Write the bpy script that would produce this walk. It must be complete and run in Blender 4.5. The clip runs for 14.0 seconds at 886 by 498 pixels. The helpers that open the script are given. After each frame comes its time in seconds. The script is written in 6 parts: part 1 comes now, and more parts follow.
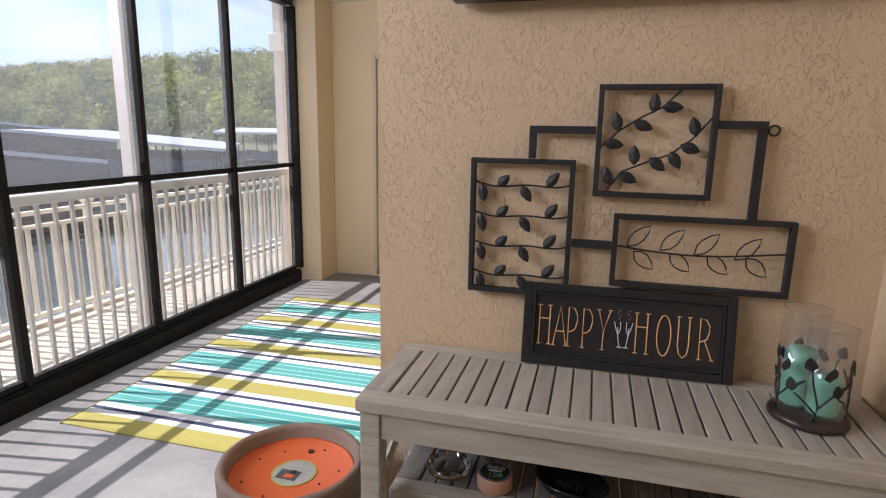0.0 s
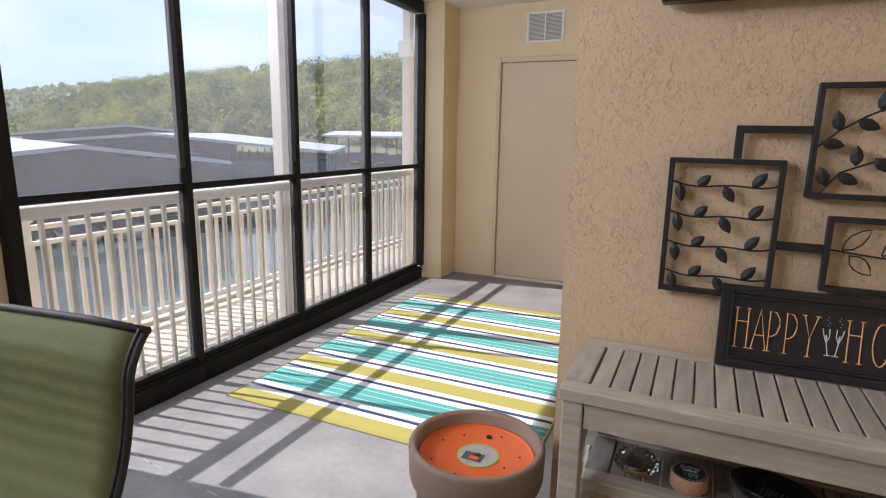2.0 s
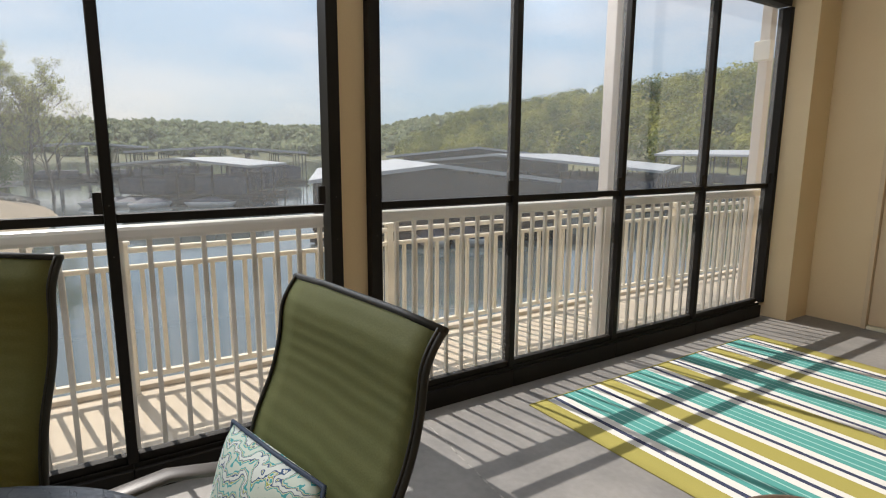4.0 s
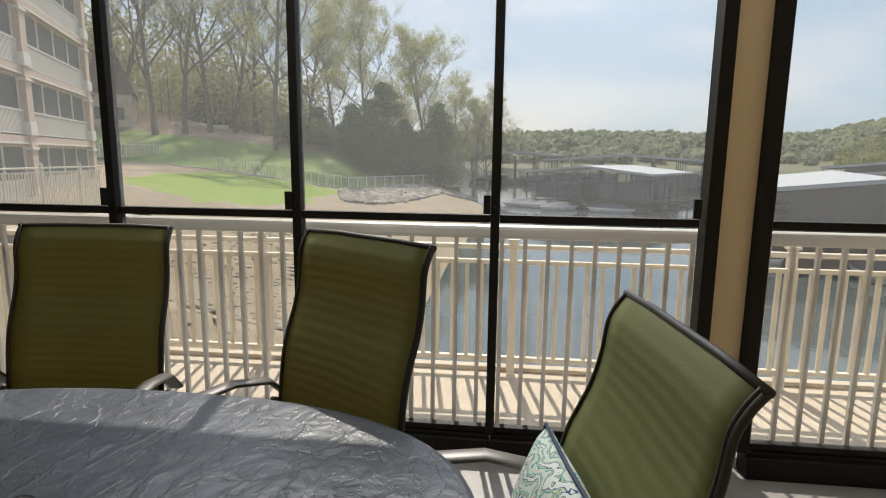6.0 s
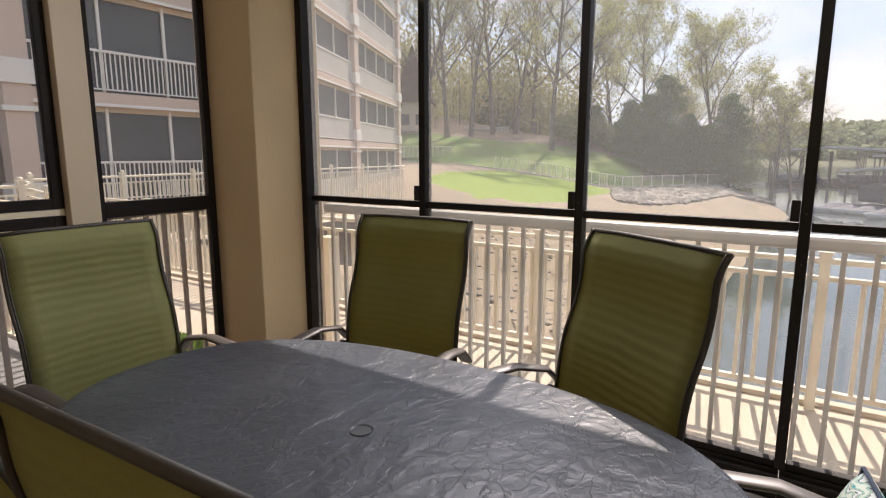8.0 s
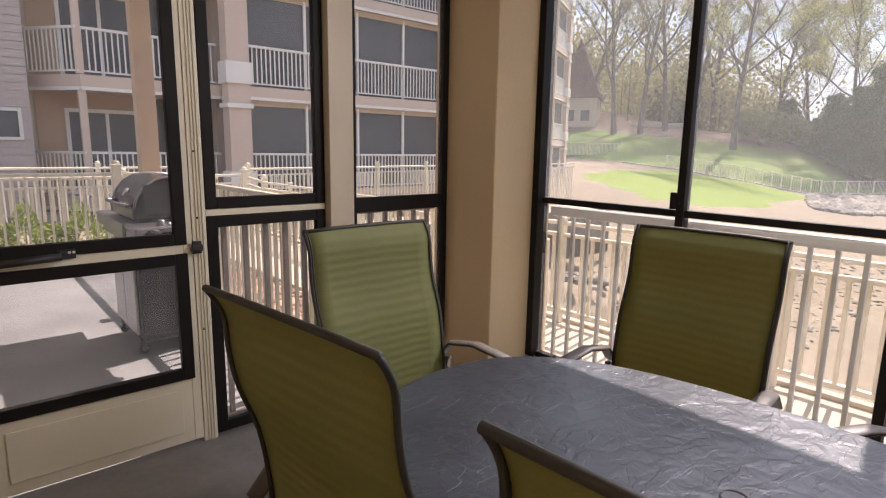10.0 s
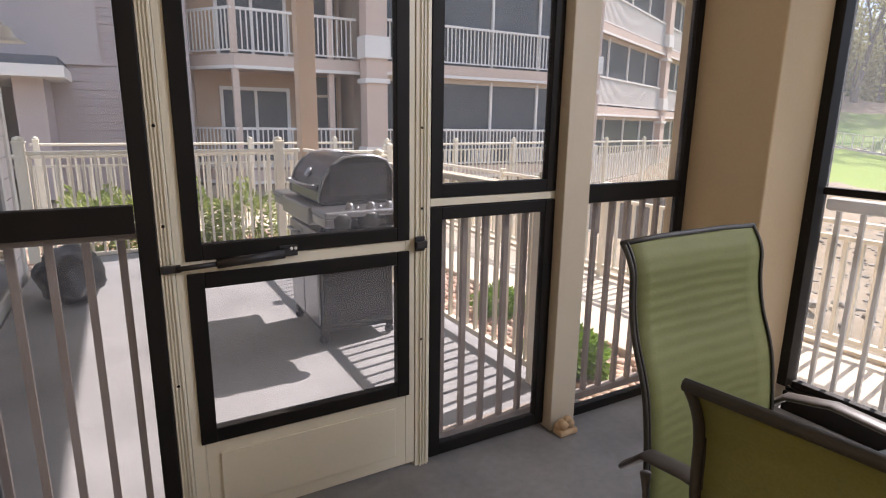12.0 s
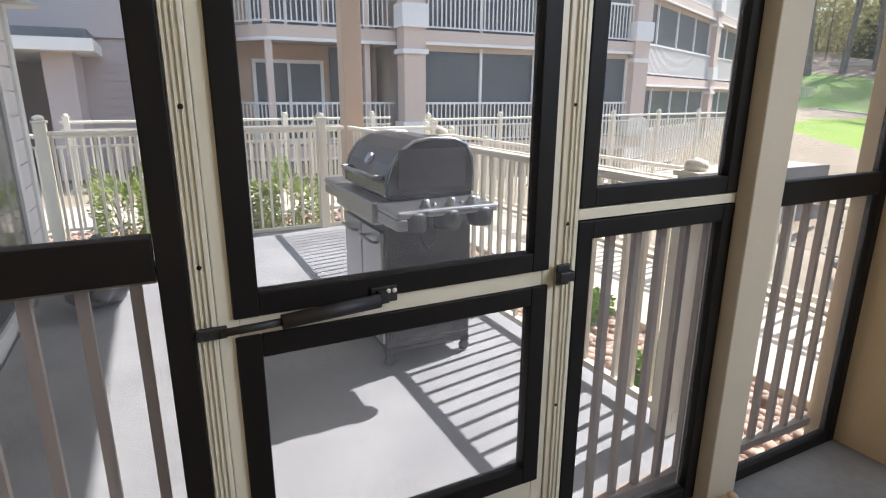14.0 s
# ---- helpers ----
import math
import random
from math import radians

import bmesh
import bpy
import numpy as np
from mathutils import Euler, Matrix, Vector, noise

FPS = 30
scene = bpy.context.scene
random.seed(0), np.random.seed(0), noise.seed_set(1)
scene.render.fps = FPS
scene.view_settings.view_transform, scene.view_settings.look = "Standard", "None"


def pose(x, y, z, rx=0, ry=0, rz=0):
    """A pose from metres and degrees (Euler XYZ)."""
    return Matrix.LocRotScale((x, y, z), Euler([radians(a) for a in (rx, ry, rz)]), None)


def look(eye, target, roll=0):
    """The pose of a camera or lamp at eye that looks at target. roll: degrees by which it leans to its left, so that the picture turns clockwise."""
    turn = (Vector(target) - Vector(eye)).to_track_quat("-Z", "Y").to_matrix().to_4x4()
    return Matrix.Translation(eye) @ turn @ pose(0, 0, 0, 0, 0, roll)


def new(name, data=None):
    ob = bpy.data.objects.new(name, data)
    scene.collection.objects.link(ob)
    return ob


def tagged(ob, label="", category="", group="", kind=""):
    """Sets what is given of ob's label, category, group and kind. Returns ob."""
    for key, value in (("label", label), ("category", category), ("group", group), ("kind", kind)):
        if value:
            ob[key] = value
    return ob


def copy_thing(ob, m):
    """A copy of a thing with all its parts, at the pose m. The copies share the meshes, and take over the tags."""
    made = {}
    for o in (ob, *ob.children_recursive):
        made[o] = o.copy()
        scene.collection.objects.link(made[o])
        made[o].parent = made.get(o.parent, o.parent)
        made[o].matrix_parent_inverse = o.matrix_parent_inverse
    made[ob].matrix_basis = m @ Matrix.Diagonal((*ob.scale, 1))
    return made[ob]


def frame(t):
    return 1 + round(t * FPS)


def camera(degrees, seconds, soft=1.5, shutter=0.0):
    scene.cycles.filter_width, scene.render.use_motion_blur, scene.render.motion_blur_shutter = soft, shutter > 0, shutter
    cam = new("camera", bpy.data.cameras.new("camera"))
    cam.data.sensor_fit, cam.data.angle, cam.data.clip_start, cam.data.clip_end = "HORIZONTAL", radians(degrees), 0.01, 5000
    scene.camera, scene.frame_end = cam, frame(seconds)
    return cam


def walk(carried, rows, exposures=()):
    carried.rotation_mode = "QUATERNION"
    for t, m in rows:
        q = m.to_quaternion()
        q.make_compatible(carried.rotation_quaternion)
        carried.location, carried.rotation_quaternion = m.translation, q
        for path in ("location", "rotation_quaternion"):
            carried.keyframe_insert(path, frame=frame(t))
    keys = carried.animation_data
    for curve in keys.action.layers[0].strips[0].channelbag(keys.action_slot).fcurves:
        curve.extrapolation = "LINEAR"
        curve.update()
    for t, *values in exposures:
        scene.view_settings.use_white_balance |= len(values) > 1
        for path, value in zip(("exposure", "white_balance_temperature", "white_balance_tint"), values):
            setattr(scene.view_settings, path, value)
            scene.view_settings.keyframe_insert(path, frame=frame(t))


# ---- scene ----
cam = camera(76.5, 14.0, soft=1.1)
PATH = [
    (0, (2.667, 2.974, 1.382), (2.167, 4.869, 0.982), 1.0),
    (0.5, (2.581, 2.941, 1.383), (2.047, 4.826, 0.983), 1.0),
    (1, (2.521, 2.906, 1.382), (1.925, 4.773, 0.984), 1.0),
    (1.5, (2.488, 2.878, 1.378), (1.801, 4.713, 0.981), 0.9),
    (2, (2.468, 2.842, 1.371), (1.654, 4.626, 0.976), 1.0),
    (2.2, (2.464, 2.831, 1.37), (1.585, 4.584, 0.978), 1.1),
    (4.3, (2.402, 2.981, 1.339), (0.639, 3.862, 0.999), 0.4),
    (4.5, (2.4, 3.003, 1.343), (0.575, 3.745, 1.001), 0.5),
    (5, (2.403, 3.029, 1.349), (0.474, 3.438, 1.017), 0.6),
    (5.5, (2.401, 3.058, 1.351), (0.43, 3.144, 1.022), 0.7),
    (6, (2.396, 3.08, 1.346), (0.434, 2.865, 1.022), 0.7),
    (6.5, (2.407, 3.087, 1.342), (0.494, 2.602, 1.022), 0.8),
    (7, (2.431, 3.081, 1.354), (0.594, 2.363, 1.024), 0.5),
    (7.5, (2.45, 3.079, 1.355), (0.707, 2.157, 1.022), 0.2),
    (8, (2.481, 3.057, 1.358), (0.835, 1.972, 1.024), 0.0),
    (8.5, (2.499, 3.017, 1.359), (0.947, 1.801, 1.026), 0.1),
    (8.7, (2.515, 2.998, 1.363), (1.001, 1.734, 1.03), 0.0),
    (10.8, (2.685, 2.279, 1.381), (1.541, 0.685, 0.997), 1.1),
    (11, (2.68, 2.213, 1.375), (1.577, 0.591, 0.981), 0.9),
    (11.5, (2.723, 2.037, 1.371), (1.694, 0.372, 0.956), 1.0),
    (12, (2.792, 1.843, 1.372), (1.829, 0.147, 0.93), 0.8),
    (12.5, (2.804, 1.655, 1.37), (1.881, -0.054, 0.895), 0.7),
    (13, (2.762, 1.435, 1.374), (1.865, -0.281, 0.874), 0.6),
    (13.5, (2.738, 1.241, 1.376), (1.864, -0.48, 0.854), 0.4),
    (14, (2.749, 1.116, 1.373), (1.884, -0.607, 0.841), 0.3),
]
walk(cam, [(t, look(eye, target, roll)) for t, eye, target, roll in PATH], exposures=[(0, 1.10, 5850, 20), (2, 1.04, 5850, 20), (4.5, 0.50, 6500, 11), (7, 0.68, 6600, 12), (8.5, 1.00, 6800, 23), (11, 1.28, 6400, 25), (12.5, 1.42, 6050, 19), (14, 1.52, 5750, 14)])
SUN_TO = Vector((-0.80, -0.13, 1.0)).normalized()

world = bpy.data.worlds.new("sky")
scene.world = world
world.use_nodes = True
wn, wl = world.node_tree.nodes, world.node_tree.links
bg = wn["Background"]
sky = wn.new("ShaderNodeTexSky")
sky.sky_type = "NISHITA"
sky.sun_disc = False
sky.sun_elevation = math.asin(SUN_TO.z)
sky.sun_rotation = math.atan2(SUN_TO.x, SUN_TO.y)
sky.air_density, sky.dust_density = 1.0, 2.0
wt = wn.new("ShaderNodeTexCoord")
wm = wn.new("ShaderNodeMapping")
wm.inputs["Scale"].default_value = (1.6, 1.6, 6.0)
wnz = wn.new("ShaderNodeTexNoise")
wnz.inputs["Scale"].default_value = 1.7
wnz.inputs["Detail"].default_value = 7
wnz.inputs["Roughness"].default_value = 0.55
wr = wn.new("ShaderNodeValToRGB")
wr.color_ramp.elements[0].position, wr.color_ramp.elements[1].position = 0.42, 0.66
wr.color_ramp.elements[0].color, wr.color_ramp.elements[1].color = (0, 0, 0, 1), (1, 1, 1, 1)
wc, wx = wn.new("ShaderNodeMixRGB"), wn.new("ShaderNodeMixRGB")
wc.inputs[1].default_value, wc.inputs[2].default_value = (2.0, 2.8, 3.5, 1), (3.45, 3.6, 3.75, 1)
wx.inputs[0].default_value = 0.80
wl.new(wt.outputs["Generated"], wm.inputs["Vector"])
wl.new(wm.outputs["Vector"], wnz.inputs["Vector"])
wl.new(wnz.outputs["Fac"], wr.inputs["Fac"])
wl.new(wr.outputs["Color"], wc.inputs[0])
wl.new(sky.outputs["Color"], wx.inputs[1])
wl.new(wc.outputs["Color"], wx.inputs[2])
wl.new(wx.outputs["Color"], bg.inputs["Color"])
bg.inputs["Strength"].default_value = 0.14

sun = new("sun", bpy.data.lights.new("sun", "SUN"))
sun.data.energy, sun.data.angle, sun.data.color = 3.6, radians(0.55), (1.0, 0.93, 0.82)
sun.matrix_world = look(SUN_TO * 30, (0, 0, 0))



def sky_fill(name, size, eye, target, watts):
    """An added area lamp at the top of an opening, boosting the sky's light."""
    lamp = new(name, bpy.data.lights.new(name, "AREA"))
    lamp.data.shape, lamp.data.size, lamp.data.size_y = "RECTANGLE", size[0], size[1]
    lamp.data.energy, lamp.data.color = watts, (0.95, 0.97, 1.0)
    lamp.matrix_world = look(eye, target)
    return lamp


# Unseen fill lamps added to brighten the porch interior.
sky_fill("sky_fill_west", (2.2, 0.18), (0.07, 2.60, 2.34), (2.5, 3.2, 1.3), 29)
sky_fill("sky_fill_passage", (1.2, 0.12), (0.07, 5.0, 2.37), (1.2, 7.6, 1.3), 9)

# ---- materials ----
def mat(name, c1, c2=None, scale=8.0, rough=0.6, metal=0.0, bump=0.0, bscale=None, fine=0.08, spec=0.5, stretch=(1, 1, 1), coat=0.0, island=0.0):
    """A surface with a slow variation from c1 to c2 and a fine one, and a relief."""
    m = bpy.data.materials.new(name)
    m.use_nodes = True
    n, l = m.node_tree.nodes, m.node_tree.links
    b = n["Principled BSDF"]
    b.inputs["Roughness"].default_value, b.inputs["Metallic"].default_value = rough, metal
    b.inputs["Specular IOR Level"].default_value = spec
    b.inputs["Coat Weight"].default_value = coat
    c2 = c2 or tuple(min(1, v * 0.85) for v in c1)
    tc, mp = n.new("ShaderNodeTexCoord"), n.new("ShaderNodeMapping")
    mp.inputs["Scale"].default_value = stretch
    l.new(tc.outputs["Object"], mp.inputs["Vector"])
    n1 = n.new("ShaderNodeTexNoise")
    n1.inputs["Scale"].default_value, n1.inputs["Detail"].default_value = scale, 5
    l.new(mp.outputs["Vector"], n1.inputs["Vector"])
    r = n.new("ShaderNodeValToRGB")
    r.color_ramp.elements[0].position, r.color_ramp.elements[1].position = 0.3, 0.7
    r.color_ramp.elements[0].color, r.color_ramp.elements[1].color = (*c1, 1), (*c2, 1)
    l.new(n1.outputs["Fac"], r.inputs["Fac"])
    n2 = n.new("ShaderNodeTexNoise")
    n2.inputs["Scale"].default_value, n2.inputs["Detail"].default_value = (bscale or scale * 8), 4
    l.new(mp.outputs["Vector"], n2.inputs["Vector"])
    hs = n.new("ShaderNodeHueSaturation")
    mr = n.new("ShaderNodeMapRange")
    mr.inputs["To Min"].default_value, mr.inputs["To Max"].default_value = 1 - fine, 1 + fine
    l.new(n2.outputs["Fac"], mr.inputs["Value"])
    last = mr.outputs["Result"]
    if island:
        gi = n.new("ShaderNodeObjectInfo")
        gg = n.new("ShaderNodeNewGeometry")
        ad = n.new("ShaderNodeMath")
        ad.operation = "ADD"
        l.new(gi.outputs["Random"], ad.inputs[0])
        l.new(gg.outputs["Random Per Island"], ad.inputs[1])
        fr = n.new("ShaderNodeMath")
        fr.operation = "FRACT"
        l.new(ad.outputs[0], fr.inputs[0])
        m2 = n.new("ShaderNodeMapRange")
        m2.inputs["To Min"].default_value, m2.inputs["To Max"].default_value = 1 - island, 1 + island
        l.new(fr.outputs[0], m2.inputs["Value"])
        mu = n.new("ShaderNodeMath")
        mu.operation = "MULTIPLY"
        l.new(last, mu.inputs[0])
        l.new(m2.outputs["Result"], mu.inputs[1])
        last = mu.outputs[0]
    l.new(r.outputs["Color"], hs.inputs["Color"])
    l.new(last, hs.inputs["Value"])
    l.new(hs.outputs["Color"], b.inputs["Base Color"])
    if bump:
        bu = n.new("ShaderNodeBump")
        bu.inputs["Strength"].default_value, bu.inputs["Distance"].default_value = 1.0, bump
        l.new(n2.outputs["Fac"], bu.inputs["Height"])
        l.new(bu.outputs["Normal"], b.inputs["Normal"])
    return m


def glassy(name, tint=(1, 1, 1), haze=0.1, gloss=0.06, haze_col=(0.6, 0.6, 0.6)):
    """A thin pane or fine insect screen: mostly clear, a little haze and gloss."""
    m = bpy.data.materials.new(name)
    m.use_nodes = True
    n, l = m.node_tree.nodes, m.node_tree.links
    n.clear()
    o, t, d, g = n.new("ShaderNodeOutputMaterial"), n.new("ShaderNodeBsdfTransparent"), n.new("ShaderNodeBsdfDiffuse"), n.new("ShaderNodeBsdfGlossy")
    tl, a0 = n.new("ShaderNodeBsdfTranslucent"), n.new("ShaderNodeMixShader")
    t.inputs["Color"].default_value = (*tint, 1)
    d.inputs["Color"].default_value = tl.inputs["Color"].default_value = (*haze_col, 1)
    g.inputs["Roughness"].default_value = 0.03
    a0.inputs[0].default_value = 0.5
    a, b = n.new("ShaderNodeMixShader"), n.new("ShaderNodeMixShader")
    a.inputs[0].default_value, b.inputs[0].default_value = haze, gloss
    l.new(d.outputs[0], a0.inputs[1]), l.new(tl.outputs[0], a0.inputs[2])
    l.new(t.outputs[0], a.inputs[1]), l.new(a0.outputs[0], a.inputs[2])
    l.new(a.outputs[0], b.inputs[1]), l.new(g.outputs[0], b.inputs[2])
    l.new(b.outputs[0], o.inputs["Surface"])
    return m


def leafy(name, c1, c2, scale=0.3):
    """Foliage, with a little light through the leaves."""
    m = mat(name, c1, c2, scale=scale, rough=0.7, bscale=3, fine=0.3, island=0.3, spec=0.2)
    n, l = m.node_tree.nodes, m.node_tree.links
    tr, mx = n.new("ShaderNodeBsdfTranslucent"), n.new("ShaderNodeMixShader")
    mx.inputs[0].default_value = 0.4
    src = n["Principled BSDF"].inputs["Base Color"].links[0].from_socket
    l.new(src, tr.inputs["Color"])
    l.new(n["Principled BSDF"].outputs[0], mx.inputs[1]), l.new(tr.outputs[0], mx.inputs[2])
    l.new(mx.outputs[0], n["Material Output"].inputs["Surface"])
    return m


def stucco(name, c1, c2, relief):
    """Painted knock-down stucco: flat islands with ragged ridges."""
    m = mat(name, c1, c2, scale=1.3, rough=0.62, bscale=60, fine=0.05)
    n, l = m.node_tree.nodes, m.node_tree.links
    tc, mp = n.new("ShaderNodeTexCoord"), n.new("ShaderNodeMapping")
    mp.inputs["Scale"].default_value = (1.0, 1.0, 0.6)
    w = n.new("ShaderNodeTexNoise")
    w.inputs["Scale"].default_value, w.inputs["Detail"].default_value, w.inputs["Distortion"].default_value = 120, 3, 1.6
    r, u = n.new("ShaderNodeValToRGB"), n.new("ShaderNodeTexNoise")
    r.color_ramp.elements[0].position, r.color_ramp.elements[1].position = 0.54, 0.70
    u.inputs["Scale"].default_value = 9
    k = n.new("ShaderNodeMath")
    k.operation = "MULTIPLY"
    bu = n.new("ShaderNodeBump")
    bu.inputs["Strength"].default_value, bu.inputs["Distance"].default_value = 1.0, relief
    l.new(tc.outputs["Object"], mp.inputs["Vector"]), l.new(mp.outputs["Vector"], w.inputs["Vector"]), l.new(w.outputs["Fac"], r.inputs["Fac"])
    l.new(tc.outputs["Object"], u.inputs["Vector"]), l.new(r.outputs["Color"], k.inputs[0]), l.new(u.outputs["Fac"], k.inputs[1])
    l.new(k.outputs[0], bu.inputs["Height"]), l.new(bu.outputs["Normal"], n["Principled BSDF"].inputs["Normal"])
    return m


def bands(name, stops, period, axis=1, rough=0.9, bump=0.0006):
    """A woven cloth with straight bands across one axis."""
    m = mat(name, (1, 1, 1), scale=3, rough=rough, bscale=500, fine=0.12, bump=bump)
    n, l = m.node_tree.nodes, m.node_tree.links
    tc, sp = n.new("ShaderNodeTexCoord"), n.new("ShaderNodeSeparateXYZ")
    l.new(tc.outputs["Object"], sp.inputs[0])
    dv, fr, r = n.new("ShaderNodeMath"), n.new("ShaderNodeMath"), n.new("ShaderNodeValToRGB")
    dv.operation, fr.operation = "DIVIDE", "FRACT"
    dv.inputs[1].default_value = period
    r.color_ramp.interpolation = "CONSTANT"
    l.new(sp.outputs[axis], dv.inputs[0]), l.new(dv.outputs[0], fr.inputs[0]), l.new(fr.outputs[0], r.inputs["Fac"])
    e = r.color_ramp.elements
    while len(e) > 1:
        e.remove(e[-1])
    e[0].position, e[0].color = 0, (*stops[0][1], 1)
    for p, c in stops[1:]:
        e.new(p / period).color = (*c, 1)
    l.new(r.outputs["Color"], n["Hue/Saturation/Value"].inputs["Color"])
    return m


STUCCO_IN = stucco("tan stucco", (0.63, 0.465, 0.285), (0.68, 0.51, 0.32), 0.0033)
# Stucco copy darkened for the shade the corner column stands in.
COL_SHADE = stucco("tan stucco darkened for shade", (0.50, 0.385, 0.235), (0.54, 0.42, 0.26), 0.0012)
WALL_TAN = mat("tan wall paint", (0.68, 0.54, 0.34), (0.72, 0.58, 0.37), scale=1.5, rough=0.6, bump=0.001, bscale=90, fine=0.03)
DOOR_TAN = mat("tan door paint", (0.60, 0.47, 0.31), (0.63, 0.50, 0.34), scale=2, rough=0.5, bump=0.0004, bscale=60, fine=0.03)
CEIL = mat("white ceiling paint", (0.80, 0.78, 0.73), (0.84, 0.82, 0.77), scale=2, rough=0.8, bump=0.001, bscale=80, fine=0.03)
CONC = mat("grey porch concrete", (0.145, 0.142, 0.14), (0.25, 0.24, 0.23), scale=2.2, rough=0.5, bump=0.0008, bscale=30, fine=0.18)
WALKC = mat("light walkway concrete", (0.50, 0.42, 0.32), (0.56, 0.48, 0.37), scale=1.2, rough=0.85, bump=0.001, bscale=60, fine=0.08)
BRONZE = mat("dark bronze aluminium", (0.008, 0.007, 0.006), (0.012, 0.010, 0.008), scale=6, rough=0.55, metal=0.0, bscale=120, fine=0.1, spec=0.2)
CREAM = mat("cream aluminium", (0.66, 0.62, 0.48), (0.70, 0.66, 0.52), scale=3, rough=0.4, bscale=60, fine=0.03)
RAILW = mat("white rail paint", (0.68, 0.66, 0.60), (0.74, 0.72, 0.66), scale=2, rough=0.45, bscale=40, fine=0.05)
# White paint greyed to carry the porch rail's backlit look.
RAILW_DIM = mat("white rail paint greyed for backlight", (0.55, 0.53, 0.48), (0.60, 0.58, 0.53), scale=2, rough=0.35, bscale=40, fine=0.05)
# Rail paint browned to put the side bars' backlit darkness into colour.
RAIL_BACKLIT = mat("rail paint darkened for backlight", (0.24, 0.19, 0.15), (0.28, 0.225, 0.18), scale=2, rough=0.5, bscale=40, fine=0.05)
RAILC = mat("cream rail paint", (0.72, 0.65, 0.51), (0.78, 0.71, 0.57), scale=2, rough=0.5, bscale=40, fine=0.05)
SCREEN = glassy("insect screen", haze=0.135, gloss=0.0, haze_col=(0.56, 0.58, 0.60))
SCREEN2 = glassy("clear vinyl pane", haze=0.07, gloss=0.03)
SCREEN3 = glassy("door insect screen", haze=0.09, gloss=0.0, haze_col=(0.60, 0.62, 0.66))
SLING = mat("green woven sling", (0.175, 0.190, 0.065), (0.21, 0.225, 0.085), scale=3, rough=0.7, bscale=260, fine=0.25, bump=0.0005)
n_, l_ = SLING.node_tree.nodes, SLING.node_tree.links
tc, mp, wv = n_.new("ShaderNodeTexCoord"), n_.new("ShaderNodeMapping"), n_.new("ShaderNodeTexWave")
mp.inputs["Rotation"].default_value = (radians(18), 0, 0)
wv.bands_direction = "Z"
wv.inputs["Scale"].default_value, wv.inputs["Distortion"].default_value, wv.inputs["Detail"].default_value, wv.inputs["Detail Scale"].default_value = 12.0, 2.2, 1, 0.5
bu, tr, mx = n_.new("ShaderNodeBump"), n_.new("ShaderNodeBsdfTranslucent"), n_.new("ShaderNodeMixShader")
bu.inputs["Strength"].default_value, bu.inputs["Distance"].default_value = 0.9, 0.0010
tr.inputs["Color"].default_value, mx.inputs[0].default_value = (0.30, 0.22, 0.012, 1), 0.30
l_.new(tc.outputs["Object"], mp.inputs["Vector"]), l_.new(mp.outputs["Vector"], wv.inputs["Vector"])
l_.new(wv.outputs["Fac"], bu.inputs["Height"]), l_.new(n_["Bump"].outputs["Normal"], bu.inputs["Normal"])
l_.new(bu.outputs["Normal"], n_["Principled BSDF"].inputs["Normal"])
l_.new(n_["Principled BSDF"].outputs[0], mx.inputs[1]), l_.new(tr.outputs[0], mx.inputs[2])
l_.new(mx.outputs[0], n_["Material Output"].inputs["Surface"])
SLINGD = mat("sling edge cord", (0.03, 0.028, 0.022), scale=20, rough=0.6, bscale=300)
CHAIRM = mat("brown grey powder-coated metal", (0.048, 0.041, 0.037), (0.065, 0.056, 0.050), scale=12, rough=0.45, bscale=200, fine=0.1)
WOODG = mat("grey weathered wood", (0.34, 0.30, 0.235), (0.48, 0.43, 0.35), scale=7, rough=0.7, bscale=60, fine=0.16, bump=0.0007, stretch=(9, 1, 9), island=0.10)
WOODR = mat("grey weathered rail wood", (0.38, 0.33, 0.25), (0.50, 0.45, 0.36), scale=7, rough=0.7, bscale=60, fine=0.14, bump=0.0007, stretch=(1, 9, 9), island=0.05)
IRON = mat("black wrought iron", (0.013, 0.012, 0.012), (0.022, 0.020, 0.020), scale=30, rough=0.55, bscale=200, fine=0.2, bump=0.0003)
BLACKW = mat("black painted wood", (0.012, 0.011, 0.011), (0.02, 0.018, 0.018), scale=12, rough=0.35, bscale=90)
PAPER = mat("charcoal print", (0.022, 0.020, 0.021), scale=12, rough=0.3)
GOLD = mat("orange gold print", (0.80, 0.36, 0.10), (0.9, 0.58, 0.25), scale=25, rough=0.5)
WHITEP = mat("white print", (0.75, 0.75, 0.78), scale=25, rough=0.5)


# ---- building with meshes ----
def bx(bm, x0, x1, y0, y1, z0, z1, bevel=0.0):
    vs = [bm.verts.new((x, y, z)) for z in (z0, z1) for y in (y0, y1) for x in (x0, x1)]
    fs = [bm.faces.new([vs[i] for i in f]) for f in ((0, 2, 3, 1), (4, 5, 7, 6), (0, 1, 5, 4), (2, 6, 7, 3), (0, 4, 6, 2), (1, 3, 7, 5))]
    if bevel:
        es = list({e for f in fs for e in f.edges})
        bmesh.ops.bevel(bm, geom=es, offset=bevel, segments=2, affect="EDGES", profile=0.5)
    return vs


def box(x0, x1, y0, y1, z0, z1, bevel=0.0):
    bm = bmesh.new()
    bx(bm, x0, x1, y0, y1, z0, z1, bevel)
    return bm


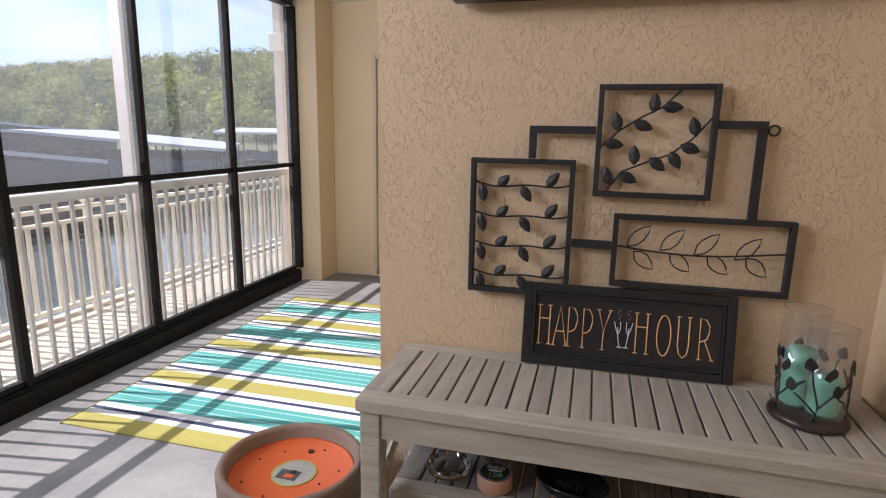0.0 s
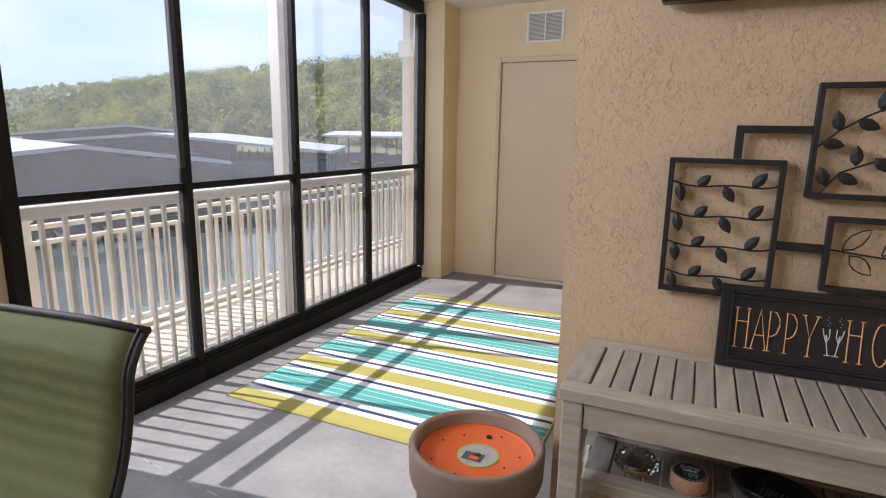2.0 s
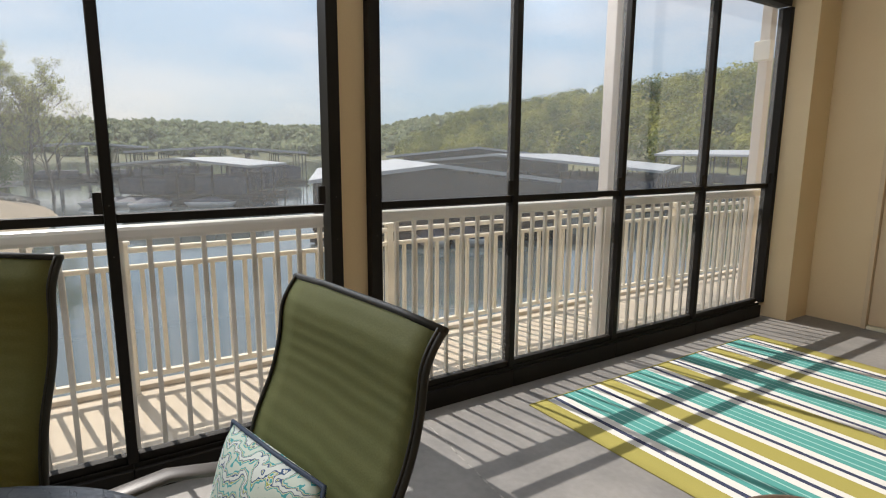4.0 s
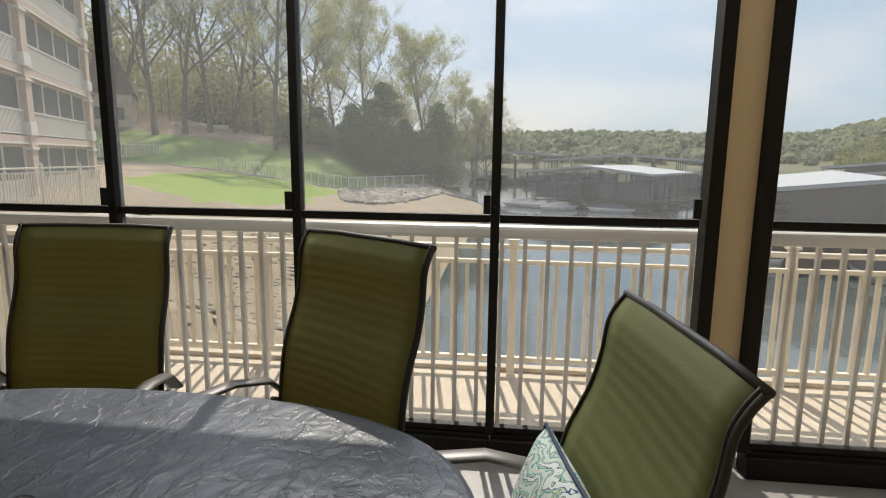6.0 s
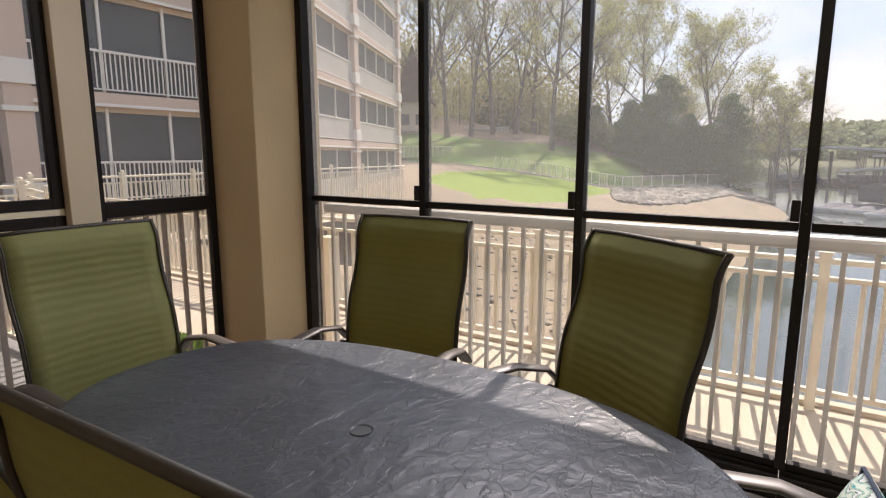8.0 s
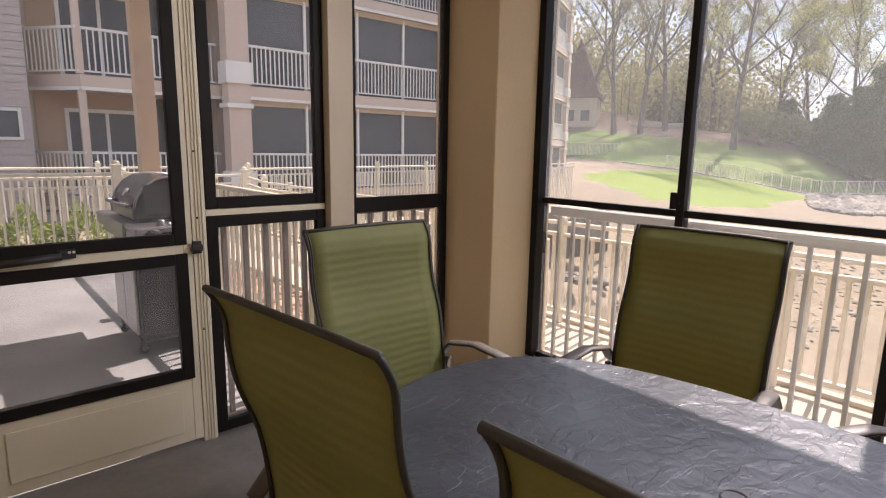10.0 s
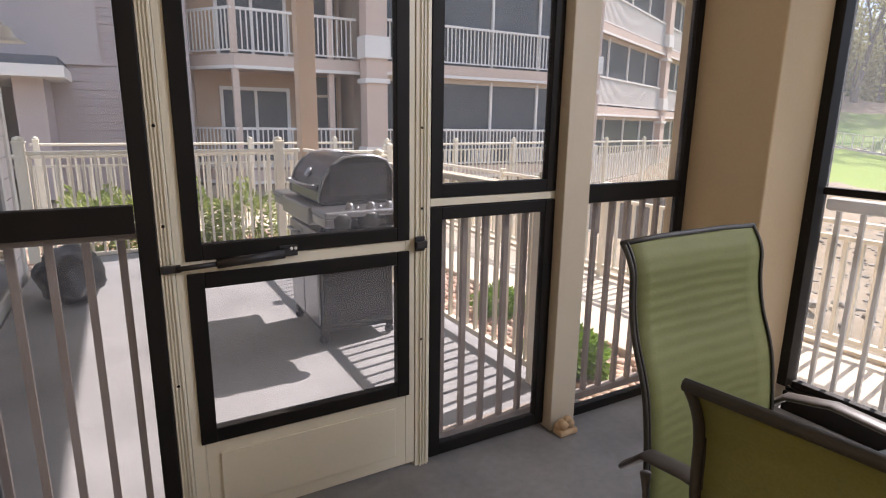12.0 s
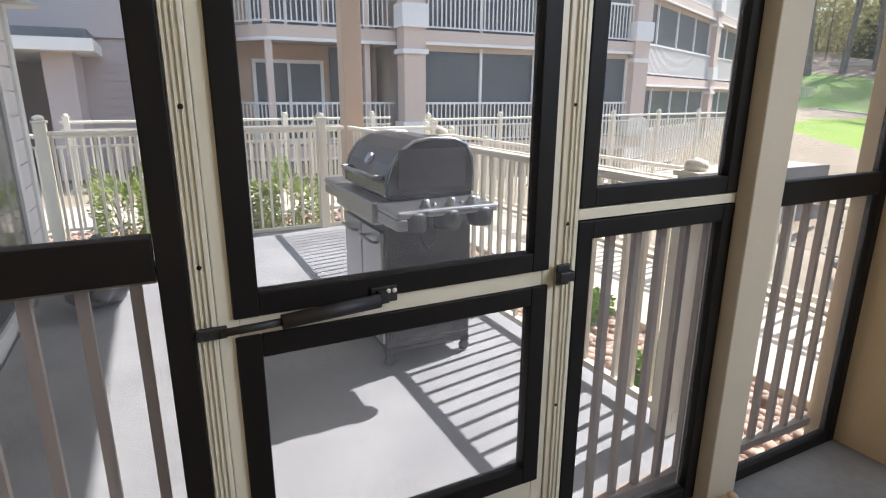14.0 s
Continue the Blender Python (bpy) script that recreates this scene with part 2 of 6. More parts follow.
def pipe(bm, pts, r, seg=8, flat=1.0, taper=None):
    """A round (or flattened) rod along points."""
    pts = [Vector(p) for p in pts]
    rings, up = [], Vector((0, 0, 1))
    for i, p in enumerate(pts):
        d = (pts[min(i + 1, len(pts) - 1)] - pts[max(i - 1, 0)]).normalized()
        a = d.cross(up)
        a = Vector((1, 0, 0)) if a.length < 0.05 else a.normalized()
        b = a.cross(d).normalized()
        rr = r if taper is None else r * (1 + (taper - 1) * i / (len(pts) - 1))
        rings.append([bm.verts.new(p + a * (rr * math.cos(k * math.tau / seg)) + b * (rr * flat * math.sin(k * math.tau / seg))) for k in range(seg)])
    for u, v in zip(rings, rings[1:]):
        for k in range(seg):
            bm.faces.new((u[k], u[(k + 1) % seg], v[(k + 1) % seg], v[k]))
    bm.faces.new(rings[0][::-1]), bm.faces.new(rings[-1])
    return bm


def lathe(bm, prof, seg=32, c=(0, 0)):
    """A turned body from (radius, z) pairs."""
    rings = [[bm.verts.new((c[0] + max(r, 1e-4) * math.cos(k * math.tau / seg), c[1] + max(r, 1e-4) * math.sin(k * math.tau / seg), z)) for k in range(seg)] for r, z in prof]
    for u, v in zip(rings, rings[1:]):
        for k in range(seg):
            bm.faces.new((u[k], u[(k + 1) % seg], v[(k + 1) % seg], v[k]))
    return bm


def part(name, bm, material, parent=None, label="", smooth=False, kind=""):
    me = bpy.data.meshes.new(name)
    bmesh.ops.recalc_face_normals(bm, faces=bm.faces)
    bm.to_mesh(me)
    bm.free()
    me.materials.append(material)
    if smooth:
        me.shade_smooth()
    ob = new(name, me)
    ob.parent = parent
    return tagged(ob, label=label, kind=kind)


def twin(ob, name, parent, m=None):
    """Another object on the same mesh."""
    o = new(name, ob.data)
    o.parent = parent
    if m is not None:
        o.matrix_basis = m
    return o


def thing(name, loc=(0, 0, 0), rz=0.0, label="", category="", group="", kind=""):
    e = new(name)
    e.empty_display_size = 0.1
    e.matrix_basis = pose(*loc, 0, 0, rz)
    return tagged(e, label, category, group, kind)


def raw(name, verts, faces, material, parent=None, label="", category="", kind="", smooth=False):
    me = bpy.data.meshes.new(name)
    me.from_pydata(verts, [], faces)
    me.materials.append(material)
    if smooth:
        me.shade_smooth()
    ob = new(name, me)
    ob.parent = parent
    return tagged(ob, label=label, category=category, kind=kind)


# ---- the porch shell ----
S = "structure"
CEIL_Z = 2.55
floor = tagged(part("floor", box(-0.20, 3.44, -0.02, 8.25, -0.25, 0.0), CONC), "smooth grey worn concrete porch floor with hairline cracks", "floor", kind=S)
ceiling = tagged(part("ceiling", box(-0.20, 3.8, -0.26, 8.3, CEIL_Z, 2.85), CEIL), "white painted flat porch ceiling", "ceiling", kind=S)
tagged(part("ceiling", box(0.46, 4.0, -5.0, -0.054, 3.30, 3.50), CEIL), "underside of the balcony above the patio", "ceiling", kind=S)
w = thing("wall_inner", label="tan rough stucco wall that the bench stands against", category="wall", kind=S)
part("wall", box(2.165, 3.44, 4.26, 8.02, 0, CEIL_Z), STUCCO_IN, w)
w = thing("wall_far", label="tan painted end wall of the porch passage", category="wall", kind=S)
bm = bmesh.new()
bx(bm, -0.10, 0.638, 8.02, 8.2, 0, CEIL_Z)
bx(bm, 1.60, 2.30, 8.02, 8.2, 0, CEIL_Z)
bx(bm, 0.638, 1.60, 8.02, 8.2, 2.09, CEIL_Z)
part("wall", bm, WALL_TAN, w)
part("pilaster", box(0.0, 0.235, 7.69, 8.018, 0, CEIL_Z), WALL_TAN, w)
w = thing("wall_house", label="tan stucco house wall behind the table", category="wall", kind=S)
part("wall", box(3.24, 3.44, -0.05, 4.26, 0, CEIL_Z), STUCCO_IN, w)
w = thing("wall_corner_column", label="square tan stucco corner column of the porch", category="column", kind=S)
part("column", box(-0.12, 0.38, -0.10, 0.41, -0.2, CEIL_Z, 0.008), COL_SHADE, w)
w = thing("wall_post", label="square tan post between two screen sections", category="column", kind=S)
part("post", box(-0.14, 0.0, 3.94, 4.085, -0.2, CEIL_Z, 0.004), WALL_TAN, w)

d = thing("door_1", label="tan flush utility door in a matching frame", category="door", kind=S)
bm = bmesh.new()
bx(bm, 0.640, 0.672, 8.0, 8.05, 0, 2.09, 0.003)
bx(bm, 1.566, 1.598, 8.0, 8.05, 0, 2.09, 0.003)
bx(bm, 0.674, 1.564, 8.0, 8.05, 2.045, 2.09, 0.003)
part("door_frame", bm, DOOR_TAN, d)
part("door_leaf", box(0.676, 1.562, 8.035, 8.075, 0.03, 2.04, 0.002), DOOR_TAN, d)
part("threshold", box(0.676, 1.562, 8.005, 8.07, 0.0, 0.025, 0.002), CREAM, d, "pale metal threshold")

# ---- screen wall along the walkway ----
def screen_bay(y0, y1, top=2.5, fh=1.09):
    b = thing("window_screen", (0, y0, 0), label="tall dark bronze framed insect screen above a fixed lower pane", category="window", kind=S)
    L = y1 - y0
    part("sill_track", box(-0.055, 0.055, 0.001, L - 0.001, 0.0, 0.10, 0.004), BRONZE, b)
    bm = bmesh.new()
    for k in range(3):
        bx(bm, -0.045 + k * 0.035, -0.035 + k * 0.035, 0.001, L - 0.001, 0.1005, 0.118)
    part("track_rib", bm, BRONZE, b)
    part("midrail", box(-0.02, 0.022, 0.020, L - 0.020, fh - 0.018, fh + 0.016, 0.003), BRONZE, b)
    part("lower_rail", box(-0.02, 0.022, 0.020, L - 0.020, 0.119, 0.15, 0.003), BRONZE, b)
    part("header", box(-0.055, 0.055, 0.001, L - 0.001, top - 0.05, CEIL_Z - 0.001, 0.004), BRONZE, b)
    bm = bmesh.new()
    bx(bm, -0.001, 0.001, 0.02, L - 0.02, fh + 0.016, top - 0.05)
    part("upper_pane", bm, SCREEN, b, "fine grey insect screen").visible_shadow = False
    bm = bmesh.new()
    bx(bm, -0.001, 0.001, 0.02, L - 0.02, 0.15, fh - 0.018)
    part("lower_pane", bm, SCREEN2, b, "clear lower pane").visible_shadow = False
    bm = bmesh.new()
    bx(bm, 0.023, 0.040, L - 0.05, L - 0.02, fh + 0.02, fh + 0.10, 0.003)
    part("catch", bm, BRONZE, b, "small dark slide catch")
    return b


def mullion(y, w=0.038, d=0.03):
    m = thing("window_mullion", (0, y, 0), label="slim dark bronze upright between screens", category="window frame", kind=S)
    part("upright", box(-d, d + 0.006, -w / 2, w / 2, 0.119, 2.45, 0.003), BRONZE, m)
    for z in (0.30, 0.95, 1.14):
        part("screw", lathe(bmesh.new(), [(0.0, 0.0), (0.0026, 0.0), (0.002, 0.0015), (0.0, 0.002)], 8), CHAIRM, m).matrix_basis = pose(d + 0.006, 0, z, 0, 90, 0)
    return m


YA = [0.447, 1.31, 2.175, 3.04, 3.888]
YB = [4.135, 4.968, 5.85, 6.735, 7.64]
for ys in (YA, YB):
    for a, b in zip(ys, ys[1:]):
        screen_bay(a, b)
    for y in ys[1:-1]:
        mullion(y)
for y, wd in ((0.43, 0.05), (3.912, 0.055), (4.112, 0.055), (7.665, 0.05)):
    m = mullion(y, wd, 0.045)

# ---- railings ----
def railing(name, p0, p1, z0, heights, pitch, material, label, bar=0.02, rail=(0.07, 0.05), posts=(), post_h=1.1, post_w=0.09, cap="", lowz=0.08, second=None, stuff=False):
    """A railing from p0 to p1: top rail, lower rail, one bar after another, posts."""
    p0, p1 = Vector((*p0, z0)), Vector((*p1, z0))
    L, ang = (p1 - p0).length, math.degrees(math.atan2(p1.y - p0.y, p1.x - p0.x))
    r = thing(name, p0, ang, label, "railing", kind=S)
    top = heights
    part("top_rail", box(0, L, -rail[0] / 2, rail[0] / 2, top - rail[1], top, min(rail) * 0.28), material, r)
    part("bottom_rail", box(0, L, -0.02, 0.02, lowz, lowz + 0.035, 0.002), material, r)
    up = top - rail[1]
    if second:
        part("second_rail", box(0, L, -0.02, 0.02, second - 0.03, second, 0.002), material, r)
        up = second - 0.03
    n = int(L / pitch)
    bm = box(-bar / 2, bar / 2, -bar / 2, bar / 2, lowz + 0.035, up)
    if stuff:
        bm.free()
        vs, fs = [], []
        for i in range(n):
            x, h, k = (i + 0.5) * pitch, bar / 2, len(vs)
            vs += [(x + a, b, z) for z in (lowz + 0.035, up) for a, b in ((-h, -h), (h, -h), (h, h), (-h, h))]
            fs += [(k + q, k + (q + 1) % 4, k + 4 + (q + 1) % 4, k + 4 + q) for q in range(4)]
        raw("balusters", vs, fs, material, r, kind="stuff")
    else:
        first = part("baluster", bm, material, r)
        first.location.x = pitch / 2
        for i in range(1, n):
            twin(first, "baluster", r, pose((i + 0.5) * pitch, 0, 0))
    for s in posts:
        bm = box(s - post_w / 2, s + post_w / 2, -post_w / 2, post_w / 2, -0.02, post_h, 0.004)
        bx(bm, s - post_w / 2 - 0.012, s + post_w / 2 + 0.012, -post_w / 2 - 0.012, post_w / 2 + 0.012, post_h, post_h + 0.02, 0.004)
        po = part("post", bm, material, r)
        if cap:
            part("cap", lathe(bmesh.new(), [(0.035, 0), (0.045, 0.012), (0.04, 0.035), (0.0, 0.05)], 16), material, po, smooth=True).location = (s, 0, post_h + 0.02)
    return r


railing("railing_porch", (-0.145, 0.42), (-0.145, 7.9), 0.0, 1.045, 0.104, RAILW_DIM, "white painted metal guard rail just outside the screens", bar=0.019, rail=(0.075, 0.06), lowz=0.04)
railing("railing_walkway", (-1.50, -7.0), (-1.50, 12.0), -0.2, 0.95, 0.104, RAILC, "cream painted metal railing along the walkway", bar=0.026, rail=(0.05, 0.035), second=0.84, lowz=0.10, posts=[1.0 + 1.83 * i for i in range(10)], post_h=0.97, post_w=0.055)
railing("railing_patio", (0.95, -0.30), (0.95, -4.66), 0.0, 1.05, 0.104, RAILC, "cream railing along the side of the grill patio", bar=0.022, rail=(0.05, 0.04), posts=[0.05, 2.2], post_h=1.08, cap="ball", lowz=0.06)
railing("railing_patio_end", (1.0, -4.70), (3.66, -4.70), 0.0, 1.05, 0.104, RAILC, "cream railing across the end of the grill patio", bar=0.022, rail=(0.05, 0.04), posts=[0.24, 2.62], post_h=1.12, cap="ball", lowz=0.0)
railing("railing_side", (0.40, -0.09), (1.84, -0.09), 0.0, 1.05, 0.104, RAIL_BACKLIT, "guard rail behind the side screens, darkened as if backlit", bar=0.022, rail=(0.05, 0.04), lowz=0.02)
railing("railing_side_b", (2.774, -0.09), (3.24, -0.09), 0.0, 1.05, 0.0915, RAIL_BACKLIT, "guard rail behind the hinge side screen, darkened as if backlit", bar=0.022, rail=(0.05, 0.04), lowz=0.02)

# ---- screen door wall ----
def frame_rect(x0, x1, z0, z1, y0, y1, w, bevel=0.003):
    bm = bmesh.new()
    bx(bm, x0, x0 + w, y0, y1, z0, z1, bevel)
    bx(bm, x1 - w, x1, y0, y1, z0, z1, bevel)
    bx(bm, x0 + w, x1 - w, y0 + 0.001, y1 - 0.001, z0, z0 + w, bevel)
    bx(bm, x0 + w, x1 - w, y0 + 0.001, y1 - 0.001, z1 - w, z1, bevel)
    return bm


def pane(x0, x1, z0, z1, material, parent, y=0.0):
    p = part("pane", box(x0, x1, y - 0.001, y + 0.001, z0, z1), material, parent, "thin clear screen pane")
    p.visible_shadow = False
    return p


dr = thing("door_2", label="cream aluminium screen door with dark framed panes", category="door", kind=S)
bm = bmesh.new()
bx(bm, 2.645, 2.686, -0.02, 0.015, 0.02, 2.12, 0.003)
bx(bm, 1.875, 1.915, -0.02, 0.015, 0.02, 2.12, 0.003)
bx(bm, 1.915, 2.645, -0.019, 0.014, 0.895, 0.965, 0.002)
bx(bm, 1.915, 2.645, -0.019, 0.014, 0.02, 0.33, 0.002)
bx(bm, 1.915, 2.645, -0.019, 0.014, 2.06, 2.12, 0.002)
part("door_stiles", bm, CREAM, dr)
part("kick_panel", box(1.96, 2.60, 0.0142, 0.020, 0.07, 0.28, 0.002), CREAM, dr)
part("upper_pane_frame", frame_rect(1.900, 2.656, 0.945, 2.075, -0.014, 0.024, 0.05), BRONZE, dr, "dark bronze pane frame")
part("lower_pane_frame", frame_rect(1.900, 2.656, 0.325, 0.905, -0.014, 0.024, 0.05), BRONZE, dr, "dark bronze pane frame")
pane(1.950, 2.606, 0.995, 2.025, SCREEN3, dr)
pane(1.950, 2.606, 0.375, 0.855, SCREEN3, dr)

j = thing("door_frame", label="ribbed cream aluminium jambs of the screen door", category="door frame", kind=S)
bm = bmesh.new()
bx(bm, 2.687, 2.7275, -0.03, 0.020, 0.0, 2.45, 0.002)
for k in range(4):
    bx(bm, 2.691 + k * 0.0095, 2.696 + k * 0.0095, 0.0202, 0.026, 0.0, 2.45)
part("hinge_jamb", bm, CREAM, j)
bm = bmesh.new()
bx(bm, 1.813, 1.874, -0.03, 0.020, 0.0, 2.45, 0.002)
for k in range(3):
    bx(bm, 1.824 + k * 0.013, 1.830 + k * 0.013, 0.0202, 0.026, 0.0, 2.45)
part("latch_jamb", bm, CREAM, j)
part("head", box(1.874, 2.692, -0.03, 0.018, 2.13, 2.45, 0.002), CREAM, j)
for z in (0.55, 0.93, 1.06, 1.35):
    for x in (2.707, 1.852):
        part("screw", lathe(bmesh.new(), [(0.0, 0.0), (0.005, 0.0), (0.004, 0.002), (0.0, 0.0025)], 8), BRONZE, j).matrix_basis = pose(x, 0.026, z, -90, 0, 0)

c = thing("door_closer", (2.69, 0.03, 0.93), label="black pneumatic door closer tube across the screen door", category="door closer")
part("tube", pipe(bmesh.new(), [(-0.12, 0.024, 0.008), (-0.325, 0.022, 0.018)], 0.015, 16), IRON, c, smooth=True)
part("rod", pipe(bmesh.new(), [(-0.01, 0.012, 0.0), (-0.12, 0.024, 0.008)], 0.008, 10), IRON, c, "black rod", smooth=True)
part("jamb_bracket", box(-0.02, 0.035, 0.0, 0.012, -0.012, 0.012, 0.003), IRON, c)
bm = box(-0.375, -0.315, -0.009, 0.0, 0.003, 0.040, 0.002)
bx(bm, -0.345, -0.325, 0.0, 0.03, 0.012, 0.034, 0.002)
part("door_bracket", bm, IRON, c)
for dx in (-0.368, -0.354):
    part("screw", lathe(bmesh.new(), [(0.0, 0), (0.006, 0), (0.004, 0.003), (0, 0.003)], 8), RAILW, c).matrix_basis = pose(dx, 0.0, 0.028, -90, 0, 0)
l = thing("door_latch", (1.862, 0.027, 0.93), label="small black screen door latch", category="latch")
part("plate", box(-0.020, 0.020, 0, 0.008, -0.028, 0.028, 0.003), IRON, l)
part("bolt", box(-0.02, 0.026, 0.008, 0.030, -0.014, 0.014, 0.004), IRON, l)

# side screens beside the door
f = thing("window_side_screen", label="two stacked dark bronze screen frames in a cream surround", category="window", kind=S)
part("upper_frame", frame_rect(1.215, 1.812, 1.095, 2.45, -0.015, 0.022, 0.050), BRONZE, f)
part("lower_frame", frame_rect(1.215, 1.812, 0.02, 1.060, -0.015, 0.022, 0.050), BRONZE, f)
part("divider", box(1.215, 1.812, -0.018, 0.018, 1.063, 1.092, 0.002), CREAM, f, "cream divider bar")
pane(1.265, 1.762, 1.145, 2.40, SCREEN3, f)
pane(1.265, 1.762, 0.07, 1.01, SCREEN3, f)
part("side_post", box(1.072, 1.212, -0.06, 0.072, 0.0, CEIL_Z, 0.004), mat("beige post paint", (0.50, 0.44, 0.33), (0.54, 0.48, 0.36), scale=2, rough=0.5, bscale=50, fine=0.03), f, "beige square post")
f = thing("window_side_screen", label="narrow dark bronze screen beside the corner column", category="window", kind=S)
part("frame", frame_rect(0.385, 1.069, 0.0, 2.45, -0.02, 0.022, 0.042), BRONZE, f)
part("midrail", box(0.427, 1.027, -0.018, 0.02, 1.03, 1.11, 0.003), BRONZE, f)
pane(0.427, 1.027, 1.11, 2.408, SCREEN3, f)
pane(0.427, 1.027, 0.042, 1.03, SCREEN3, f)
f = thing("window_side_screen", label="dark bronze screen on the hinge side of the door", category="window", kind=S)
part("frame", frame_rect(2.7275, 3.238, 0.0, 2.45, -0.02, 0.03, 0.05), BRONZE, f)
part("midrail", box(2.779, 3.186, -0.018, 0.028, 1.045, 1.125, 0.003), BRONZE, f)
pane(2.779, 3.186, 1.125, 2.40, SCREEN3, f)
pane(2.779, 3.186, 0.05, 1.045, SCREEN3, f)
tagged(part("lintel", box(0.385, 3.238, -0.045, 0.045, 2.452, CEIL_Z - 0.001), WALL_TAN), "tan lintel over the side screens and the door", "wall", kind=S)

bm = bmesh.new()
for a, b2 in ((0.10, 0.9), (0.9, 1.75), (1.75, 2.6)):
    for i in range(12):
        xa, xb = a + (b2 - a) * i / 12, a + (b2 - a) * (i + 1) / 12
        ya, yb = (4.33 - 0.10 * x_ + 0.012 * noise.noise(Vector((x_ * 9, 0, 0))) for x_ in (xa, xb))
        vs_ = [bm.verts.new((xa, ya - 0.004, 0.0012)), bm.verts.new((xb, yb - 0.004, 0.0012)), bm.verts.new((xb, yb + 0.004, 0.0012)), bm.verts.new((xa, ya + 0.004, 0.0012))]
        bm.faces.new(vs_)
part("crack_filler", bm, mat("pale joint filler", (0.36, 0.35, 0.33), (0.12, 0.12, 0.115), scale=22, rough=0.8, bscale=90, fine=0.3), floor, "pale patched crack across the concrete", kind="structure")

# ---- rug ----
OL, WH, NV, TE, LT = (0.28, 0.25, 0.06), (0.54, 0.54, 0.52), (0.022, 0.03, 0.07), (0.06, 0.25, 0.23), (0.25, 0.44, 0.41)
RUG = bands("striped flatweave", [(0, OL), (0.12, WH), (0.16, NV), (0.188, WH), (0.235, TE), (0.268, LT), (0.277, TE), (0.320, LT), (0.329, TE), (0.373, LT), (0.382, TE), (0.415, WH), (0.462, NV), (0.49, WH)], 0.53)
r = thing("rug", (0.30, 4.885, 0.0), label="flat outdoor rug with olive, teal, navy and white stripes", category="rug")
bm = bmesh.new()
NX, NY = 24, 34
g = [[bm.verts.new((1.62 * i / NX, 2.225 * k / NY, 0.007 + 0.0005 * noise.noise(Vector((i * 0.4, k * 0.4, 0))))) for i in range(NX + 1)] for k in range(NY + 1)]
for k in range(NY):
    for i in range(NX):
        bm.faces.new((g[k][i], g[k][i + 1], g[k + 1][i + 1], g[k + 1][i]))
e = bmesh.ops.extrude_face_region(bm, geom=bm.faces[:])
for v in [v for v in e["geom"] if isinstance(v, bmesh.types.BMVert)]:
    v.co.z = 0.0005
part("weave", bm, RUG, r, smooth=True)
bm = bmesh.new()
bx(bm, -0.006, 0.0, -0.004, 2.23, 0.0005, 0.010)
bd = part("binding", bm, mat("olive binding", OL, scale=30, rough=0.9), r)
twin(bd, "binding", r, pose(1.626, 0, 0))

# ---- table ----
def sup(n, a, b, e, z):
    pts = []
    for k in range(n):
        c, s = math.cos(k * math.tau / n), math.sin(k * math.tau / n)
        pts.append((a * math.copysign(abs(c) ** (2 / e), c), b * math.copysign(abs(s) ** (2 / e), s), z))
    return pts


SLATE = mat("slate look table top", (0.036, 0.043, 0.054), (0.060, 0.070, 0.084), scale=3, rough=0.36, bscale=14, fine=0.22)
n_, l_ = SLATE.node_tree.nodes, SLATE.node_tree.links
tc = n_.new("ShaderNodeTexCoord")
nz = n_.new("ShaderNodeTexNoise")
nz.inputs["Scale"].default_value, nz.inputs["Detail"].default_value, nz.inputs["Distortion"].default_value = 17, 8, 0.5
vo = n_.new("ShaderNodeTexVoronoi")
vo.feature = "DISTANCE_TO_EDGE"
vo.inputs["Scale"].default_value = 6.5
wp = n_.new("ShaderNodeMixRGB")
wp.inputs[0].default_value = 0.12
vr = n_.new("ShaderNodeMapRange")
vr.inputs["From Max"].default_value, vr.inputs["To Min"].default_value, vr.inputs["To Max"].default_value = 0.009, 0.05, 0.16
ad, ad2, cl, cm, cr = n_.new("ShaderNodeMath"), n_.new("ShaderNodeMath"), n_.new("ShaderNodeTexNoise"), n_.new("ShaderNodeMapping"), n_.new("ShaderNodeValToRGB")
ad.operation = ad2.operation = "ADD"
cl.inputs["Scale"].default_value, cl.inputs["Detail"].default_value, cl.inputs["Distortion"].default_value = 4.5, 6, 0.3
cm.inputs["Rotation"].default_value, cm.inputs["Scale"].default_value = (0, 0, 0.7), (1.0, 2.2, 1.0)
cr.color_ramp.elements[0].position, cr.color_ramp.elements[1].position = 0.455, 0.59
cr.color_ramp.elements[1].color = (0.30, 0.30, 0.30, 1)
for q, v_ in ((0.463, 0.13), (0.580, 0.15)):
    cr.color_ramp.elements.new(q).color = (v_, v_, v_, 1)
bu = n_.new("ShaderNodeBump")
bu.inputs["Strength"].default_value, bu.inputs["Distance"].default_value = 1.0, 0.0055
l_.new(tc.outputs["Object"], nz.inputs["Vector"]), l_.new(tc.outputs["Object"], wp.inputs[1]), l_.new(nz.outputs["Color"], wp.inputs[2])
l_.new(wp.outputs[0], vo.inputs["Vector"]), l_.new(vo.outputs["Distance"], vr.inputs["Value"])
l_.new(vr.outputs["Result"], ad.inputs[0]), l_.new(nz.outputs["Fac"], ad.inputs[1])
l_.new(tc.outputs["Object"], cm.inputs["Vector"]), l_.new(cm.outputs["Vector"], cl.inputs["Vector"]), l_.new(cl.outputs["Fac"], cr.inputs["Fac"])
l_.new(ad.outputs[0], ad2.inputs[0]), l_.new(cr.outputs["Color"], ad2.inputs[1])
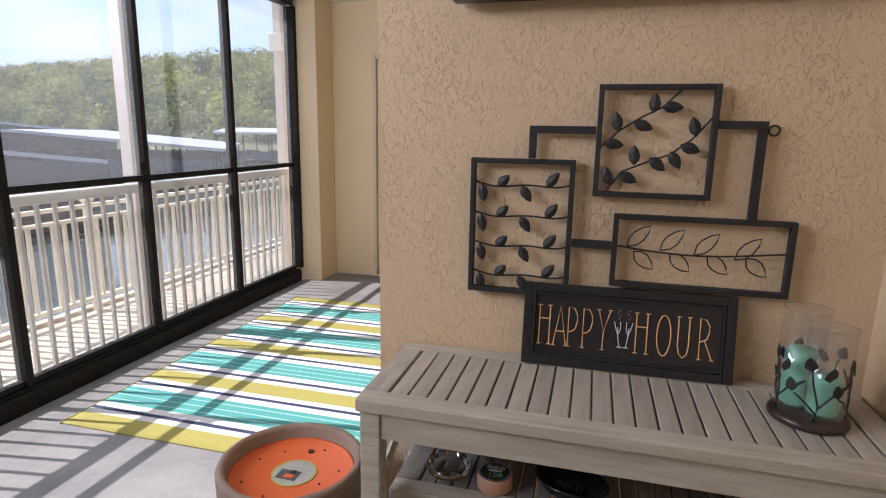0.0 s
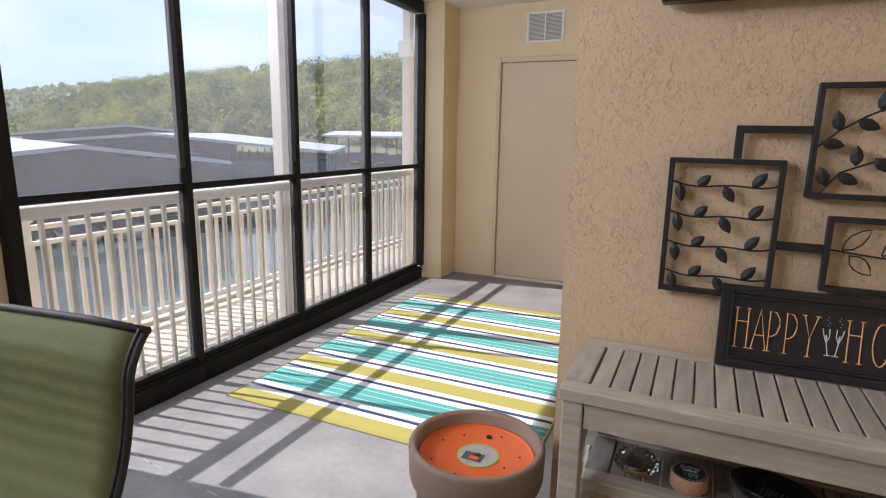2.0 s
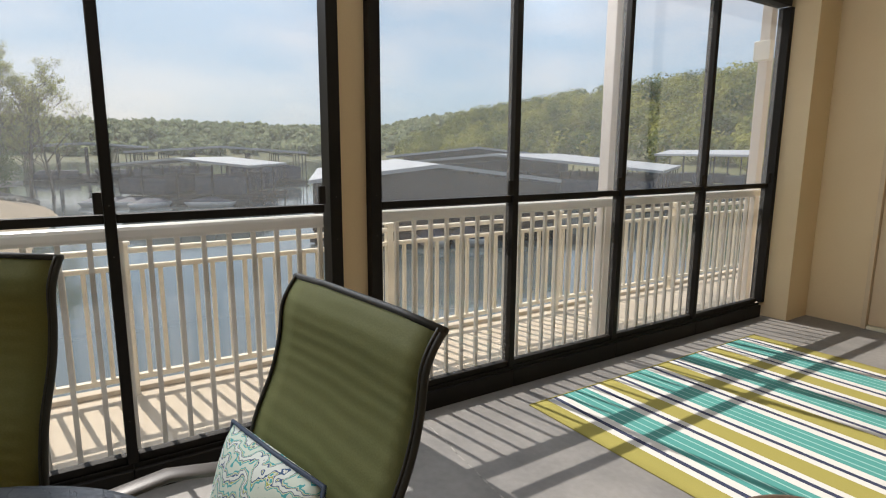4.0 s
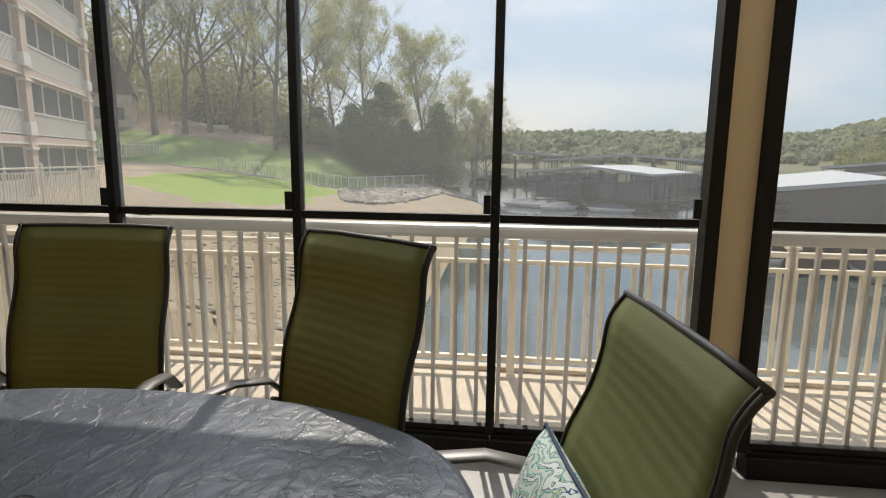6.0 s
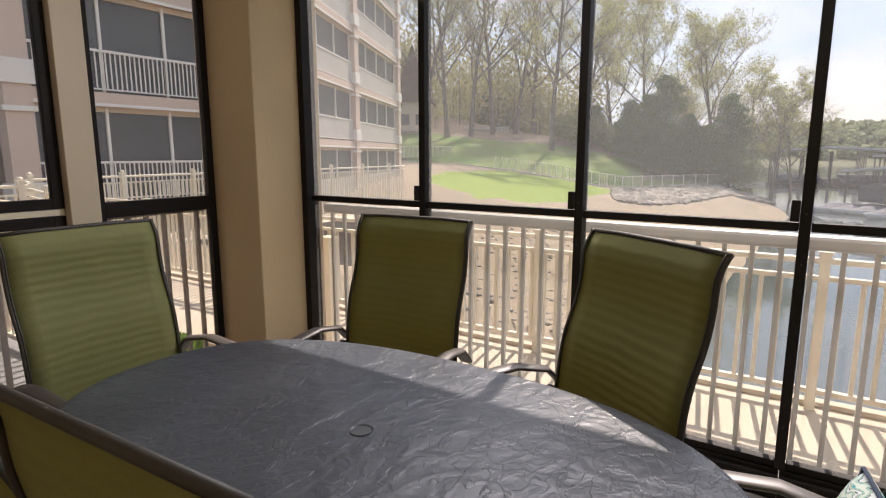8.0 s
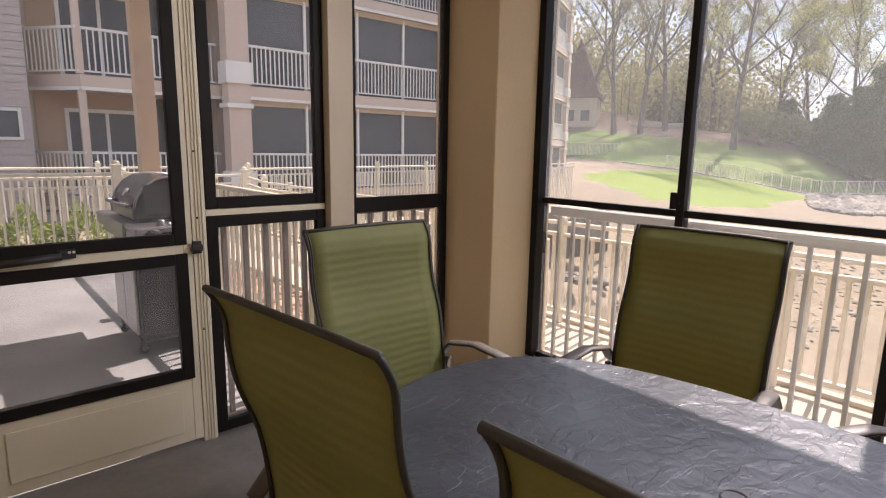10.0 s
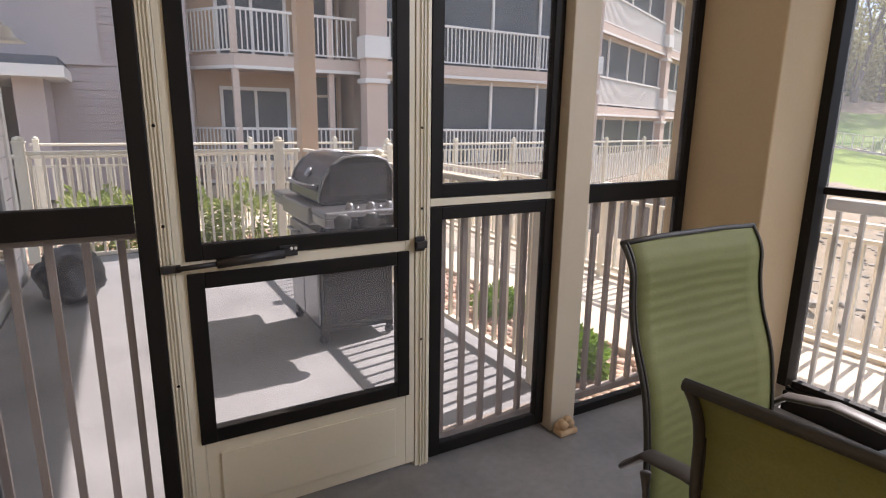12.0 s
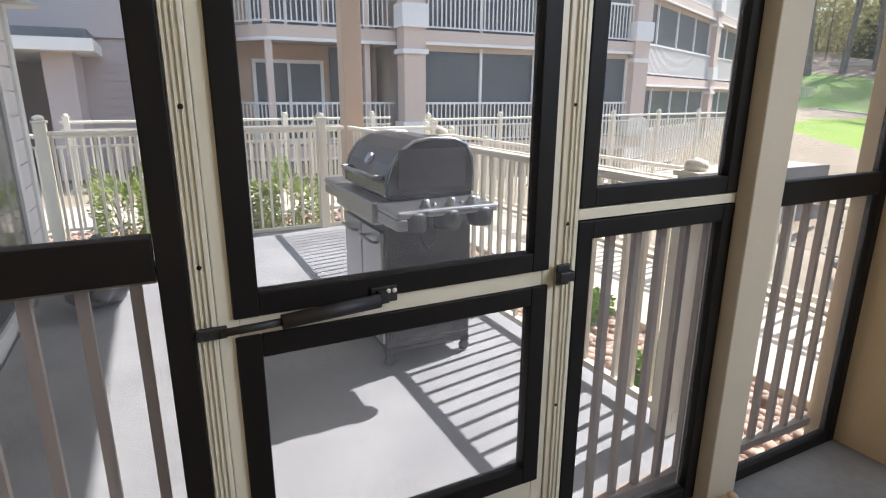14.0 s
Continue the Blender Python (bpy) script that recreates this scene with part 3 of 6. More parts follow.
l_.new(ad2.outputs[0], bu.inputs["Height"]), l_.new(bu.outputs["Normal"], n_["Principled BSDF"].inputs["Normal"])

TX, TY, TZ = 1.575, 2.215, 0.72
tb = thing("dining_table", (TX, TY, 0), label="oval patio dining table with a dark slate look top", category="table")
bm = bmesh.new()
prof = [(0.0, TZ - 0.028), (0.008, TZ - 0.024), (0.014, TZ - 0.012), (0.010, TZ - 0.003), (0.0, TZ)]
rings = []
for gr, z in prof:
    rings.append([bm.verts.new(p) for p in sup(96, 0.505 + gr, 0.83 + gr, 2.4, z)])
for u, v in zip(rings, rings[1:]):
    for k in range(96):
        bm.faces.new((u[k], u[(k + 1) % 96], v[(k + 1) % 96], v[k]))
bm.faces.new(rings[-1]), bm.faces.new(rings[0][::-1])
part("tabletop", bm, SLATE, tb)
part("umbrella_hole_cap", lathe(bmesh.new(), [(0, TZ + 0.0006), (0.024, TZ + 0.0006), (0.027, TZ + 0.003), (0.027, TZ + 0.0005)], 32, (-0.01, 0.01)), mat("dark slate plug", (0.05, 0.055, 0.06), scale=20, rough=0.4), tb)
bm = bmesh.new()
lathe(bm, [(0.0, 0.0), (0.27, 0.0), (0.27, 0.02), (0.06, 0.06), (0.05, 0.10), (0.05, 0.66), (0.10, 0.69), (0.0, 0.69)], 32)
part("pedestal", bm, CHAIRM, tb, smooth=True)

# ---- sling chairs ----
def chair(label, recline=0.0):
    c = thing("sling_chair", label=label, category="chair", group="chairs round the table")
    side = [(0.24, 0.415), (0.17, 0.435), (0.0, 0.405), (-0.12, 0.40), (-0.165, 0.45), (-0.175, 0.54), (-0.185, 0.66), (-0.205, 0.78), (-0.245, 0.89), (-0.262, 0.97), (-0.268, 1.04), (-0.282, 1.078), (-0.301, 1.106)]
    ca, sa = math.cos(radians(recline)), math.sin(radians(recline))
    side = [(y, z if z < 0.45 or not recline else 0.42 + (z - 0.42) * 0.955) for y, z in side]
    side = side[:4] + [(-0.12 + (y + 0.12) * ca - (z - 0.42) * sa, 0.42 + (z - 0.42) * ca + (y + 0.12) * sa) for y, z in side[4:]]
    W = 0.249
    fine = []
    for i in range(len(side) - 1):
        p0, p1, p2, p3 = (Vector(side[max(0, min(len(side) - 1, i + d))]) for d in (-1, 0, 1, 2))
        for s in range(4):
            t = s / 4
            fine.append(0.5 * ((2 * p1) + (p2 - p0) * t + (2 * p0 - 5 * p1 + 4 * p2 - p3) * t * t + (3 * p1 - p0 - 3 * p2 + p3) * t ** 3))
    fine.append(Vector(side[-1]))
    bm = bmesh.new()
    rows = []
    for k, p in enumerate(fine):
        sag = 0.012 * math.sin(math.pi * k / (len(fine) - 1))
        rows.append([bm.verts.new((x * W, p.x - sag * (1 - x * x), p.y - (0.008 if p.y < 0.44 else 0) * (1 - x * x))) for x in (-1, -0.75, -0.5, -0.25, 0, 0.25, 0.5, 0.75, 1)])
    for u, v in zip(rows, rows[1:]):
        for k in range(8):
            bm.faces.new((u[k], u[k + 1], v[k + 1], v[k]))
    e = bmesh.ops.extrude_face_region(bm, geom=bm.faces[:])
    bmesh.ops.translate(bm, vec=(0, 0.0, -0.0035), verts=[v for v in e["geom"] if isinstance(v, bmesh.types.BMVert)])
    part("sling", bm, SLING, c, "green woven sling seat and back", smooth=True)
    for s in (-1, 1):
        rl = part("side_rail", pipe(bmesh.new(), [(s * (W + 0.003), p.x - 0.002, p.y - 0.002) for p in fine], 0.0065, 8), SLINGD, c, smooth=True)
        part("edge_cord", pipe(bmesh.new(), [(s * (W - 0.003), p.x + 0.002, p.y + 0.003) for p in fine[10:]], 0.0035, 6), SLINGD, rl, smooth=True)
        arm = [(-0.215, 0.60), (-0.16, 0.655), (-0.05, 0.675), (0.10, 0.665), (0.21, 0.635), (0.25, 0.60)]
        part("armrest", pipe(bmesh.new(), [(s * (W + 0.03 + 0.012 * (i in (2, 3))), y, z) for i, (y, z) in enumerate(arm)], 0.027, 12, 0.36), CHAIRM, c, smooth=True)
        part("front_leg", pipe(bmesh.new(), [(s * (W + 0.03), 0.19, 0.63), (s * (W + 0.025), 0.20, 0.40), (s * (W + 0.02), 0.25, 0.004)], 0.013, 8), CHAIRM, c, smooth=True)
        part("rear_leg", pipe(bmesh.new(), [(s * (W + 0.018), -0.17, 0.60), (s * (W + 0.018), -0.15, 0.42), (s * (W + 0.02), -0.27, 0.004)], 0.013, 8), CHAIRM, c, smooth=True)
    ty_, tz_ = side[-1]
    part("top_bar", pipe(bmesh.new(), [(-W - 0.008, ty_ - 0.002, tz_), (-W * 0.5, ty_ - 0.006, tz_ + 0.004), (W * 0.5, ty_ - 0.006, tz_ + 0.004), (W + 0.008, ty_ - 0.002, tz_)], 0.0075, 8), SLINGD, c, smooth=True)
    part("seat_bar", pipe(bmesh.new(), [(-W, 0.20, 0.40), (W, 0.20, 0.40)], 0.011, 8), CHAIRM, c, smooth=True)
    part("back_bar", pipe(bmesh.new(), [(-W, -0.15, 0.37), (W, -0.15, 0.37)], 0.011, 8), CHAIRM, c, smooth=True)
    return c


def chair_at(c, cx, cy, fx, fy):
    """The pose that puts the middle of the back's top edge over (cx, cy), facing (fx, fy)."""
    n = math.hypot(fx, fy)
    fx, fy = fx / n, fy / n
    return pose(cx + fx * 0.317, cy + fy * 0.317, 0, 0, 0, math.degrees(math.atan2(-fx, fy)))


lean = chair("reclined green sling patio chair holding a paisley cushion", 3)
lean.matrix_basis = chair_at(lean, 1.452, 3.375, 0.13, -0.991) @ pose(0, 0.020, 0)
base = chair("high-backed green sling patio chair turned aside before the screens")
base.matrix_basis = chair_at(base, 0.860, 2.70, 0.84, -0.543) @ pose(0, 0, 0.012)
for k, (cx, cy, fx, fy, lb) in enumerate([
    (0.688, 1.746, 0.997, 0.074, "high-backed green sling patio chair facing the table before the screens"),
    (1.560, 0.934, -0.02, 1.0, "high-backed green sling patio chair at the table end by the door"),
    (2.285, 1.752, -0.993, -0.11, "high-backed green sling patio chair on the house side of the table"),
    (2.275, 2.485, -0.999, -0.045, "high-backed green sling patio chair on the house side of the table"),
]):
    o = copy_thing(base, chair_at(base, cx, cy, fx, fy))
    o["label"] = lb

# ---- pot ----
TERRA = mat("taupe planter clay", (0.25, 0.17, 0.12), (0.30, 0.215, 0.155), scale=6, rough=0.75, bscale=60, fine=0.1, bump=0.0006)
ORANGE = mat("orange plastic lid", (0.72, 0.12, 0.02), (0.80, 0.15, 0.03), scale=6, rough=0.45, bscale=80, fine=0.05)
p = thing("planter", (2.015, 4.06, 0), label="tall taupe round planter with an orange lid inside", category="planter")
part("pot", lathe(bmesh.new(), [(0.0, 0.0), (0.115, 0.0), (0.125, 0.02), (0.150, 0.42), (0.152, 0.50), (0.166, 0.505), (0.170, 0.52), (0.172, 0.588), (0.168, 0.596), (0.158, 0.598), (0.150, 0.590), (0.148, 0.52), (0.0, 0.50)], 64), TERRA, p, smooth=True)
lid = part("lid", lathe(bmesh.new(), [(0.0, 0.558), (0.138, 0.558), (0.142, 0.562), (0.1465, 0.566), (0.1465, 0.556), (0.146, 0.54)], 64), ORANGE, p, "bright orange plastic disc", smooth=True)
part("sticker", lathe(bmesh.new(), [(0.0, 0.5592), (0.050, 0.5592), (0.050, 0.5586)], 40, (0.005, 0.0)), mat("printed sticker", (0.52, 0.50, 0.42), (0.36, 0.36, 0.32), scale=40, rough=0.5), lid, "round printed paper sticker")
part("sticker_ring", lathe(bmesh.new(), [(0.049, 0.5598), (0.054, 0.5598), (0.054, 0.5586)], 40, (0.005, 0.0)), mat("yellow green print", (0.5, 0.5, 0.12), scale=30), lid)
part("sticker_picture", box(-0.030, 0.022, -0.030, 0.006, 0.5594, 0.560, 0.0), mat("dark grey print", (0.10, 0.11, 0.11), scale=30), lid)
part("sticker_bar", box(-0.012, 0.012, -0.024, -0.010, 0.5604, 0.561, 0.0), ORANGE, lid)
for a, rr in ((20, 0.11), (75, 0.115), (130, 0.10), (165, 0.11), (215, 0.115), (260, 0.10), (310, 0.11), (345, 0.085)):
    part("vent_hole", lathe(bmesh.new(), [(0, 0.5594), (0.003, 0.5594), (0.003, 0.558)], 10, (rr * math.cos(radians(a)), rr * math.sin(radians(a)))), BLACKW, lid)
for x, y in ((0.0, 0.095), (0.005, 0.0)):
    part("hole", lathe(bmesh.new(), [(0, 0.5608), (0.008, 0.5608), (0.008, 0.5585)], 14, (x, y)), BLACKW, lid)

p.scale = (1.0, 1.0, 1.035)

# ---- bench ----
BX0, BX1, BY0, BY1, BZ = 2.242, 3.225, 3.920, 4.250, 0.870
b = thing("console_bench", label="grey weathered slatted wooden console with a lower shelf", category="console table")


def slat_top(z, pref, y0, y1, x0, x1, wood=WOODG):
    t = part(pref, box(x0, x1, y0, y0 + 0.048, z - 0.028, z, 0.004), WOODR, b)
    part("back_rail", box(x0, x1, y1 - 0.045, y1, z - 0.028, z, 0.004), WOODR, t)
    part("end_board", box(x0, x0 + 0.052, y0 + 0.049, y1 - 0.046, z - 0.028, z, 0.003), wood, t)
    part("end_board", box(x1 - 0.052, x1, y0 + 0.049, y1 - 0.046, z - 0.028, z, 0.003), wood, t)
    n = 22
    a, e = x0 + 0.055, x1 - 0.055
    pw = (e - a) / n
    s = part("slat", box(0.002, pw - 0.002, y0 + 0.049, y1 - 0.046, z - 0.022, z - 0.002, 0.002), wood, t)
    s.location.x = a
    for k in range(1, n):
        twin(s, "slat", t, pose(a + k * pw, 0, 0))
    return t


slat_top(BZ, "top_rail", BY0, BY1, BX0, BX1)
# The middle shelf's slats get wood darkened for shade under the top.
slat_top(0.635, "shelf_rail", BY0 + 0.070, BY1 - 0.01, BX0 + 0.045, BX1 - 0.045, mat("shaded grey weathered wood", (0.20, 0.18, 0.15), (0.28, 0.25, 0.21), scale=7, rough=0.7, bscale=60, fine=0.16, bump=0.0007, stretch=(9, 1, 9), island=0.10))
slat_top(0.20, "low_shelf_rail", BY0 + 0.045, BY1 - 0.01, BX0 + 0.045, BX1 - 0.045)
for x in (BX0 + 0.008, BX1 - 0.050):
    for y in (BY0 + 0.006, BY1 - 0.050):
        part("leg", box(x, x + 0.042, y, y + 0.042, 0.0, BZ - 0.029, 0.003), WOODR, b)
    part("end_apron", box(x + 0.008, x + 0.030, BY0 + 0.050, BY1 - 0.052, BZ - 0.10, BZ - 0.03, 0.002), WOODR, b)
    for z0, z1 in ((0.225, 0.60), (0.66, 0.76)):
        ya, yb = BY0 + 0.052, BY1 - 0.054
        for s in (0, 1):
            pa, pb = ((ya, z0), (yb, z1)) if s else ((yb, z0), (ya, z1))
            part("cross_brace", pipe(bmesh.new(), [(x + 0.018 + 0.006 * s, *pa), (x + 0.018 + 0.006 * s, *pb)], 0.010, 4), WOODR, b)
part("front_apron", box(BX0 + 0.052, BX1 - 0.052, BY0 + 0.010, BY0 + 0.030, BZ - 0.085, BZ - 0.029, 0.002), WOODR, b)
part("back_apron", box(BX0 + 0.052, BX1 - 0.052, BY1 - 0.030, BY1 - 0.012, BZ - 0.085, BZ - 0.029, 0.002), WOODR, b)


# ---- writing ----
def words(name, text, size, loc, rot, material, parent, label="", depth=0.0008, sx=1.0):
    cu = bpy.data.curves.new(name, "FONT")
    cu.body, cu.size, cu.extrude, cu.align_x, cu.align_y = text, size, depth, "CENTER", "CENTER"
    cu.resolution_u = 4
    tmp = new("tmp", cu)
    me = bpy.data.meshes.new_from_object(tmp)
    bpy.data.objects.remove(tmp)
    me.materials.clear()
    me.materials.append(material)
    ob = new(name, me)
    ob.parent = parent
    ob.matrix_basis = pose(*loc, *rot) @ Matrix.Diagonal((sx, 1, 1, 1))
    return tagged(ob, label=label)


# sign, leaning on the wall
SW, SH = 0.447, 0.186
sg = thing("wall_sign", (2.757, 4.199, BZ + 0.0005), 0, "black framed sign reading happy hour with two glasses", "sign")
sg.matrix_basis = pose(2.757, 4.199, BZ + 0.002, -10, 0, 0.6)


def frame_front(w, h, t, d, z0=0.0):
    bm = bmesh.new()
    bx(bm, -w / 2, -w / 2 + t, 0, d, z0, z0 + h, 0.002)
    bx(bm, w / 2 - t, w / 2, 0, d, z0, z0 + h, 0.002)
    bx(bm, -w / 2 + t, w / 2 - t, 0.0005, d, z0, z0 + t, 0.002)
    bx(bm, -w / 2 + t, w / 2 - t, 0.0005, d, z0 + h - t, z0 + h, 0.002)
    return bm


part("frame", frame_front(SW, SH, 0.020, 0.020), BLACKW, sg)
part("inner_frame", frame_front(SW - 0.042, SH - 0.042, 0.005, 0.012, 0.021), PAPER, sg)
part("panel", box(-SW / 2 + 0.0205, SW / 2 - 0.0205, 0.010, 0.016, 0.0205, SH - 0.0205), PAPER, sg)
# thin tall letters of strokes
GL = {"H": [[(0, 0), (0, 1)], [(0.42, 0), (0.42, 1)], [(0, 0.66), (0.42, 0.66)]],
      "A": [[(0, 0), (0.26, 1), (0.52, 0)], [(0.10, 0.36), (0.42, 0.36)]],
      "P": [[(0, 0), (0, 1), (0.22, 0.97), (0.34, 0.82), (0.36, 0.66), (0.28, 0.46), (0.14, 0.38), (0, 0.37)]],
      "Y": [[(0, 1), (0.22, 0.45), (0.46, 1)], [(0.22, 0.45), (0.20, 0)]],
      "O": [[(0.26 + 0.26 * math.cos(k * math.tau / 20), 0.5 + 0.5 * math.sin(k * math.tau / 20)) for k in range(21)]],
      "U": [[(0, 1), (0, 0.28), (0.06, 0.08), (0.2, 0), (0.34, 0.08), (0.40, 0.28), (0.40, 1)]],
      "R": [[(0, 0), (0, 1), (0.22, 0.97), (0.34, 0.82), (0.34, 0.68), (0.26, 0.5), (0, 0.42)], [(0.18, 0.46), (0.48, 0)]]}


def lettering(text, x, z, h, step, parent):
    for ch in text:
        bm = bmesh.new()
        for st in GL[ch]:
            pipe(bm, [(x + u * h * 0.62, 0.0095, z + v * h) for u, v in st], 0.0014, 6)
            for u, v in (st[0], st[-1]):
                if ch in "HAPYRU" and v in (0, 1):
                    pipe(bm, [(x + (u - 0.09) * h * 0.62, 0.0095, z + v * h), (x + (u + 0.09) * h * 0.62, 0.0095, z + v * h)], 0.0010, 6)
        part("letter", bm, GOLD, parent, "thin gold printed letter")
        x += step


lettering("HAPPY", -0.187, 0.046, 0.089, 0.0325, sg)
lettering("HOUR", 0.024, 0.046, 0.089, 0.0435, sg)
for s in (-1, 1):
    bm = bmesh.new()
    x, t = -0.003 + s * 0.011, s * 0.004
    pipe(bm, [(x - t, 0.0095, 0.056), (x, 0.0095, 0.082)], 0.0011, 6)
    pipe(bm, [(x - t - 0.006, 0.0095, 0.055), (x - t + 0.006, 0.0095, 0.055)], 0.0011, 6)
    for q in (-1, 1):
        pipe(bm, [(x, 0.0095, 0.082), (x + q * 0.005, 0.0095, 0.096), (x + q * 0.0065 + t * 0.5, 0.0095, 0.112)], 0.0011, 6)
    pipe(bm, [(x, 0.0095, 0.085), (x + t * 0.3, 0.0095, 0.099)], 0.0035, 6, 0.4)
    for k in range(4):
        bx(bm, x + 0.003 * math.sin(k * 2.1), x + 0.003 * math.sin(k * 2.1) + 0.0015, 0.0088, 0.0098, 0.118 + k * 0.006, 0.1195 + k * 0.006)
    part("glass_picture", bm, WHITEP, sg, "white printed champagne glass")

# ---- wall art: three iron frames with leaves ----
art = thing("wall_art", (0, 4.232, 0), label="black wrought iron wall art of three frames with leaves", category="wall decoration")


def iron_frame(name, x0, x1, z0, z1, t=0.011, dy=0.0):
    bm = bmesh.new()
    for a in ((x0, x0 + t, z0, z1), (x1 - t, x1, z0, z1), (x0 + t, x1 - t, z0, z0 + t), (x0 + t, x1 - t, z1 - t, z1)):
        bx(bm, a[0], a[1], dy, dy + 0.02, a[2], a[3], 0.0015)
    return part(name, bm, IRON, art)


def leaf(x, z, ang, ln, wd, parent, open_=False, dy=0.004):
    bm = bmesh.new()
    ca, sa = math.cos(radians(ang)), math.sin(radians(ang))
    out = [(0, 0), (0.25, 0.42), (0.5, 0.5), (0.78, 0.33), (1, 0), (0.78, -0.33), (0.5, -0.5), (0.25, -0.42)]
    pt = lambda u, v, y: (x + (u * ln) * ca - (v * wd) * sa, dy + y, z + (u * ln) * sa + (v * wd) * ca)
    if open_:
        pipe(bm, [pt(u, v, 0.003) for u, v in out + out[:1]], 0.0016, 6)
    else:
        rim = [bm.verts.new(pt(u, v, 0)) for u, v in out]
        mid = [bm.verts.new(pt(u, 0, -0.004)) for u in (0.3, 0.7)]
        back = [bm.verts.new(pt(u, v, 0.0015)) for u, v in out]
        o = rim
        for f in ((o[0], o[1], mid[0]), (o[1], o[2], mid[1], mid[0]), (o[2], o[3], mid[1]), (o[3], o[4], mid[1]), (o[4], o[5], mid[1]), (o[5], o[6], mid[1]), (o[6], o[7], mid[0], mid[1]), (o[7], o[0], mid[0])):
            bm.faces.new(f)
        bm.faces.new(back[::-1])
        for k in range(8):
            bm.faces.new((rim[k], back[k], back[(k + 1) % 8], rim[(k + 1) % 8]))
    part("leaf", bm, IRON, parent)


A1 = iron_frame("left_frame", 2.397, 2.628, 1.022, 1.332)
A2_ = iron_frame("top_frame", 2.667, 2.903, 1.256, 1.490)
A3_ = iron_frame("low_frame", 2.716, 3.071, 1.060, 1.220)
for a in ((2.525, 2.666, 1.388, 1.404), (2.525, 2.541, 1.333, 1.388), (2.904, 2.995, 1.402, 1.418), (2.978, 2.995, 1.221, 1.402), (2.629, 2.715, 1.140, 1.158)):
    part("connecting_bar", box(a[0], a[1], 0.004, 0.016, a[2], a[3], 0.001), IRON, art)
part("hook", pipe(bmesh.new(), [(2.995 + 0.012 + 0.010 * math.cos(k * math.tau / 10), 0.010, 1.400 + 0.010 * math.sin(k * math.tau / 10)) for k in range(11)], 0.0022, 6), IRON, art)
for k in range(4):
    z0 = 1.064 + k * 0.069
    wave = [(2.404 + 0.218 * s / 12, 0.009, z0 + 0.010 * math.cos(s / 12 * math.tau * 0.62 + 0.4) - 0.006 * math.sin(s / 12 * math.tau * 1.3) + 0.016 * (s / 12) ** 2) for s in range(13)]
    part("vine", pipe(bmesh.new(), wave, 0.0022, 6), IRON, A1)
    for s, a, sgn in ((1, -80, 0), (3, 44, 1), (6, -58, 0), (9, 50, 1)):
        x, _, z = wave[s]
        leaf(x, z, a, 0.043 if s != 3 else 0.038, 0.023, A1)
for pts in ([(2.674, 1.358), (2.713, 1.396), (2.754, 1.423), (2.795, 1.444), (2.828, 1.478)], [(2.693, 1.267), (2.723, 1.310), (2.764, 1.328), (2.816, 1.348), (2.857, 1.380), (2.893, 1.425)]):
    part("vine", pipe(bmesh.new(), [(x, 0.009, z) for x, z in pts], 0.0022, 6), IRON, A2_)
for x, z, a in ((2.711, 1.393, 100), (2.682, 1.371, -8), (2.739, 1.414, -20), (2.778, 1.431, 88), (2.793, 1.444, 0), (2.865, 1.385, 105), (2.834, 1.369, -18), (2.816, 1.356, -58), (2.777, 1.342, -40), (2.748, 1.324, 93), (2.718, 1.307, -25), (2.701, 1.281, 108)):
    leaf(x, z, a, 0.043, 0.024, A2_)
part("vine", pipe(bmesh.new(), [(2.724 + 0.34 * s / 12, 0.009, 1.150 - 0.012 * math.sin(s / 12 * math.pi * 1.1)) for s in range(13)], 0.002, 6), IRON, A3_)
for k in range(4):
    leaf(2.748 + 0.068 * k + 0.012 * (k == 3), 1.150 - 0.005 * k, 46, 0.066, 0.026, A3_, True)
    leaf(2.762 + 0.074 * k, 1.140, -42, 0.056, 0.028, A3_, True)

# television above
tv = thing("television", (2.75, 4.20, 1.648), label="flat black television mounted high on the stucco wall", category="television")
part("body", box(-0.40, 0.40, 0.0, 0.045, 0.012, 0.50, 0.006), BLACKW, tv)
part("screen", box(-0.385, 0.385, -0.002, 0.0, 0.03, 0.485), mat("black glass", (0.006, 0.006, 0.007), scale=3, rough=0.08), tv)
part("wall_bracket", box(-0.1, 0.1, 0.045, 0.059, 0.1, 0.4), IRON, tv)

# ---- vent over the utility door ----
v = thing("wall_vent", (0.90, 8.02, 2.205), label="white louvred air vent over the tan door", category="vent")
part("frame", frame_front(0.34, 0.265, 0.022, 0.012), RAILW, v).matrix_basis = pose(0.17, -0.012, 0)
part("centre_bar", box(0.163, 0.177, -0.012, 0, 0.022, 0.243), RAILW, v)
# Grey backing holds the shade between the louvres in its colour.
part("backing", box(0.02, 0.32, -0.001, 0.0, 0.02, 0.245), mat("grey vent shade", (0.3, 0.3, 0.3), scale=5), v)
first = part("louvre", box(0.022, 0.318, -0.010, -0.004, 0, 0.004), RAILW, v)
first.location.z = 0.03
for k in range(1, 20):
    twin(first, "louvre", v, pose(0, 0, 0.03 + k * 0.0108))

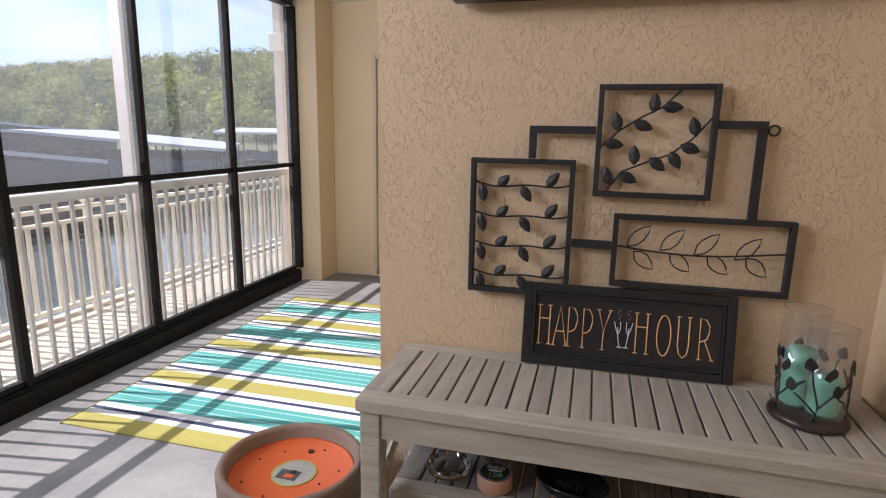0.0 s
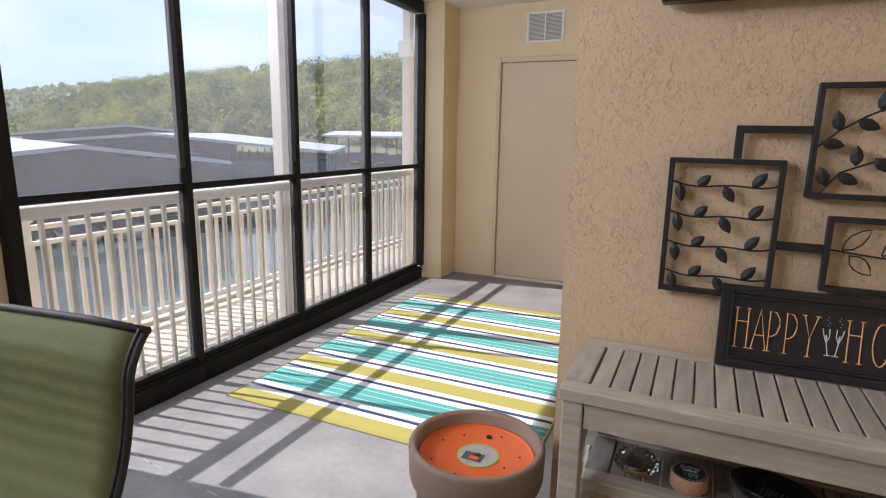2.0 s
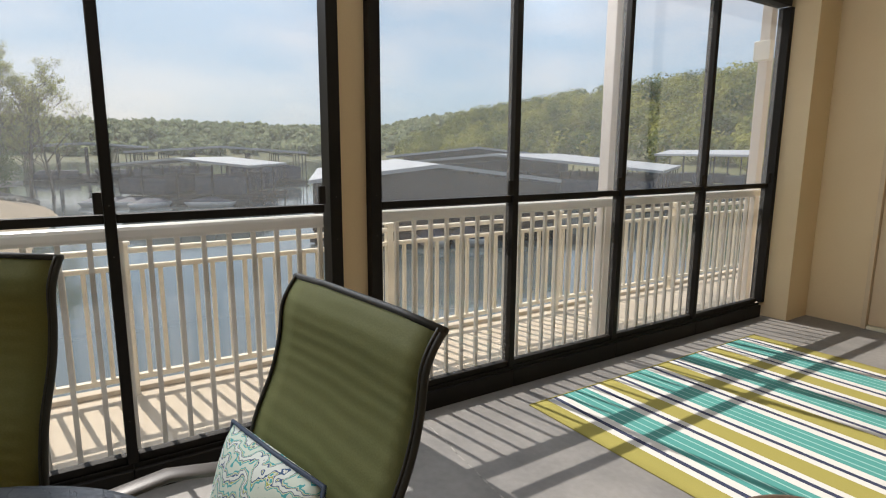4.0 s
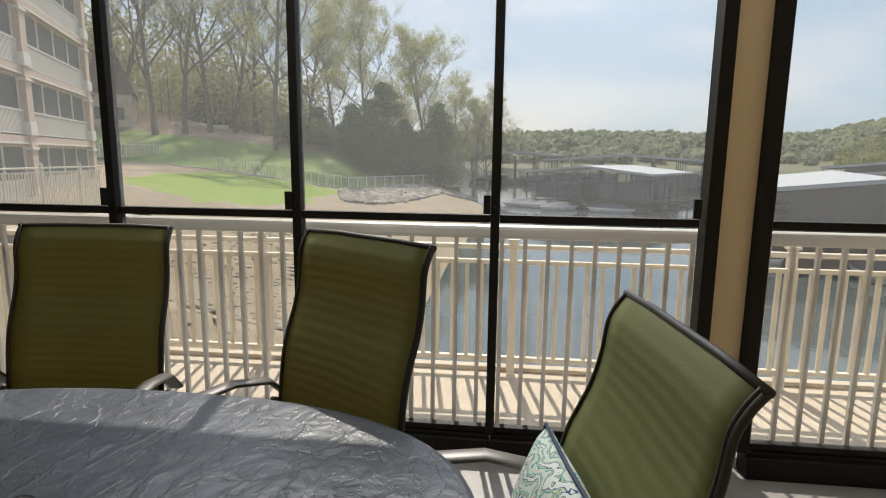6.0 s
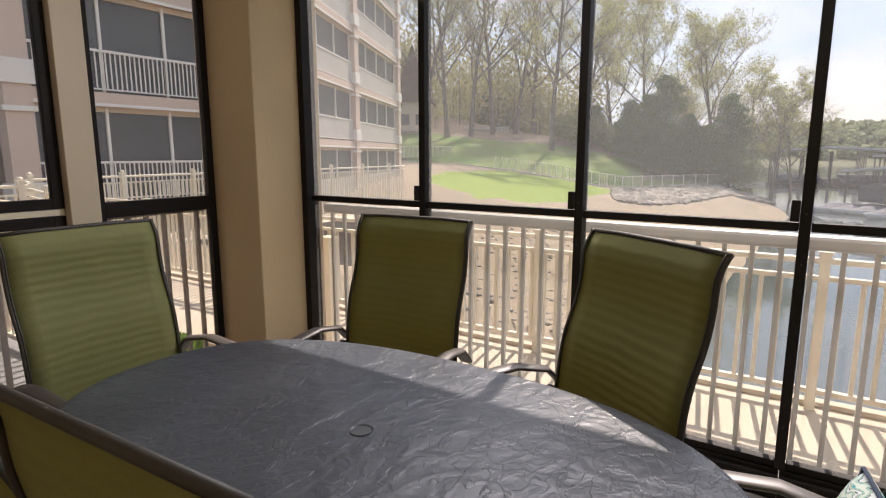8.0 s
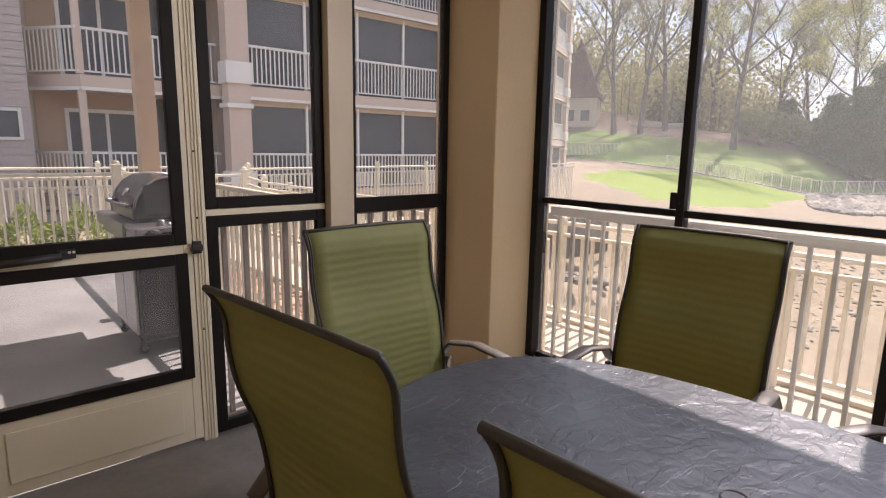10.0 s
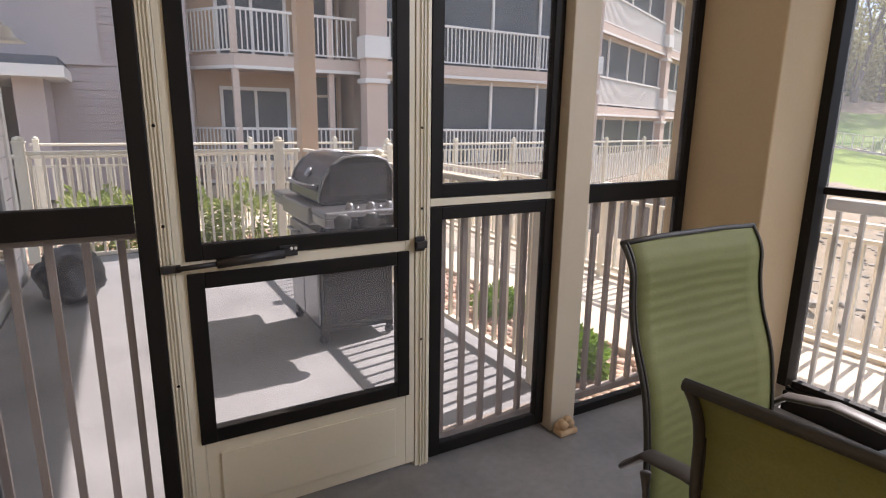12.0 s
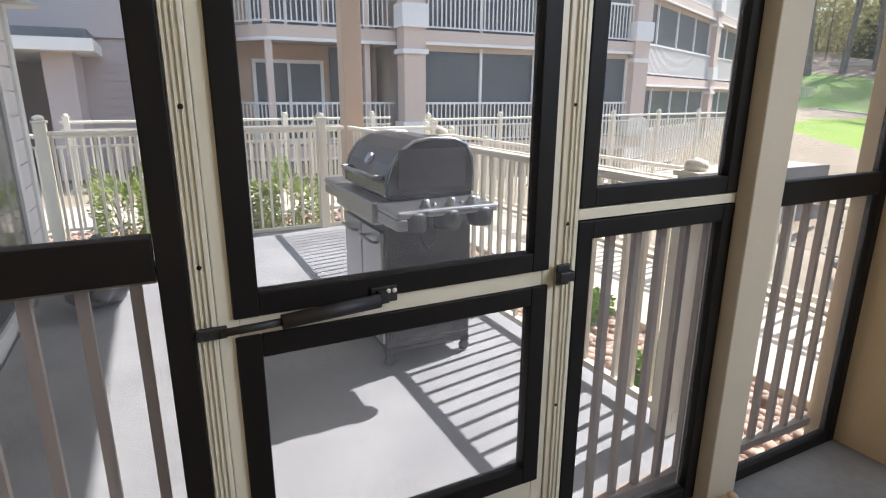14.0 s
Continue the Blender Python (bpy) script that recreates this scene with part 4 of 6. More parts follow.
# ---- things on the shelf and the bench top ----
CLEAR = bpy.data.materials.new("clear glass")
CLEAR.use_nodes = True
pb = CLEAR.node_tree.nodes["Principled BSDF"]
pb.inputs["Transmission Weight"].default_value, pb.inputs["Roughness"].default_value, pb.inputs["IOR"].default_value = 1.0, 0.02, 1.45
SHZ = 0.6335
a = thing("glass_ashtray", (2.395, 4.085, SHZ), label="round cut clear glass ashtray on the slatted shelf", category="ashtray")
bm = bmesh.new()
n, prof = 24, [(0.0, 0.0), (0.036, 0.0), (0.046, 0.010), (0.045, 0.026), (0.038, 0.027), (0.030, 0.012), (0.0, 0.009)]
rings = [[bm.verts.new((max(r_, 1e-4) * (1 + 0.07 * (k % 2)) * math.cos(k * math.tau / n), max(r_, 1e-4) * (1 + 0.07 * (k % 2)) * math.sin(k * math.tau / n), z + 0.002)) for k in range(n)] for r_, z in prof]
for u, w_ in zip(rings, rings[1:]):
    for k in range(n):
        bm.faces.new((u[k], u[(k + 1) % n], w_[(k + 1) % n], w_[k]))
part("bowl", bm, CLEAR, a)
t = thing("round_tin", (2.505, 4.062, SHZ), label="round pink tin with a black lid and pale lettering", category="tin")
part("tin", lathe(bmesh.new(), [(0, 0.002), (0.036, 0.002), (0.038, 0.005), (0.038, 0.034), (0.036, 0.036), (0, 0.036)], 40), mat("pink card", (0.55, 0.30, 0.20), scale=20, rough=0.6), t, smooth=True)
part("lid", lathe(bmesh.new(), [(0.0, 0.0372), (0.035, 0.0372), (0.036, 0.035)], 40), BLACKW, t)
words("lettering", "109", 0.022, (0.002, -0.014, 0.0375), (0, 0, 0), mat("mint print", (0.18, 0.42, 0.30), scale=20), t, depth=0.0004)
for k in range(3):
    part("print_ring", pipe(bmesh.new(), [(-0.014 + 0.014 * k + 0.005 * math.cos(s), 0.013 + 0.005 * math.sin(s), 0.038) for s in np.linspace(0, math.tau, 9)], 0.0008, 4), WHITEP, t)
part("print_bar", box(-0.014, 0.014, 0.000, 0.004, 0.0373, 0.038), WHITEP, t)
for k in range(28):
    a_ = k * math.tau / 28
    part("rim_mark", lathe(bmesh.new(), [(0, 0.0378), (0.0014, 0.0378), (0.0014, 0.037)], 6, (0.033 * math.cos(a_), 0.033 * math.sin(a_))), WHITEP, t)
d = thing("black_dish", (2.665, 4.09, SHZ), -20, "black oval dish with a toothed inner edge", "dish")
bm = bmesh.new()
rings = [[bm.verts.new((rx * math.cos(k * math.tau / 40), rx * 0.70 * math.sin(k * math.tau / 40), z + 0.002)) for k in range(40)] for rx, z in ((0.04, 0), (0.065, 0.006), (0.080, 0.024), (0.082, 0.03), (0.078, 0.031), (0.060, 0.012), (0.03, 0.008))]
for u, w_ in zip(rings, rings[1:]):
    for k in range(40):
        bm.faces.new((u[k], u[(k + 1) % 40], w_[(k + 1) % 40], w_[k]))
bm.faces.new(rings[0][::-1]), bm.faces.new(rings[-1])
part("dish", bm, mat("black gloss plastic", (0.010, 0.010, 0.012), scale=10, rough=0.25), d, smooth=True)
for k in range(7):
    part("tooth", box(-0.030 + k * 0.009, -0.025 + k * 0.009, -0.014, 0.012, 0.010, 0.018, 0.001), BLACKW, d)

# The glass rim's highlight is built in as a paler, glossier ring.
RIMG = glassy("glass rim shine", haze=0.25, gloss=0.35, haze_col=(0.8, 0.8, 0.8))
LG = glassy("thin lantern glass", haze=0.02, gloss=0.09)
LGX, LGY = 3.086, 4.095
ln = thing("hurricane_lantern", (LGX, LGY, BZ), label="glass hurricane lantern with green candle in a leafy iron base", category="candle lantern")
part("base", lathe(bmesh.new(), [(0, 0.0005), (0.070, 0.0005), (0.073, 0.006), (0.071, 0.013), (0.060, 0.020), (0.0, 0.022)], 48), mat("dark brown turned wood", (0.03, 0.018, 0.014), (0.05, 0.03, 0.02), scale=12, rough=0.3), ln, smooth=True)
CAN = mat("mint green wax", (0.20, 0.52, 0.36), (0.24, 0.58, 0.42), scale=12, rough=0.45, bscale=60, fine=0.04)
for gx, gy, gh, ch_ in ((-0.020, 0.018, 0.215, 0.135), (0.018, -0.014, 0.190, 0.095)):
    gl = part("glass", lathe(bmesh.new(), [(0.040, 0.023), (0.0405, gh), (0.042, gh), (0.0415, 0.0222)], 40, (gx, gy)), LG, ln, "clear glass cylinder", smooth=True)
    part("rim", lathe(bmesh.new(), [(0.0402, gh + 0.0005), (0.0422, gh + 0.0005), (0.0422, gh + 0.002), (0.0402, gh + 0.002)], 40, (gx, gy)), RIMG, gl, "bright glass rim", smooth=True)
    part("candle", lathe(bmesh.new(), [(0, 0.0225), (0.028, 0.0225), (0.029, 0.03), (0.029, ch_ - 0.008), (0.024, ch_), (0.0, ch_ - 0.004)], 40, (gx, gy)), CAN, ln, smooth=True)
for k in range(5):
    a0 = k * 72 - 100
    R = lambda a, z, q=0.0: ((0.062 + q) * math.cos(radians(a)), (0.062 + q) * math.sin(radians(a)), z)
    part("vine", pipe(bmesh.new(), [R(a0, 0.02), R(a0 + 3, 0.05), R(a0 - 8, 0.09), R(a0 - 12, 0.115)], 0.0022, 6), IRON, ln, smooth=True)
    part("twig", pipe(bmesh.new(), [R(a0 + 2, 0.045), R(a0 + 22, 0.07), R(a0 + 34, 0.08)], 0.0018, 6), IRON, ln, smooth=True)
    part("twig", pipe(bmesh.new(), [R(a0 + 1, 0.035), R(a0 - 22, 0.058), R(a0 - 36, 0.066)], 0.0018, 6), IRON, ln, smooth=True)
    for da, z in ((-12, 0.115), (36, 0.082), (-38, 0.068), (14, 0.10)):
        bm = bmesh.new()
        ca = radians(a0 + da)
        tx, ty = -math.sin(ca), math.cos(ca)
        cx, cy, _ = R(a0 + da, z)
        pr = [(0, 0), (0.3, 0.45), (0.7, 0.35), (1, 0), (0.7, -0.35), (0.3, -0.45)]
        up = 0.8 if da < 20 else 0.4
        vs = [bm.verts.new((cx + tx * ((v_ * 0.031) * up + u_ * 0.034 * (1 - up) * math.copysign(1, da)) + 0.002 * math.cos(ca), cy + ty * ((v_ * 0.031) * up + u_ * 0.034 * (1 - up) * math.copysign(1, da)), z + u_ * 0.034 * up + v_ * 0.031 * (1 - up))) for u_, v_ in pr]
        bm.faces.new(vs)
        e = bmesh.ops.extrude_face_region(bm, geom=bm.faces[:])
        bmesh.ops.translate(bm, vec=(0.0015 * math.cos(ca), 0.0015 * math.sin(ca), 0), verts=[q for q in e["geom"] if isinstance(q, bmesh.types.BMVert)])
        part("leaf", bm, IRON, ln)

ln.scale = (0.93, 0.93, 0.97)

# ---- cushion on the end chair ----
PAIS = mat("paisley print cotton", (0.70, 0.72, 0.62), scale=6, rough=0.85, bscale=300, fine=0.06)
n_, l_ = PAIS.node_tree.nodes, PAIS.node_tree.links
tc = n_.new("ShaderNodeTexCoord")
wv = n_.new("ShaderNodeTexWave")
wv.wave_type, wv.inputs["Scale"].default_value, wv.inputs["Distortion"].default_value, wv.inputs["Detail"].default_value, wv.inputs["Detail Scale"].default_value = "RINGS", 8, 13, 3, 1.6
r_ = n_.new("ShaderNodeValToRGB")
r_.color_ramp.interpolation = "CONSTANT"
e = r_.color_ramp.elements
e[0].color, e[1].position, e[1].color = (0.60, 0.66, 0.56, 1), 0.26, (0.06, 0.36, 0.36, 1)
for q, cc in ((0.50, (0.66, 0.70, 0.60)), (0.58, (0.38, 0.42, 0.10)), (0.68, (0.70, 0.73, 0.66)), (0.74, (0.04, 0.09, 0.19)), (0.88, (0.68, 0.72, 0.66))):
    e.new(q).color = (*cc, 1)
l_.new(tc.outputs["Object"], wv.inputs["Vector"]), l_.new(wv.outputs["Fac"], r_.inputs["Fac"]), l_.new(r_.outputs["Color"], n_["Hue/Saturation/Value"].inputs["Color"])
cu = thing("cushion", (0, 0, 0), label="paisley cushion with dark piping propped on the end chair", category="cushion")
bm = bmesh.new()
N = 18
for sd in (1, -1):
    g = [[bm.verts.new((0.20 * u * (1 - 0.06 * (1 - abs(v)) ** 1.0 * 0), sd * (0.006 + 0.062 * (max(0, (1 - u * u) * (1 - v * v))) ** 0.55), 0.20 * v)) for u in np.linspace(-1, 1, N)] for v in np.linspace(-1, 1, N)]
    for i in range(N - 1):
        for k in range(N - 1):
            bm.faces.new((g[i][k], g[i][k + 1], g[i + 1][k + 1], g[i + 1][k]))
bmesh.ops.remove_doubles(bm, verts=bm.verts[:], dist=0.013)
part("cover", bm, PAIS, cu, smooth=True)
part("piping", pipe(bmesh.new(), [(-0.2, 0, -0.2), (0.0, 0, -0.195), (0.2, 0, -0.2), (0.195, 0, 0), (0.2, 0, 0.2), (0, 0, 0.195), (-0.2, 0, 0.2), (-0.195, 0, 0), (-0.2, 0, -0.2)], 0.005, 6), mat("navy piping", (0.03, 0.05, 0.09), scale=20), cu, smooth=True)
cu.matrix_basis = lean.matrix_basis @ pose(0.03, -0.125, 0.60, 15, 6, 0)

# ---- stone figure by the post ----
sf = thing("stone_ornament", (1.16, 0.115, 0), label="small tan carved ornament on the floor by the post", category="ornament")
TANS = mat("tan carved stone", (0.42, 0.28, 0.15), (0.50, 0.36, 0.21), scale=25, rough=0.7, bscale=140, fine=0.2, bump=0.001)
bm = bmesh.new()
bx(bm, -0.05, 0.05, -0.03, 0.03, 0, 0.028, 0.008)
for x, y, z, s in ((-0.022, 0, 0.045, 0.024), (0.020, 0.004, 0.050, 0.028), (0.040, -0.004, 0.042, 0.018), (0.0, 0.010, 0.072, 0.020)):
    bmesh.ops.create_icosphere(bm, subdivisions=2, radius=s, matrix=Matrix.Translation((x, y, z)))
part("ornament", bm, TANS, sf, smooth=True)

# ---- patio ----
tagged(part("ground_patio", box(0.88, 3.60, -4.82, -0.024, -0.25, -0.004), mat("sunlit smooth concrete", (0.20, 0.195, 0.195), (0.29, 0.285, 0.28), scale=1.8, rough=0.65, bump=0.0008, bscale=30, fine=0.14)), "smooth light grey patio concrete", "patio", kind=S)
STUC_OUT = stucco("exterior tan stucco", (0.50, 0.36, 0.25), (0.54, 0.40, 0.28), 0.002)
w = thing("wall_patio", label="pale lap siding wall with a glazed door beside the patio", category="wall", kind=S)
SID = mat("pinkish grey lap siding", (0.68, 0.62, 0.59), (0.72, 0.66, 0.63), scale=2, rough=0.7, bscale=50, fine=0.05)
part("wall", box(3.66, 3.85, -4.15, -0.05, -0.2, 3.3), SID, w)
part("door_frame", frame_rect(0, 3.0, 0, 2.2, -0.03, 0.02, 0.10), RAILW, w, "white door frame").matrix_basis = pose(3.64, -0.65, 0, 0, 0, -90)
part("door_stile", box(3.61, 3.655, -2.22, -2.12, 0.1, 2.1, 0.004), RAILW, w)
part("door_glass", box(3.630, 3.636, -3.57, -0.73, 0.07, 2.13), mat("dark window glass", (0.04, 0.05, 0.055), scale=1, rough=0.06), w)
bm = bmesh.new()
for k in range(15):
    bx(bm, 3.642, 3.66, -4.10, -3.66, 0.02 + k * 0.17, 0.18 + k * 0.17, 0.003)
part("siding", bm, SID, w, kind="stuff")
part("corner_board", box(3.62, 3.70, -4.22, -4.10, -0.1, 3.3, 0.003), RAILW, w, "white corner board")
cl = thing("patio_column", (0.86, -4.84, 0), label="square pinkish tan column at the patio corner", category="column", kind=S)
part("column", box(-0.10, 0.10, -0.10, 0.10, -0.2, 3.3, 0.006), STUC_OUT, cl)
lm = thing("patio_wall_lamp", (3.52, -4.05, 1.95), label="white bell shaped wall lamp on the siding", category="wall lamp")
part("shade", lathe(bmesh.new(), [(0.03, 0.12), (0.045, 0.115), (0.065, 0.045), (0.14, 0.0), (0.134, 0.0), (0.06, 0.043), (0.03, 0.11)], 24), RAILW, lm, smooth=True)
part("bracket", pipe(bmesh.new(), [(0.06, 0, 0.14), (0.0, 0, 0.15), (0, 0, 0.09)], 0.008, 8), RAILW, lm, smooth=True)

# grill
STEEL = mat("brushed grey steel", (0.30, 0.30, 0.31), (0.36, 0.36, 0.37), scale=4, rough=0.32, metal=0.9, bscale=200, fine=0.06, stretch=(1, 1, 12))
HOOD = mat("dark enamel steel", (0.05, 0.05, 0.053), (0.07, 0.07, 0.074), scale=5, rough=0.18, metal=0.6, bscale=80, fine=0.05)
BLKP = mat("dark grey plastic", (0.05, 0.05, 0.052), scale=10, rough=0.5)
gr = thing("gas_grill", (1.575, -1.68, 0), -90, "stainless gas grill with closed dark hood and side tables", "grill")
part("cabinet", box(-0.30, 0.30, -0.24, 0.24, 0.10, 0.78, 0.006), BLKP, gr)
for s in (-1, 1):
    dd = part("cabinet_door", box(s * 0.15 - 0.143, s * 0.15 + 0.143, 0.242, 0.258, 0.13, 0.72, 0.006), STEEL, gr)
    part("handle", pipe(bmesh.new(), [(s * 0.15 - 0.09, 0.258, 0.66), (s * 0.15 - 0.09, 0.285, 0.665), (s * 0.15 + 0.09, 0.285, 0.665), (s * 0.15 + 0.09, 0.258, 0.66)], 0.008, 8), STEEL, dd, smooth=True)
part("control_panel", box(-0.31, 0.31, 0.20, 0.30, 0.765, 0.875, 0.012), STEEL, gr)
for y in (0.13, 0.0, -0.11):
    part("knob", lathe(bmesh.new(), [(0.0, 0.036), (0.018, 0.036), (0.022, 0.012), (0.030, 0.0)], 20), STEEL, gr, smooth=True).matrix_basis = pose(-0.535, y, 0.882, 0, -12, 0)
part("firebox", box(-0.31, 0.31, -0.24, 0.20, 0.78, 0.90, 0.01), HOOD, gr)
bm = bmesh.new()
arc = [(0.235, 0.90), (0.235, 0.955), (0.205, 1.04), (0.155, 1.11), (0.085, 1.155), (0.00, 1.168), (-0.12, 1.163), (-0.195, 1.135), (-0.232, 1.07), (-0.238, 0.95), (-0.235, 0.90)]
L_, R_ = [bm.verts.new((-0.315, y, z)) for y, z in arc], [bm.verts.new((0.315, y, z)) for y, z in arc]
for k in range(len(arc) - 1):
    bm.faces.new((L_[k], L_[k + 1], R_[k + 1], R_[k]))
bm.faces.new(L_), bm.faces.new(R_[::-1])
part("hood", bm, HOOD, gr, "dark enamelled closed hood")
for s in (-1, 1):
    bm = bmesh.new()
    pipe(bm, [(s * 0.317, y, z) for y, z in arc], 0.008, 6)
    part("hood_trim", bm, STEEL, gr, smooth=True)
part("hood_handle", pipe(bmesh.new(), [(-0.24, 0.22, 0.985), (-0.24, 0.275, 0.985), (0.24, 0.275, 0.985), (0.24, 0.22, 0.985)], 0.011, 10), STEEL, gr, smooth=True)
part("thermometer", lathe(bmesh.new(), [(0, 0.012), (0.03, 0.012), (0.034, 0.0)], 24), STEEL, gr).matrix_basis = pose(0, 0.20, 1.05, -58, 0, 0)
part("end_panel", box(-0.326, -0.3235, -0.19, 0.17, 0.93, 1.12, 0.001), BLKP, gr, "black hood end panel")
for q in (-0.15, 0.02, 0.19):
    part("table_bulge", lathe(bmesh.new(), [(0.0, 0.0), (0.055, 0.0), (0.062, 0.03), (0.062, 0.075), (0.05, 0.088), (0.0, 0.088)], 20), BLKP, gr, smooth=True).matrix_basis = pose(-0.545, q, 0.782)
for s in (-1, 1):
    tb_ = part("side_table", box(s * 0.46 - 0.135, s * 0.46 + 0.135, -0.22, 0.29, 0.845, 0.88, 0.012), STEEL, gr)
    part("table_lip", box(s * 0.46 - 0.125, s * 0.46 + 0.125, 0.23, 0.288, 0.79, 0.844, 0.01), STEEL, tb_)
part("side_panel", box(-0.308, -0.3005, -0.225, 0.225, 0.13, 0.74, 0.003), HOOD, gr, "dark cabinet side panel")
for k in range(4):
    part("vent_slot", box(-0.3095, -0.3082, -0.10, 0.10, 0.60 + 0.022 * k, 0.608 + 0.022 * k), BLACKW, gr)
part("gas_hose", pipe(bmesh.new(), [(-0.325, 0.05, 0.76), (-0.335, 0.06, 0.68), (-0.33, 0.02, 0.62), (-0.325, -0.03, 0.66), (-0.322, -0.02, 0.74)], 0.006, 8), BLACKW, gr, "black gas hose", smooth=True)
part("bottom_tray", box(-0.30, 0.30, -0.23, 0.23, 0.075, 0.099, 0.004), BLKP, gr)
for q in (0.085, -0.055):
    part("burner_dial", lathe(bmesh.new(), [(0.0, 0.014), (0.010, 0.014), (0.012, 0.0)], 14), STEEL, gr, smooth=True).matrix_basis = pose(-0.535, q, 0.882)
for s in (-1, 1):
    for q in (-1, 1):
        lg = part("leg", box(s * 0.28 - 0.02, s * 0.28 + 0.02, q * 0.22 - 0.02, q * 0.22 + 0.02, 0.06, 0.10), BLKP, gr)
        part("caster", lathe(bmesh.new(), [(0.0, -0.012), (0.024, -0.012), (0.030, -0.006), (0.030, 0.006), (0.024, 0.012), (0, 0.012)], 20), BLKP, lg, smooth=True).matrix_basis = pose(s * 0.28, q * 0.22, 0.031, 0, 90, 0)

# covered bundle by the house
cvb = thing("covered_bundle", (3.22, -3.15, 0), label="black sheet wrapped over a low bundle by the wall", category="cover")
bm = bmesh.new()
bmesh.ops.create_icosphere(bm, subdivisions=4, radius=1.0)
for v_ in bm.verts:
    k = 1 + 0.22 * noise.noise(v_.co * 2.2) + 0.07 * noise.noise(v_.co * 6)
    v_.co = Vector((v_.co.x * 0.22 * k, v_.co.y * 0.36 * k, max(0.0, 0.20 + v_.co.z * 0.22 * k)))
part("sheet", bm, mat("black plastic sheet", (0.02, 0.02, 0.022), scale=8, rough=0.45), cvb, smooth=True)

# ---- outside: walkway, ground, water ----
bm = bmesh.new()
bx(bm, -1.62, -0.204, -9.0, 14.0, -0.40, -0.20, 0.01)
wk = thing("pavement", label="pale concrete walkway along the porch", category="walkway", kind=S)
part("slab", bm, WALKC, wk)
part("edge_kerb", box(-1.62, -1.54, -9.0, 14.0, -0.198, -0.165, 0.006), WALKC, wk)
tagged(part("facade_lower", box(-0.2, 0.86, -0.02, 14.0, -4.6, -0.252), STUC_OUT), "foundation wall under the porch", "wall", kind=S)

WATER = mat("lake water", (0.075, 0.095, 0.098), (0.095, 0.115, 0.115), scale=0.05, rough=0.06, bscale=1.2, fine=0.05, bump=0.008)
raw("water", [(-900, -700, -4), (60, -700, -4), (60, 900, -4), (-900, 900, -4)], [(0, 1, 2, 3)], WATER, label="calm grey blue lake water", category="lake", kind=S)


def sstep(a, b, x):
    t_ = min(1, max(0, (x - a) / (b - a)))
    return t_ * t_ * (3 - 2 * t_)


def shore_y(x):
    """The shoreline on the south side: land where y is below it."""
    return np.interp(-x, [0, 8, 14, 32, 55, 75, 90, 120, 900], [-1.5, -0.5, 0.2, 0.6, 1.5, -2, -30, -60, -160])


def fence_at(yaw):
    """Distance and height of the low wall above the lawn, by heading."""
    hd = [93.8, 105.8, 110.5, 116.2, 122.2, 127, 150]
    return np.interp(yaw, hd, [75, 57, 58, 60, 60, 62, 66]), np.interp(yaw, hd, [-2.2, -2.1, -1.33, -0.46, 0.25, 0.5, 1.0])


def height(x, y):
    s = shore_y(x) - y
    d, yaw = math.hypot(x - 2.42, y - 3.05), math.degrees(math.atan2(2.42 - x, y - 3.05)) % 360
    if s > 0:
        fd, fz = fence_at(yaw)
        if d < fd:
            rise = sstep(16, 34, d)
            mid = -3.2 + (fz - 0.9 + 3.2) * sstep(104, 112, yaw)
            hl = -3.4 + (mid + 3.4) * rise + (fz - mid) * sstep(33, fd, d)
        else:
            hl = fz + min(11, 0.185 * (d - fd)) * (0.06 + 0.94 * sstep(95, 108, yaw)) + 0.03 * max(0, d - fd - 55)
        h = -4.0 + min(0.32 * s, hl + 4.0)
        if x > -13:
            near = sstep(-13, -3.0, x) * sstep(0.0, 2.5, s + 1.0)
            h = h * (1 - near) + (-0.35) * near
    else:
        h = max(-9, -4.05 + 0.25 * s)
    h = max(h, -5 + 21 * sstep(330, 480, -x), -5 + 30.5 * sstep(110, 215, y + 0.2 * (x + 100)) * sstep(-40, 60, y))
    return min(h + 0.10 * noise.noise(Vector((x * 0.3, y * 0.3, 0))) * sstep(1.6, 4, abs(x)), 36)


def axis_pts(a, b, fine0, fine1, fs, grow=1.16):
    pts, s = [fine0], fs
    while pts[-1] < fine1:
        pts.append(pts[-1] + fs)
    s = fs
    while pts[-1] < b:
        s *= grow
        pts.append(pts[-1] + s)
    s = fs
    while pts[0] > a:
        s *= grow
        pts.insert(0, pts[0] - s)
    return pts


GX, GY = axis_pts(-900, 300, -70, 2, 0.8), axis_pts(-600, 800, -45, 8, 0.8)
vs = [(x, y, height(x, y)) for y in GY for x in GX]
nx = len(GX)
fs = [(k * nx + i, k * nx + i + 1, (k + 1) * nx + i + 1, (k + 1) * nx + i) for k in range(len(GY) - 1) for i in range(nx - 1)]
LAND = mat("bare muddy bank", (0.33, 0.26, 0.175), (0.25, 0.20, 0.135), scale=0.35, rough=0.95, bscale=4, fine=0.3, bump=0.05)
LAWN = mat("mown lawn", (0.16, 0.24, 0.02), (0.20, 0.28, 0.03), scale=0.3, rough=0.95, bscale=9, fine=0.2, bump=0.03)
SLOPE = mat("grass and leaf litter slope", (0.13, 0.23, 0.035), (0.21, 0.235, 0.085), scale=0.30, rough=0.95, bscale=3, fine=0.3, bump=0.05)
FLOORW = mat("far woodland floor", (0.09, 0.105, 0.045), (0.14, 0.135, 0.07), scale=0.05, rough=0.95, bscale=1, fine=0.3)
